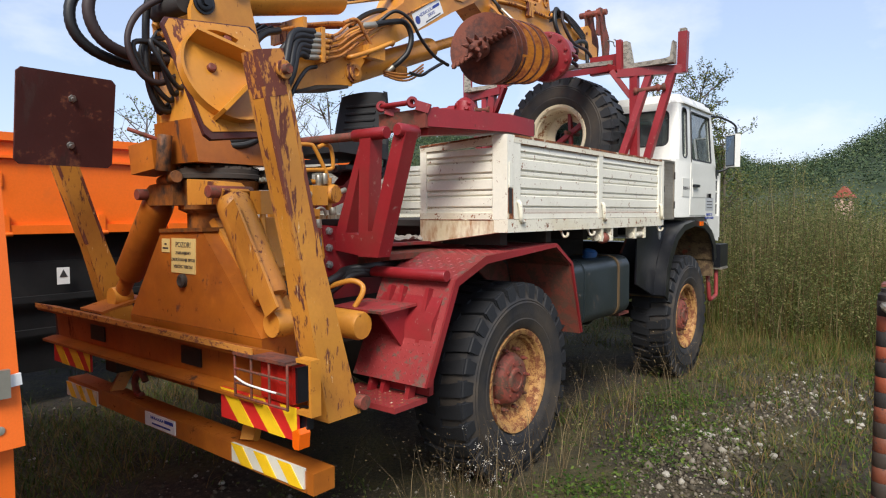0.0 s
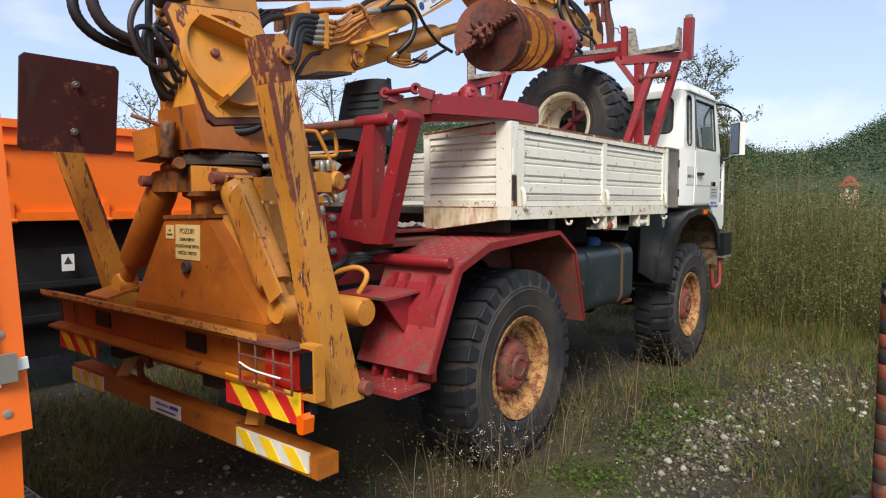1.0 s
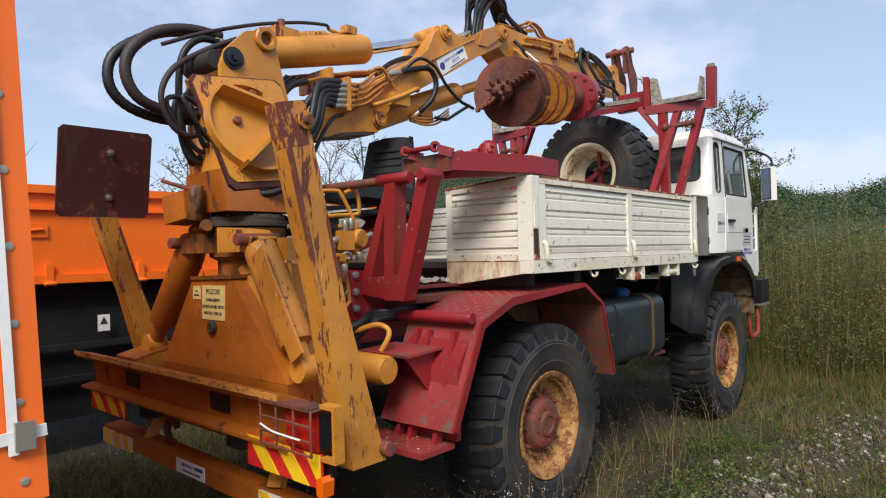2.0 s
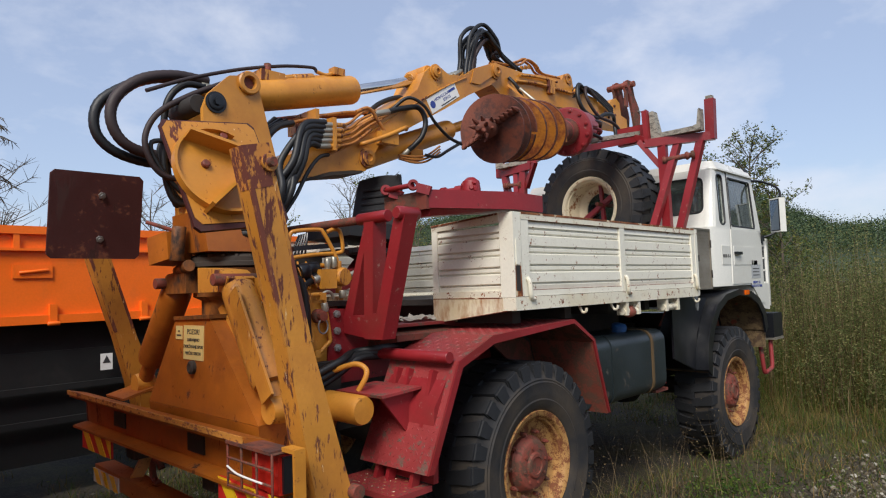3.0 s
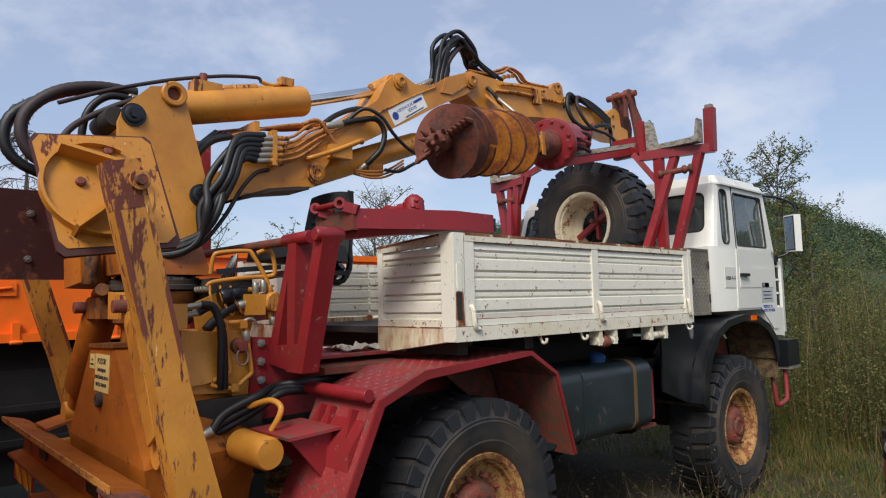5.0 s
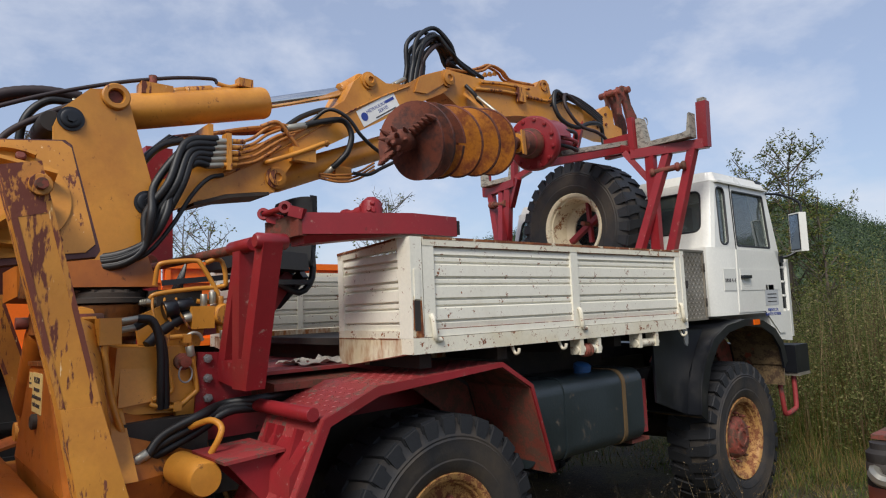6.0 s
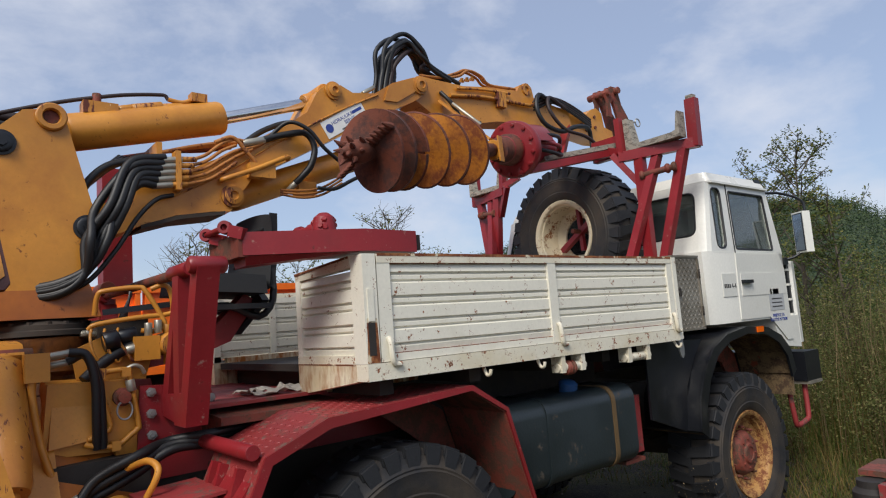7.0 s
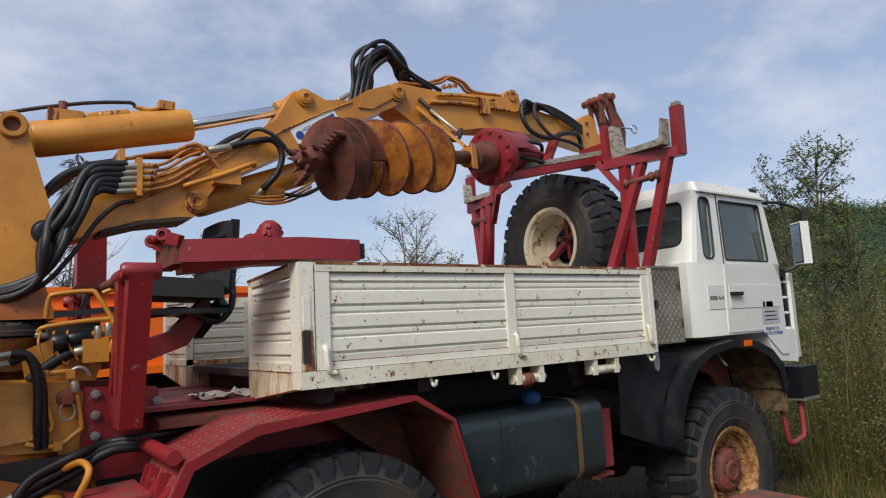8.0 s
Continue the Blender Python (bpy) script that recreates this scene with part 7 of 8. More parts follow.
def hazard_board(x0, x1, z0, z1, y, first, second, slope, bands, tilt=0):
    """A striped board: slanted bands cut to its outline, each a thin raised piece."""
    board = box_part("hazard_board", (x0, y, z0), (x1, y + 0.012, z1), first, guard, "slanted hazard-striped board", bevel=0)
    h = z1 - z0
    w = (x1 - x0) / bands
    for k in range(-1, bands + 1):
        if k % 2:
            continue
        a, b = x0 + k * w, x0 + (k + 1) * w
        pts = [(a, z1), (b, z1), (b + slope * h, z0), (a + slope * h, z0)]
        pts = [(min(max(px, x0), x1), pz) for px, pz in pts]
        if max(p[0] for p in pts) - min(p[0] for p in pts) < 0.02 or abs(pts[0][0] - pts[1][0]) + abs(pts[2][0] - pts[3][0]) < 0.02:
            continue
        bm = bmesh.new()
        add_prism(bm, pts, "y", y - 0.0035, y - 0.0005)
        bmesh.ops.remove_doubles(bm, verts=bm.verts, dist=0.0005)
        part("stripe", bm, second, board, smooth=0)


hazard_board(0.69, 1.175, 0.66, 0.785, -1.655, M_HAZ_RED, M_HAZ_YEL, 1.0, 5)
hazard_board(-0.98, -0.52, 0.66, 0.775, -1.655, M_HAZ_RED, M_HAZ_YEL, 1.0, 5)
box_part("indicator_bracket", (1.14, -1.63, 0.70), (1.20, -1.60, 0.78), M_BLACK, guard)
bm = bmesh.new()
add_prism(bm, [(1.165, 0.70), (1.165, 0.645), (1.175, 0.635), (1.20, 0.638), (1.207, 0.695), (1.19, 0.712)], "y", -1.67, -1.62)
part("indicator_lamp", soften(bm, 0.008, 2), M_LENS_ORG, guard, "orange indicator lamp")
bm = bmesh.new()
add_box(bm, (-0.99, -1.585, 0.445), (1.17, -1.48, 0.53), Matrix.Rotation(radians(0.9), 4, 'Y') @ Matrix.Translation((0, 0, 0.004)))
box_part("worn_flange", (-1.095, -1.7045, 0.962), (0.975, -1.698, 0.9865), M_FLANGE_EDGE, guard, "bare worn flange edge", bevel=0.002)
part("lower_bar", soften(bm, 0.01, 2), M_YELLOW_STAIN_SHADE, guard, "ochre square lower bar")
hazard_board(0.66, 1.13, 0.448, 0.527, -1.592, M_HAZ_WHT, M_HAZ_YEL, 0.9, 6)
hazard_board(-0.99, -0.60, 0.448, 0.527, -1.592, M_HAZ_WHT, M_HAZ_YEL, 0.9, 6)
for x in (-0.52, 0.70):
    beam_part("bar_stay", (x, -1.53, 0.525), (x * 0.9, -1.40, 0.80), 0.06, 0.06, M_YELLOW, guard)
lower = box_part("bar_sticker", (-0.08, -1.590, 0.455), (0.20, -1.586, 0.522), M_LABEL, guard, "white service sticker with blue print", bevel=0)
words("sticker_words", "HIDRAULIKA", 0.021, pose(0.035, -1.5905, 0.495, 90, 0, 0), M_PRINT_BLUE, lower)
box_part("name_bar", (0.108, -1.592, 0.496), (0.185, -1.5905, 0.511), M_PRINT_BLUE, lower, bevel=0)
box_part("print_line", (-0.01, -1.592, 0.470), (0.16, -1.5905, 0.478), M_PRINT_BLUE, lower, bevel=0)
beam_part("mount_plate", (-0.62, -1.60, 0.97), (-0.62, -1.36, 1.03), 0.26, 0.014, M_YELLOW_STAIN_SHADE, guard)

for x in (-0.45, 0.45):
    box_part("beam_carrier", (x - 0.06, -1.58, 0.66), (x + 0.06, -0.9, 0.80), M_DARK, guard)
bm = bmesh.new()
add_tube(bm, [(-0.3 + 0.06 * math.cos(t), -1.50, 0.60 + 0.06 * math.sin(t)) for t in [0.4 + 4.6 * k / 12 for k in range(13)]], 0.018, 8)
part("tow_hook", bm, M_HUB, guard)
guard.location += Vector((-0.09, 0.085, -0.035))


# ---- neighbouring vehicles ----
lorry = thing("orange_lorry", (-3.5, -0.5, 0), "orange dropside lorry with black chassis parked alongside", "lorry")
bm = bmesh.new()
add_box(bm, (-4.75, -2.35, 1.32), (-2.46, 2.05, 1.42))
part("load_floor", bm, M_ORANGE, lorry)
for y0, y1 in ((-2.35, -0.16), (-0.14, 2.05)):
    wall = box_part("dropside", (-2.46, y0, 1.34), (-2.43, y1, 2.03), M_ORANGE, lorry, "orange dropside panel", bevel=0.004)
    for z0, z1 in ((1.315, 1.38), (1.865, 1.885), (1.99, 2.05)):
        box_part("flange", (-2.445, y0, z0), (-2.395, y1, z1), M_ORANGE, wall, bevel=0.006)
    for y in (y0 + 0.03, y0 + 0.74, y0 + 1.45, y1 - 0.03):
        box_part("rib", (-2.445, y - 0.02, 1.88), (-2.40, y + 0.02, 2.0), M_ORANGE, wall, bevel=0.005)
    for y in (y0 + 0.55, y0 + 0.98, y0 + 1.65):
        hinge = box_part("hinge", (-2.43, y - 0.025, 1.30), (-2.385, y + 0.025, 1.46), M_ORANGE, wall, bevel=0.008)
        rod_part("knuckle", (-2.38, y - 0.04, 1.315), (-2.38, y + 0.04, 1.315), 0.016, M_ORANGE, hinge)
    handle = box_part("lock_recess", (-2.428, y0 + 0.72, 1.66), (-2.415, y0 + 0.98, 1.76), M_ORANGE, wall, bevel=0.006)
    rod_part("lock_handle", (-2.41, y0 + 0.76, 1.70), (-2.41, y0 + 0.95, 1.72), 0.012, M_ORANGE, handle)
for s in (-4.75, ):
    box_part("far_dropside", (s, -2.35, 1.34), (s + 0.03, 2.05, 2.03), M_ORANGE, lorry)
box_part("tailgate", (-4.72, -2.36, 1.34), (-2.47, -2.33, 2.03), M_ORANGE, lorry)
box_part("headboard", (-4.72, 2.02, 1.34), (-2.47, 2.06, 2.03), M_ORANGE, lorry)
box_part("chassis", (-4.1, -4.2, 0.82), (-2.9, 1.9, 1.20), M_BLACK_PAINT, lorry)
box_part("side_valance", (-2.62, -2.3, 1.10), (-2.55, 2.0, 1.31), M_BLACK_PAINT, lorry, bevel=0.01)
for z in (0.55, 0.80):
    box_part("side_guard", (-2.50, -2.2, z), (-2.46, 1.7, z + 0.045), M_BLACK_PAINT, lorry, "black side guard rail")
box_part("side_box", (-2.95, -2.2, 0.26), (-2.53, 0.5, 1.10), M_BLACK_PAINT, lorry, bevel=0.02)
sg = box_part("sign_plate", (-2.455, -1.02, 0.92), (-2.450, -0.93, 1.05), M_LABEL, lorry, "small white warning sign", bevel=0)
bm = bmesh.new()
add_prism(bm, [(-1.005, 0.975), (-0.945, 0.975), (-0.975, 1.035)], "x", -2.4495, -2.448)
part("sign_mark", bm, M_PRINT, sg, smooth=0)
for y in (-3.5, 1.2):
    for x in (-2.90, -4.2):
        w = repeat("wheel", TYRE, lorry, pose(x, y, 0.54, 0, 0, 0))
        o = new("rim", RIM)
        o.parent = w
box_part("lorry_cab", (-4.7, -4.4, 0.7), (-2.5, -2.7, 2.55), M_ORANGE, lorry, bevel=0.08)

tarp = thing("tarpaulin_trailer", (-0.1, -4.2, 0), "trailer with an orange tarpaulin laced by a white strap", "trailer")
bm = bmesh.new()
add_box(bm, (-1.40, -6.2, 0.88), (1.035, -2.46, 2.35))
vs = [v for v in bm.verts if v.co.x > 0]
for v in vs:
    v.co.x += 0.10 * (2.2 - v.co.z) / 1.3
    v.co.y -= 0.022 * max(0, v.co.z - 0.9)
part("tarpaulin", soften(bm, 0.02, 3), M_TARP, tarp, "bright orange tarpaulin")
bm = bmesh.new()
add_box(bm, (-1.38, -6.2, 0.60), (1.10, -2.475, 0.88))
part("sill", bm, M_TARP, tarp)
box_part("trailer_frame", (-1.0, -6.1, 0.40), (0.9, -2.8, 0.60), M_DARK, tarp)


def on_tarp(y, z, off=0.0):
    """A place on the tarpaulin's side, which leans a little."""
    return Vector((1.035 + 0.10 * (2.2 - z) / 1.3 + off, y, z))


for k in range(7):
    z = 0.93 + k * 0.195
    bm = bmesh.new()
    add_lathe(bm, [(0.006, 0), (0.010, 0.002), (0.011, 0.004), (0.006, 0.005)], on_tarp(-2.512 - 0.022 * (z - 0.9), z, -0.001), (1, 0, 0.077), 16)
    part("eyelet", bm, M_ZINC, tarp, "metal eyelet")
for nm, (ya, za), (yb, zb), w in (("lacing_strap", (-2.535, 1.0), (-2.565, 2.3), 0.022), ("cross_strap", (-2.70, 1.03), (-2.462, 1.05), 0.030)):
    bm = bmesh.new()
    add_beam(bm, on_tarp(ya, za, 0.009), on_tarp(yb, zb, 0.009), 0.006 if nm == "cross_strap" else w, w if nm == "cross_strap" else 0.006, (1, 0, 0) if nm != "cross_strap" else (0, 0, 1))
    part(nm, bm, M_LABEL, tarp, "white lacing strap")
bm = bmesh.new()
add_box(bm, (-0.006, -0.022, -0.035), (0.010, 0.022, 0.035), Matrix.Translation(on_tarp(-2.512, 1.045, 0.014)))
part("buckle", soften(bm, 0.003, 1), M_ZINC, tarp)
wheel_like = repeat("wheel", TYRE, tarp, pose(0.75, -4.6, 0.54, 0, 0, 0))
o = new("rim", RIM)
o.parent = wheel_like
repeat("wheel", TYRE, tarp, pose(-0.95, -4.6, 0.54, 0, 0, 0))

grate = thing("steel_grating", (0.0, -2.2, 0.3), "galvanised steel grating step below the tarpaulin", "grating")
bm = bmesh.new()
for k in range(16):
    add_box(bm, (-0.46 + 0.05 * k, -2.45, 0.32), (-0.452 + 0.05 * k, -2.17, 0.35))
part("bearing_bars", bm, M_GREY, grate)
bm = bmesh.new()
for k in range(8):
    add_box(bm, (-0.46, -2.45 + 0.04 * k, 0.326), (0.31, -2.444 + 0.04 * k, 0.344))
part("cross_bars", bm, M_GREY, grate)
for x in (-0.3, 0.15):
    box_part("hanger", (x - 0.02, -2.50, 0.0), (x + 0.02, -2.46, 0.40), M_DARK, grate)

# striped leg of another machine, held by its beam
legm = thing("striped_outrigger", (2.73, 0.0, 0.36), "orange and black striped outrigger leg with a round foot", "outrigger")
for k in range(14):
    z0 = 0.26 + k * 0.0605
    bm = bmesh.new()
    add_lathe(bm, [(0.0395, z0), (0.041, z0 + 0.002), (0.041, z0 + 0.0585), (0.0395, z0 + 0.0605)], (2.75, 0.02, 0), (0, 0, 1), 24)
    part("band", bm, M_STRIPE_ORG if k % 2 == 0 else M_DARK, legm, "faded orange band" if k % 2 == 0 else "black band")
bm = bmesh.new()
add_lathe(bm, [(0.10, 0.205), (0.112, 0.21), (0.112, 0.222), (0.05, 0.235), (0.036, 0.26)], (2.75, 0.02, 0), (0, 0, 1), 32)
part("foot", bm, M_DARK, legm, "round dark foot")
bm = bmesh.new()
add_lathe(bm, [(0.036, 1.10), (0.04, 1.105), (0.04, 1.13), (0.03, 1.14), (0.03, 1.155)], (2.75, 0.02, 0), (0, 0, 1), 20)
part("leg_cap", bm, M_DARK, legm)
bm = bmesh.new()
add_tube(bm, glide([(2.735, 0.0, 1.09), (2.745, -0.045, 1.085), (2.765, -0.055, 1.075), (2.80, -0.055, 1.075)], 4), 0.016, 8)
part("pipe_elbow", bm, M_ZINC, legm)
bm = bmesh.new()
add_box(bm, (2.775, -0.02, 0.46), (2.93, 0.16, 1.155))
part("leg_housing", soften(bm, 0.02, 3), M_RED_OLD, legm, "faded red leg housing")
box_part("housing_lid", (2.72, 0.035, 1.158), (2.94, 0.165, 1.17), M_HUB, legm)
box_part("outrigger_beam", (2.93, 0.02, 0.55), (4.6, 0.14, 0.70), M_RED_OLD, legm)
box_part("beam_stand", (4.5, -0.2, 0.0), (4.7, 0.4, 0.75), M_DARK, legm)

# ---- ground ----
RNG = np.random.default_rng(7)


def lift(x, y):
    """Height of the uneven yard."""
    d = math.hypot(x - 1.5, y)
    far = min(1.0, max(0.0, (d - 9) / 20))
    return (noise.noise((x * 0.35, y * 0.35, 3.1)) * 0.05 + noise.noise((x * 1.3, y * 1.3, 7.7)) * 0.018 - 0.02) + far * 0.15 * noise.noise((x * 0.05, y * 0.05, 1.0))


M_GROUND = bpy.data.materials.new("weedy_gravel")
M_GROUND.use_nodes = True
gn, gl = M_GROUND.node_tree.nodes, M_GROUND.node_tree.links
gb = gn["Principled BSDF"]
gco = gn.new("ShaderNodeTexCoord")


def g_noise(scale, detail=6, rough=0.6):
    t = gn.new("ShaderNodeTexNoise")
    t.inputs["Scale"].default_value, t.inputs["Detail"].default_value, t.inputs["Roughness"].default_value = scale, detail, rough
    gl.new(gco.outputs["Object"], t.inputs["Vector"])
    return t.outputs["Fac"]


def g_ramp(value, stops):
    r = gn.new("ShaderNodeValToRGB")
    e = r.color_ramp.elements
    for k, (pos, col) in enumerate(stops):
        el = e[k] if k < 2 else e.new(pos)
        el.position, el.color = pos, col
    gl.new(value, r.inputs["Fac"])
    return r.outputs["Color"]


soil = g_ramp(g_noise(26, 8, 0.7), [(0.30, srgb(34, 28, 20)), (0.70, srgb(88, 76, 58)), (0.52, srgb(52, 44, 32))])
moss = g_ramp(g_noise(40, 6, 0.7), [(0.3, srgb(40, 40, 18)), (0.7, srgb(88, 80, 42))])
gm = gn.new("ShaderNodeMix")
gm.data_type = "RGBA"
gl.new(g_ramp(g_noise(1.1, 7, 0.65), [(0.44, (0, 0, 0, 1)), (0.58, (1, 1, 1, 1))]), gm.inputs["Factor"])
gl.new(soil, gm.inputs["A"])
gl.new(moss, gm.inputs["B"])
gl.new(gm.outputs["Result"], gb.inputs["Base Color"])
gb.inputs["Roughness"].default_value = 0.95
gbump = gn.new("ShaderNodeBump")
gbump.inputs["Strength"].default_value, gbump.inputs["Distance"].default_value = 0.7, 0.03
gl.new(g_noise(45, 8, 0.7), gbump.inputs["Height"])
gl.new(gbump.outputs["Normal"], gb.inputs["Normal"])

steps = [-900, -400, -180, -90, -50, -30, -20, -14] + [round(-10 + 0.4 * k, 2) for k in range(56)] + [14, 20, 30, 50, 90, 180, 400, 900]
gv = [(x, y, lift(x, y)) for y in steps for x in steps]
nn = len(steps)
gf = [(j * nn + i, j * nn + i + 1, (j + 1) * nn + i + 1, (j + 1) * nn + i) for j in range(nn - 1) for i in range(nn - 1)]
gme = bpy.data.meshes.new("ground")
gme.from_pydata(gv, [], gf)
gme.materials.append(M_GROUND)
gme.shade_smooth()
ground = tagged(new("ground", gme), "weedy gravel yard with bare soil and patches of grass", "ground", kind="structure")


# ---- plants ----
def foliage(name, stops, rough=0.7, trans=0.25):
    """Leaf and blade colours that differ from piece to piece."""
    m = bpy.data.materials.new(name)
    m.use_nodes = True
    n, l = m.node_tree.nodes, m.node_tree.links
    b = n["Principled BSDF"]
    geo = n.new("ShaderNodeNewGeometry")
    r = n.new("ShaderNodeValToRGB")
    for k, (pos, col) in enumerate(stops):
        el = r.color_ramp.elements[k] if k < 2 else r.color_ramp.elements.new(pos)
        el.position, el.color = pos, col
    l.new(geo.outputs["Random Per Island"], r.inputs["Fac"])
    l.new(r.outputs["Color"], b.inputs["Base Color"])
    b.inputs["Roughness"].default_value = rough
    b.inputs["Specular IOR Level"].default_value = 0.25
    if trans:
        thin = n.new("ShaderNodeBsdfTranslucent")
        both = n.new("ShaderNodeMixShader")
        both.inputs["Fac"].default_value = trans
        l.new(r.outputs["Color"], thin.inputs["Color"])
        l.new(b.outputs["BSDF"], both.inputs[1])
        l.new(thin.outputs["BSDF"], both.inputs[2])
        l.new(both.outputs["Shader"], n["Material Output"].inputs["Surface"])
    return m


M_GRASS = foliage("mixed_grass", [(0.0, srgb(50, 72, 22)), (1.0, srgb(134, 108, 66)), (0.42, srgb(84, 98, 36)), (0.66, srgb(110, 92, 52))])
M_WEED = foliage("weed_leaves", [(0.0, srgb(74, 84, 44)), (1.0, srgb(152, 142, 96)), (0.5, srgb(100, 108, 60)), (0.8, srgb(124, 124, 74))], trans=0.5)
M_DRY = foliage("dry_stalks", [(0.0, srgb(72, 58, 40)), (1.0, srgb(146, 128, 94)), (0.5, srgb(98, 82, 58))])
M_LEAF = foliage("tree_leaves", [(0.0, srgb(56, 72, 36)), (1.0, srgb(134, 128, 66)), (0.5, srgb(84, 98, 48))], trans=0.35)
# far forest greens are greyed towards blue: distance haze mixed into the colour
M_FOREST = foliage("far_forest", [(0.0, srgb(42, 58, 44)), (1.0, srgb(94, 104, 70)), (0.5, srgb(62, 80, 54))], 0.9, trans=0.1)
M_BARK = surface("grey_bark", srgb(92, 82, 70), 0.9, shift=0.3, shift_scale=8, bump=0.6)


def sheet_mesh(name, verts, faces, material):
    me = bpy.data.meshes.new(name)
    me.vertices.add(len(verts))
    me.vertices.foreach_set("co", np.asarray(verts, np.float32).ravel())
    faces = np.asarray(faces, np.int32)
    k = faces.shape[1]
    me.loops.add(faces.size)
    me.loops.foreach_set("vertex_index", faces.ravel())
    me.polygons.add(len(faces))
    me.polygons.foreach_set("loop_start", np.arange(0, faces.size, k, dtype=np.int32))
    me.update(calc_edges=True)
    me.validate()
    me.materials.append(material)
    return me


def blades(x, y, z, height, width, lean):
    """Bent, tapering grass blades of five corners each."""
    n = len(x)
    a = RNG.uniform(0, 2 * np.pi, n)
    d = np.stack([np.cos(a), np.sin(a), np.zeros(n)], 1)
    s = np.stack([-np.sin(a), np.cos(a), np.zeros(n)], 1) * width[:, None]
    base = np.stack([x, y, z], 1)
    up = np.array([0, 0, 1.0])
    mid = base + up * (height * 0.55)[:, None] + d * (lean * 0.3)[:, None]
    tip = base + up * height[:, None] + d * lean[:, None]
    v = np.stack([base - s, base + s, mid - s * 0.7, mid + s * 0.7, tip], 1).reshape(-1, 3)
    o = np.arange(n)[:, None] * 5
    f = np.concatenate([o + [0, 1, 3], o + [0, 3, 2], o + [2, 3, 4]])
    return v, f


def leaves(c, size, droop=0.3):
    """Small pointed leaves, four corners each, turned at random."""
    n = len(c)
    d = RNG.normal(size=(n, 3))
    d[:, 2] = d[:, 2] * 0.6 - droop
    d /= np.linalg.norm(d, axis=1)[:, None]
    s = np.cross(d, RNG.normal(size=(n, 3)))
    s /= np.linalg.norm(s, axis=1)[:, None] + 1e-9
    size = size[:, None]
    v = np.stack([c, c + d * size * 0.5 + s * size * 0.24, c + d * size, c + d * size * 0.5 - s * size * 0.24], 1).reshape(-1, 3)
    return v, np.arange(n)[:, None] * 4 + np.array([0, 1, 2, 3])


def heights(x, y):
    return np.array([lift(a, b) for a, b in zip(x, y)])


def under_truck(x, y):
    return (np.abs(x) < 0.78) & (y > -0.6) & (y < 3.5)


# low grass in patches, thinner on the gravel
n = 190000
x, y = RNG.uniform(-4.5, 6.5, n), RNG.uniform(-3.0, 7.5, n)
patch = np.array([noise.noise((a * 0.8, b * 0.8, 0.3)) + 0.5 * noise.noise((a * 2.7, b * 2.7, 4.0)) for a, b in zip(x, y)])
gravel = np.exp(-(((x - 1.85) / 0.30) ** 2 + ((y - 1.1) / 0.7) ** 2)) * 0.45 + np.exp(-(((x - 2.0) / 0.28) ** 2 + ((y - 2.7) / 0.5) ** 2)) * 0.4
keep = (patch - gravel + 0.15 * (x > 1.2) > RNG.uniform(-0.30, 0.45, n)) & ~under_truck(x, y)
x, y = x[keep], y[keep]
h = (RNG.gamma(2.2, 0.020, len(x)) + 0.02) * np.where(x < 0.9, 1.4, 1.0)
v, f = blades(x, y, heights(x, y) - 0.01, h, RNG.uniform(0.0016, 0.004, len(x)), h * RNG.uniform(0.4, 1.8, len(x)))
tagged(new("grass", sheet_mesh("grass", v, f, M_GRASS)), "short mixed green and dry grass growing through gravel", "grass", kind="stuff")

# broad-leaved ground weeds
n = 42000
x, y = RNG.uniform(-3.0, 6.0, n), RNG.uniform(-2.6, 7.0, n)
patch = np.array([noise.noise((a * 1.1 + 9, b * 1.1, 2.3)) for a, b in zip(x, y)])
keep = (patch > RNG.uniform(0.0, 0.5, n)) & ~under_truck(x, y)
x, y = x[keep], y[keep]
v, f = leaves(np.stack([x, y, heights(x, y) + RNG.uniform(0.0, 0.05, len(x))], 1), RNG.uniform(0.012, 0.035, len(x)), -0.2)
tagged(new("ground_weeds", sheet_mesh("ground_weeds", v, f, M_WEED)), "low broad-leaved weeds creeping over the yard", "weeds", kind="stuff")

# fresh green leafy weeds beside the wheels and along the track
n = 6500
cx = np.concatenate([RNG.normal(1.42, 0.16, 34), RNG.uniform(1.3, 3.4, 50)])
cy = np.concatenate([RNG.uniform(-0.4, 2.4, 34), RNG.uniform(0.0, 5.0, 50)])
k = RNG.integers(0, 84, n)
x, y = cx[k] + RNG.normal(0, 0.10, n), cy[k] + RNG.normal(0, 0.12, n)
v, f = leaves(np.stack([x, y, heights(x, y) + RNG.gamma(1.6, 0.022, n)], 1), RNG.uniform(0.014, 0.036, n), -0.3)
M_FRESH = foliage("fresh_green_leaves", [(0.0, srgb(46, 70, 24)), (1.0, srgb(100, 114, 46)), (0.5, srgb(66, 90, 32))])
tagged(new("leafy_weeds", sheet_mesh("leafy_weeds", v, f, M_FRESH)), "fresh green leafy weeds beside the wheels", "weeds", kind="stuff")

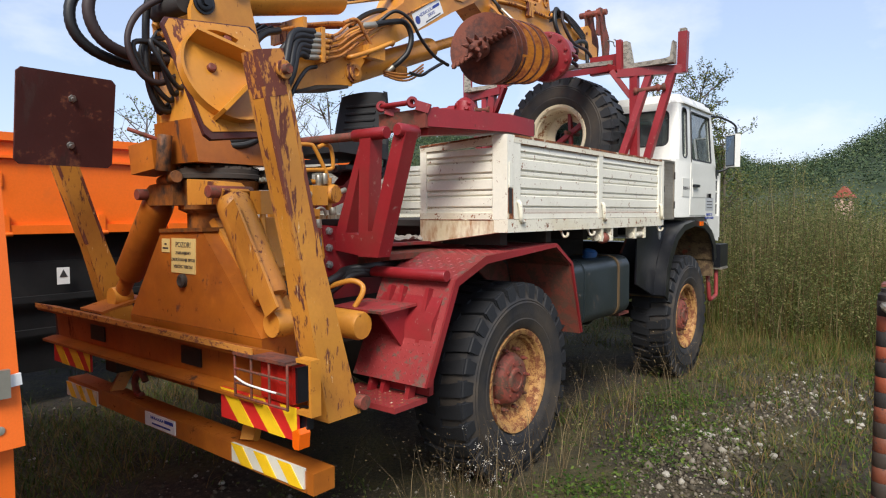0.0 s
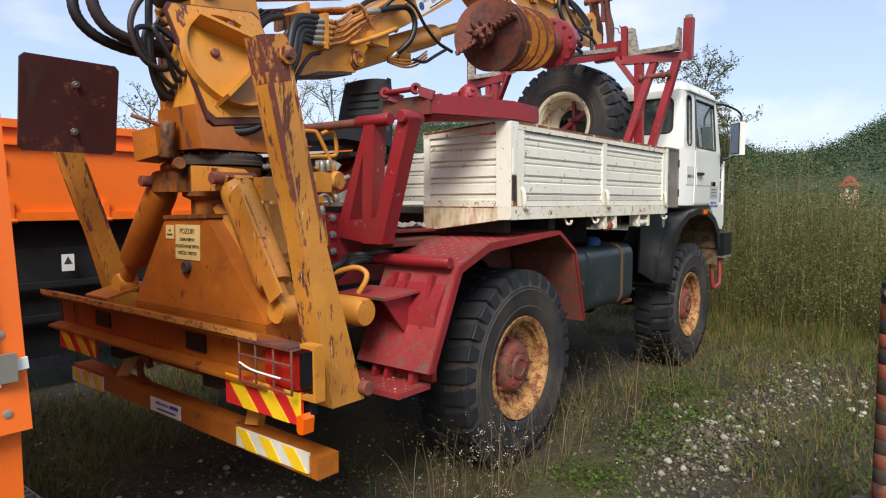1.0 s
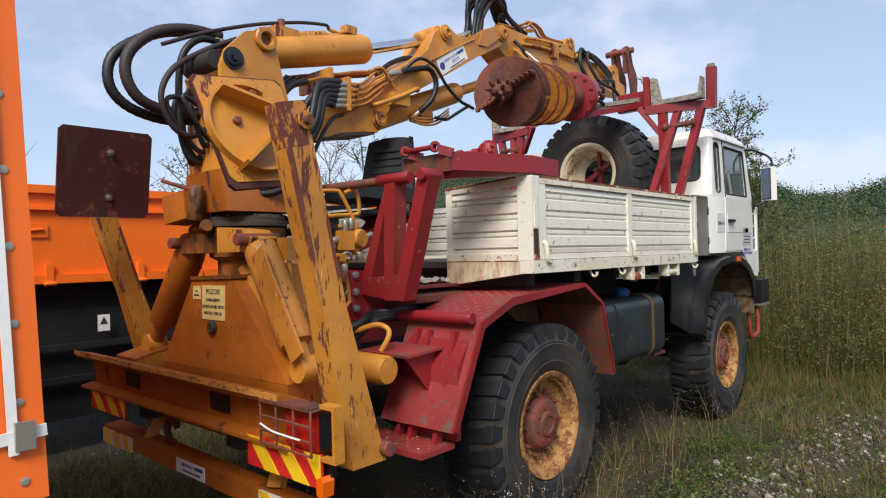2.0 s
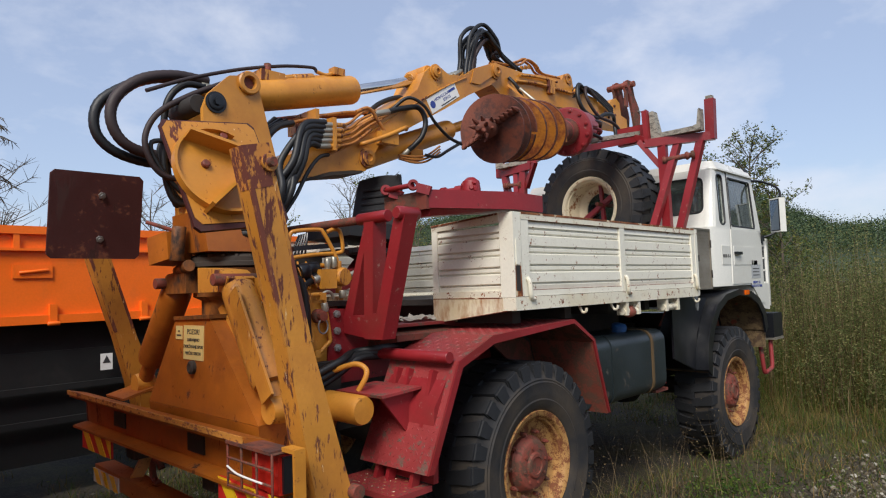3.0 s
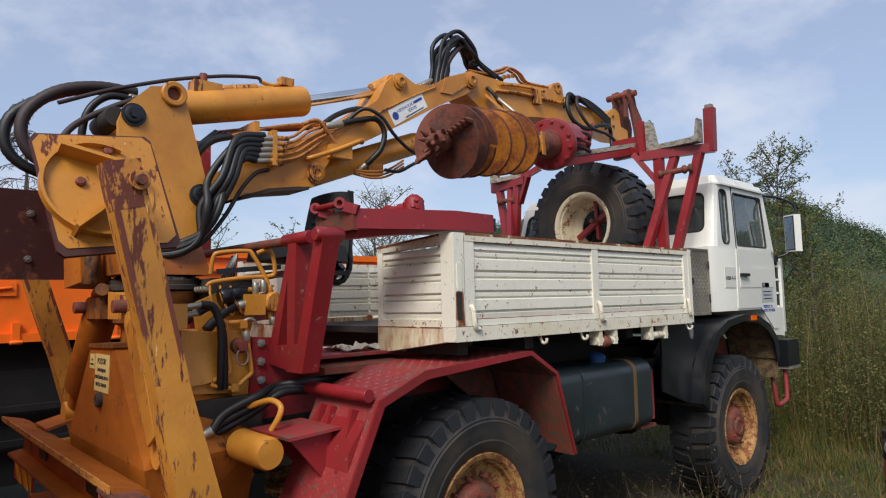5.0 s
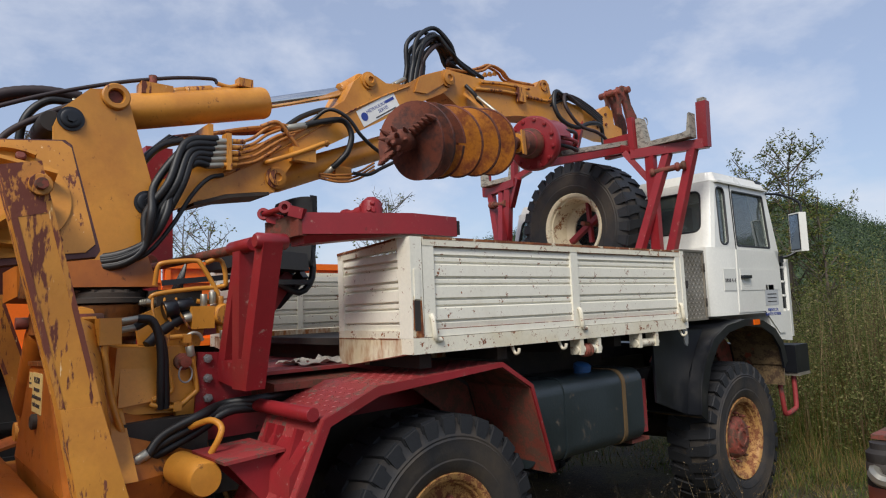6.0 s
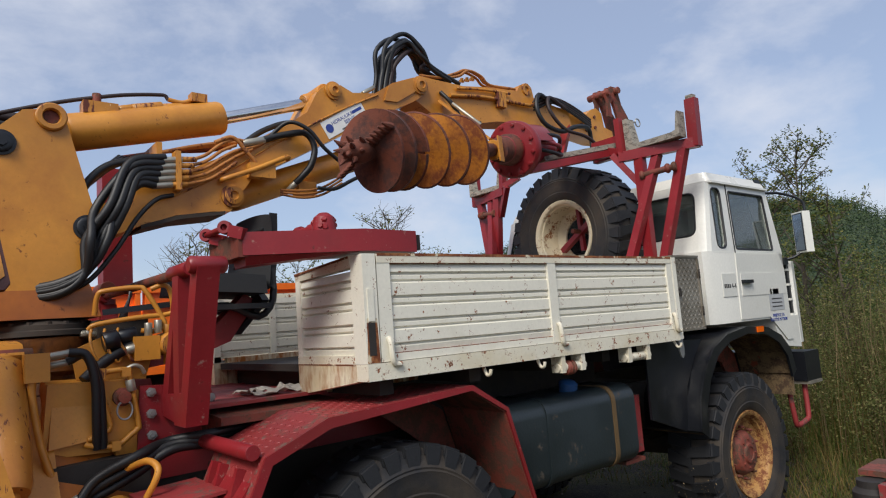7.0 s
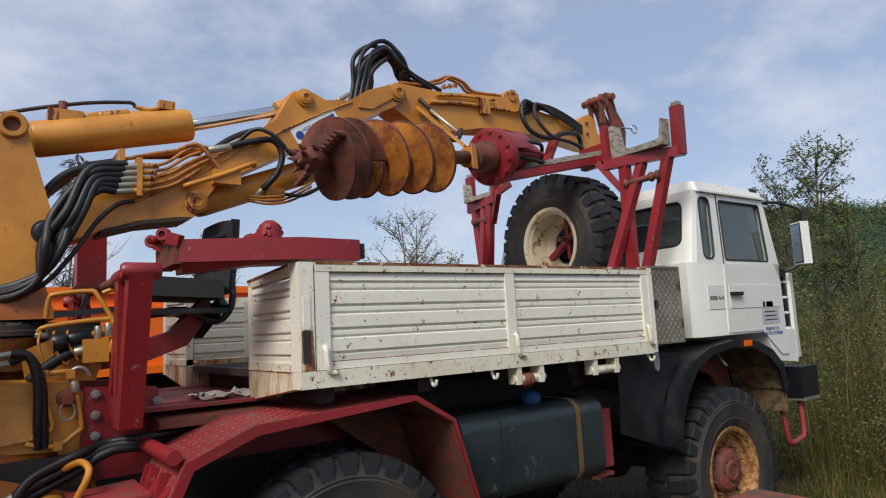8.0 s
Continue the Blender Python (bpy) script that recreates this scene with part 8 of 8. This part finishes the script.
# taller dry stalks with seed heads round the wheels
n = 470
x = np.concatenate([RNG.normal(1.16, 0.10, 90), RNG.normal(1.25, 0.15, 120), RNG.uniform(-1.6, 1.2, 150), RNG.uniform(1.0, 4.5, 110)])
y = np.concatenate([RNG.normal(-0.62, 0.14, 90), RNG.uniform(0.5, 2.4, 120), RNG.uniform(-0.7, 2.5, 150), RNG.uniform(3.8, 6.0, 110)])
h = RNG.uniform(0.2, 0.6, n)
h[:90] = RNG.uniform(0.2, 0.48, 90)
x = np.where((x < 1.16) & (np.abs(y) < 0.58) | (x < 1.16) & (np.abs(y - 2.9) < 0.58), 1.2 + RNG.uniform(0, 0.1, n), x)
v, f = blades(x, y, heights(x, y) - 0.01, h, np.full(n, 0.0016), h * RNG.uniform(0.2, 1.1, n))
tagged(new("dry_stalks", sheet_mesh("dry_stalks", v, f, M_DRY)), "dry brown weed stalks standing round the wheels", "weeds", kind="stuff")
tips = v.reshape(-1, 5, 3)
pts = np.concatenate([tips[:, 4] * t + tips[:, 2] * (1 - t) for t in (1.0, 0.9, 0.75, 0.55, 0.35, 0.1)]) + RNG.normal(0, 0.016, (n * 6, 3))
v, f = leaves(pts, RNG.uniform(0.006, 0.016, len(pts)))
tagged(new("seed_heads", sheet_mesh("seed_heads", v, f, M_DRY)), "small pale seed heads on dry stalks", "weeds", kind="stuff")

# white fluffy seed heads among the stalks beside the rear wheel
n = 46
x, y = RNG.normal(1.20, 0.07, n), RNG.normal(-0.62, 0.10, n)
h = RNG.uniform(0.05, 0.50, n)
v, f = blades(x, y, heights(x, y) - 0.01, h, np.full(n, 0.0013), h * RNG.uniform(0.1, 0.5, n))
tagged(new("fluff_stalks", sheet_mesh("fluff_stalks", v, f, M_DRY)), "thin dry stalks beside the rear wheel", "weeds", kind="stuff")
tips = v.reshape(-1, 5, 3)[:, 4]
v, f = leaves(np.repeat(tips, 9, 0) + RNG.normal(0, 0.007, (n * 9, 3)), RNG.uniform(0.004, 0.010, n * 9))
M_FLUFF = foliage("white_seed_fluff", [(0.0, srgb(196, 190, 176)), (1.0, srgb(232, 228, 218))])
tagged(new("seed_fluff", sheet_mesh("seed_fluff", v, f, M_FLUFF)), "white fluffy seed heads on thin stalks", "weeds", kind="stuff")

# tufts of long grass beside the path and along the thicket
n = 22000
cx, cy = RNG.uniform(0.6, 6.5, 420), RNG.uniform(3.6, 7.0, 420)
k = RNG.integers(0, 420, n)
x, y = cx[k] + RNG.normal(0, 0.10, n), cy[k] + RNG.normal(0, 0.10, n)
keep = ~((x < 1.2) & (y < 3.6))
x, y = x[keep], y[keep]
h = RNG.uniform(0.08, 0.42, len(x)) * np.clip((y - 3.0) / 2.6, 0.3, 1.25)
v, f = blades(x, y, heights(x, y) - 0.01, h, np.full(len(x), 0.0022), h * RNG.uniform(0.2, 0.9, len(x)))
tagged(new("long_grass", sheet_mesh("long_grass", v, f, M_GRASS)), "tufts of long green and straw grass", "grass", kind="stuff")


def thicket(name, xr, yr, count, hr, leaf, label, per=34, mat=M_WEED):
    """Upright weed stems, each with leaves up its height."""
    x, y = RNG.uniform(*xr, count), RNG.uniform(*yr, count)
    z = heights(x, y)
    lump = np.array([noise.noise((a * 0.5, b * 0.5, 5.0)) for a, b in zip(x, y)])
    h = RNG.uniform(*hr, count) * (1 + 0.5 * lump) * np.clip(0.30 + (y - yr[0]) / 2.2, 0.3, 1.0)
    lean = h * RNG.uniform(0.0, 0.25, count)
    sv, sf = blades(x, y, z - 0.02, h, np.full(count, 0.006), lean)
    tagged(new(name + "_stems", sheet_mesh(name + "_stems", sv, sf, M_DRY)), "upright brown weed stems in a thicket", "weeds", kind="stuff")
    t = RNG.beta(1.6, 1.0, (count, per))
    q = sv.reshape(-1, 5, 3)
    base, mid, tip = (q[:, 0] + q[:, 1]) / 2, (q[:, 2] + q[:, 3]) / 2, q[:, 4]
    tt = t[..., None]
    c = np.where(tt < 0.55, base[:, None] + (mid - base)[:, None] * tt / 0.55, mid[:, None] + (tip - mid)[:, None] * (tt - 0.55) / 0.45)
    c = c + RNG.normal(0, 0.06, c.shape) * np.array([1, 1, 0.4])
    c = c.reshape(-1, 3)
    v, f = leaves(c, RNG.uniform(*leaf, len(c)), 0.1)
    tagged(new(name, sheet_mesh(name, v, f, mat)), label, "weeds", kind="stuff")


thicket("front_thicket", (-1.0, 9.0), (4.9, 9.5), 4200, (0.75, 1.82), (0.015, 0.040), "dense tall green weed thicket in front of the truck", 85)
thicket("far_thicket", (-9.0, 22.0), (9.5, 22.0), 3800, (0.95, 1.9), (0.04, 0.085), "tall weeds and shrubs across the field", 60)
thicket("side_thicket", (-12.0, -5.2), (2.5, 10.0), 900, (1.2, 2.3), (0.05, 0.12), "tall weeds beyond the parked lorry", 26)

# tall thin grass standing in the thicket's edge
n = 20000
x, y = RNG.uniform(0.2, 9.0, n), 4.9 + RNG.gamma(2.0, 0.8, n)
h = RNG.uniform(0.35, 1.3, n) * np.clip(0.35 + (y - 4.9) / 2.0, 0.35, 1.2)
v, f = blades(x, y, heights(x, y) - 0.01, h, np.full(n, 0.0022), h * RNG.uniform(0.05, 0.5, n))
tagged(new("tall_grass", sheet_mesh("tall_grass", v, f, M_GRASS)), "tall thin green and straw grass along the thicket", "grass", kind="stuff")

# pebbles on the bare gravel
n = 10200
x = np.concatenate([RNG.normal(1.80, 0.20, 2600), RNG.normal(1.98, 0.16, 1700), RNG.uniform(-3.0, 4.5, 2700), RNG.uniform(-2.4, 1.8, 3200)])
y = np.concatenate([RNG.normal(0.95, 0.55, 2600), RNG.normal(2.7, 0.5, 1700), RNG.uniform(-2.6, 5.0, 2700), RNG.uniform(-2.4, -0.5, 3200)])
r = RNG.gamma(1.5, 0.0034, n) + 0.0025
r[:4300] = RNG.gamma(1.4, 0.0046, 4300) + 0.003
z = heights(x, y) + r * 0.2
oct_v = np.array([(1, 0, 0), (0.3, 0.95, 0), (-0.9, 0.35, 0), (-0.35, -0.95, 0), (0.1, 0.1, 0.75), (0, 0, -0.6)])
oct_f = np.array([(0, 1, 4), (1, 2, 4), (2, 3, 4), (3, 0, 4), (1, 0, 5), (2, 1, 5), (3, 2, 5), (0, 3, 5)])
spin = RNG.uniform(0, 6.28, n)
ov = oct_v[None] * (1 + RNG.uniform(-0.3, 0.3, (n, 6, 3)))
ca, sa = np.cos(spin)[:, None], np.sin(spin)[:, None]
ov = np.stack([ov[..., 0] * ca - ov[..., 1] * sa, ov[..., 0] * sa + ov[..., 1] * ca, ov[..., 2]], -1) * r[:, None, None] + np.stack([x, y, z], 1)[:, None]
M_STONE = foliage("limestone_pebbles", [(0.0, srgb(70, 64, 52)), (1.0, srgb(156, 150, 136)), (0.5, srgb(84, 76, 62)), (0.85, srgb(112, 104, 90))], 0.9, trans=0)
pm = sheet_mesh("pebbles", ov.reshape(-1, 3), (oct_f[None] + np.arange(n)[:, None, None] * 6).reshape(-1, 3), M_STONE)
tagged(new("pebbles", pm), "pale limestone pebbles scattered over the yard", "gravel", kind="stuff")
stone_bm = bmesh.new()
bmesh.ops.create_icosphere(stone_bm, subdivisions=2, radius=1)
for vv in stone_bm.verts:
    vv.co *= 1 + 0.35 * noise.noise(vv.co * 1.6)
    vv.co.z *= 0.6
stone_me = mesh_of("stone", stone_bm, 30)
stone_me.materials.append(surface("pale_limestone", srgb(168, 162, 148), 0.9, shift=0.25, shift_scale=20, bump=0.5))
for k in range(64):
    if k % 4 == 3:
        px, py, rr = random.uniform(-2.0, 1.2), random.uniform(-2.2, -1.0), random.uniform(0.010, 0.022)
    elif k % 2:
        px, py, rr = random.gauss(1.84, 0.22), random.gauss(1.35, 0.42), random.uniform(0.012, 0.034)
    else:
        px, py, rr = random.gauss(2.28, 0.22), random.gauss(2.50, 0.5), random.uniform(0.012, 0.030)
    o = new("stone", stone_me)
    o.matrix_basis = Matrix.Translation((px, py, lift(px, py) + rr * 0.3)) @ Matrix.Rotation(random.uniform(0, 6), 4, "Z") @ Matrix.Diagonal((rr, rr * 0.8, rr, 1))
    tagged(o, "pale limestone lying loose on the ground", "stone", "loose stones")


def tree(name, at, height, spread, leafy, label, leaf=0.045, twigs=5, drooping=False, seed=1):
    """A tapered trunk, limbs and twigs, and a crown of single leaves."""
    rng = random.Random(seed)
    t = thing(name, at, label, "tree")
    base = Vector(at)
    bm = bmesh.new()
    trunk = [base + Vector((0.04 * height * math.sin(k * 0.9 + seed) * 0.4, 0.03 * height * math.cos(k * 1.3 + seed) * 0.4, height * k / 7)) for k in range(8)]
    add_tube(bm, trunk, [height * 0.014 * (1 - 0.85 * k / 7) for k in range(8)], 7)
    spots = []
    for k in range(34 if not drooping else 60):
        f = rng.uniform(0.18, 0.98)
        o = trunk[0] + (trunk[-1] - trunk[0]) * f
        a = rng.uniform(0, 6.28)
        length = spread * (1.15 - f) * rng.uniform(0.6, 1.15) + 0.12 * height * (not drooping)
        rise = -0.15 if drooping else rng.uniform(0.5, 1.2)
        d = Vector((math.cos(a), math.sin(a), rise)).normalized()
        limb = [o, o + d * length * 0.5 + Vector((0, 0, 0.02)), o + d * length + Vector((0, 0, -0.10 * length if drooping else 0.08 * length))]
        add_tube(bm, limb, [height * 0.0045 * (1.2 - f), height * 0.003, height * 0.001], 4)
        for j in range(twigs):
            g = rng.uniform(0.25, 1.0)
            p = limb[0] + (limb[2] - limb[0]) * g
            td = Vector((rng.uniform(-1, 1), rng.uniform(-1, 1), rng.uniform(-1.2, -0.2) if drooping else rng.uniform(-0.1, 1))).normalized() * length * rng.uniform(0.25, 0.5)
            add_tube(bm, [p, p + td], [height * 0.0016, height * 0.0006], 3)
            spots += [p + td * rng.uniform(0.2, 1.05) for _ in range(leafy)]
    part("trunk", bm, M_BARK, t)
    if spots:
        c = np.array([tuple(s) for s in spots]) + RNG.normal(0, 0.035 * height * 0.25, (len(spots), 3))
        v, f = leaves(c, RNG.uniform(leaf * 0.6, leaf * 1.3, len(c)))
        ob = new("crown", sheet_mesh("crown", v, f, M_LEAF))
        ob.parent = t
        ob.matrix_parent_inverse = Matrix.Translation(-base)
    return t


tree("young_tree", (-0.45, 8.0, 0), 3.5, 0.6, 24, "young leafy alder beyond the truck's cab", seed=2)
tree("young_tree", (-1.15, 8.5, 0), 3.45, 0.6, 24, "young leafy alder beyond the truck's cab", seed=3)
tree("young_tree", (0.05, 7.7, 0), 2.8, 0.55, 22, "small leafy alder in the thicket", seed=4)
tree("larch", (-18, 1.2, 0), 7.6, 1.9, 0, "bare larch with drooping twigs", twigs=10, drooping=True, seed=6)
tree("larch", (-22, -1.4, 0), 8.6, 2.1, 0, "bare larch with drooping twigs", twigs=10, drooping=True, seed=7)
tree("bare_tree", (-14, 4.0, 0), 4.3, 1.2, 0, "small leafless tree beyond the yard", twigs=9, seed=8)
tree("bare_tree", (-14, 10.5, 0), 5.0, 1.5, 1, "small nearly leafless tree beyond the yard", twigs=9, seed=9)
tree("bare_tree", (-14, 0.6, 0), 4.6, 1.2, 0, "small leafless tree beyond the yard", twigs=9, seed=10)
tree("shrub", (-5.6, 4.6, 0), 3.3, 0.8, 5, "leafy shrub behind the truck", leaf=0.05, seed=11)
tree("shrub", (-5.4, 5.4, 0), 2.7, 0.7, 6, "leafy shrub behind the truck", leaf=0.05, seed=12)
tree("shrub", (-9.0, 4.6, 0), 3.0, 0.9, 6, "leafy shrub behind the parked lorry", leaf=0.06, seed=13)
tree("shrub", (-6.5, 1.8, 0), 2.9, 0.8, 4, "leafy shrub behind the parked lorry", leaf=0.05, seed=14)
# thin seeding weeds that rise above the bed
n = 60
x, y = RNG.uniform(-3.6, -1.9, n), RNG.uniform(2.3, 3.6, n)
h = RNG.uniform(1.9, 2.5, n)
v, f = blades(x, y, heights(x, y), h, np.full(n, 0.004), h * RNG.uniform(0.02, 0.15, n))
tall = sheet_mesh("tall_weeds", v, f, M_DRY)
tagged(new("tall_weeds", tall), "thin seeding weeds taller than the truck's bed", "weeds", kind="stuff")
q = v.reshape(-1, 5, 3)
for_b = []
for k in range(26):
    t = RNG.uniform(0.5, 1.0, n)[:, None]
    for_b.append(q[:, 2] + (q[:, 4] - q[:, 2]) * t + RNG.normal(0, 0.05, (n, 3)))
c = np.concatenate(for_b)
v, f = leaves(c, RNG.uniform(0.012, 0.035, len(c)))
tagged(new("tall_weed_heads", sheet_mesh("tall_weed_heads", v, f, M_WEED)), "small leaves and seed heads of thin weeds", "weeds", kind="stuff")

# ---- distance: wooded hill and a house ----
hv, hf = [], []
cols, rows_n = 116, 26
for j in range(rows_n):
    for i in range(cols):
        hx, hy = -260 + 440 * i / (cols - 1), 170 + 190 * j / (rows_n - 1)
        ridge = 17 + 24 / (1 + math.exp(-(hx + 22) / 9)) + 31 / (1 + math.exp((hx + 92) / 12))
        hz = ridge * math.sin(min(1.0, j / (rows_n - 7)) * math.pi / 2) * (1 + 0.12 * noise.noise((hx * 0.02, hy * 0.02, 0)))
        hv.append((hx, hy, max(-0.5, hz - 1)))
for j in range(rows_n - 1):
    for i in range(cols - 1):
        a = j * cols + i
        hf.append((a, a + 1, a + cols + 1, a + cols))
hm = bpy.data.meshes.new("hill")
hm.from_pydata(hv, [], hf)
hm.materials.append(surface("hill_meadow", srgb(48, 62, 38), 0.95, shift=0.25, shift_scale=0.03, grain=0.6, bump=0))
hm.shade_smooth()
tagged(new("hill", hm), "green hill with woods behind the field", "hill", kind="structure")
cl_v, cl_c = [], []
hv_np = np.array(hv)
pick = RNG.integers(0, len(hv), 13000)
c0 = hv_np[pick] + np.stack([RNG.uniform(-2.5, 2.5, 13000), RNG.uniform(-4, 4, 13000), RNG.uniform(0.5, 3.0, 13000)], 1)
wood = np.array([noise.noise((p[0] * 0.03, p[2] * 0.09, 2.0)) for p in c0]) + (c0[:, 2] > 9) * 0.5
c0 = c0[wood > -0.08]
size = RNG.uniform(1.0, 2.2, len(c0))
cc = np.repeat(c0, 24, 0) + RNG.normal(0, 1, (len(c0) * 24, 3)) * np.repeat(size, 24)[:, None] * np.array([0.8, 0.8, 0.9])
v, f = leaves(cc, RNG.uniform(0.5, 1.1, len(cc)))
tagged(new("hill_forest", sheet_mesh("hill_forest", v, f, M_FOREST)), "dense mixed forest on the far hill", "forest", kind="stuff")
house = thing("house", (-15.3, 150, 2.4), "pink-walled house with a red tiled roof on the hillside", "house")
M_HWALL = plain("pink_render", srgb(214, 176, 158), 0.9)
M_HROOF = surface("red_tiles", srgb(150, 76, 60), 0.8, shift=0.2)
box_part("wall", (-16.3, 150, -0.6), (-13.5, 155, 4.6), M_HWALL, house, bevel=0)
bm = bmesh.new()
add_prism(bm, [(-16.8, 4.4), (-14.9, 6.7), (-13.0, 4.4)], "y", 149.6, 155.4)
part("roof", bm, M_HROOF, house, smooth=0)
for wx in (-15.7, -14.2):
    box_part("window", (wx - 0.3, 149.9, 3.2), (wx + 0.3, 149.99, 4.3), M_GLASS, house, bevel=0)
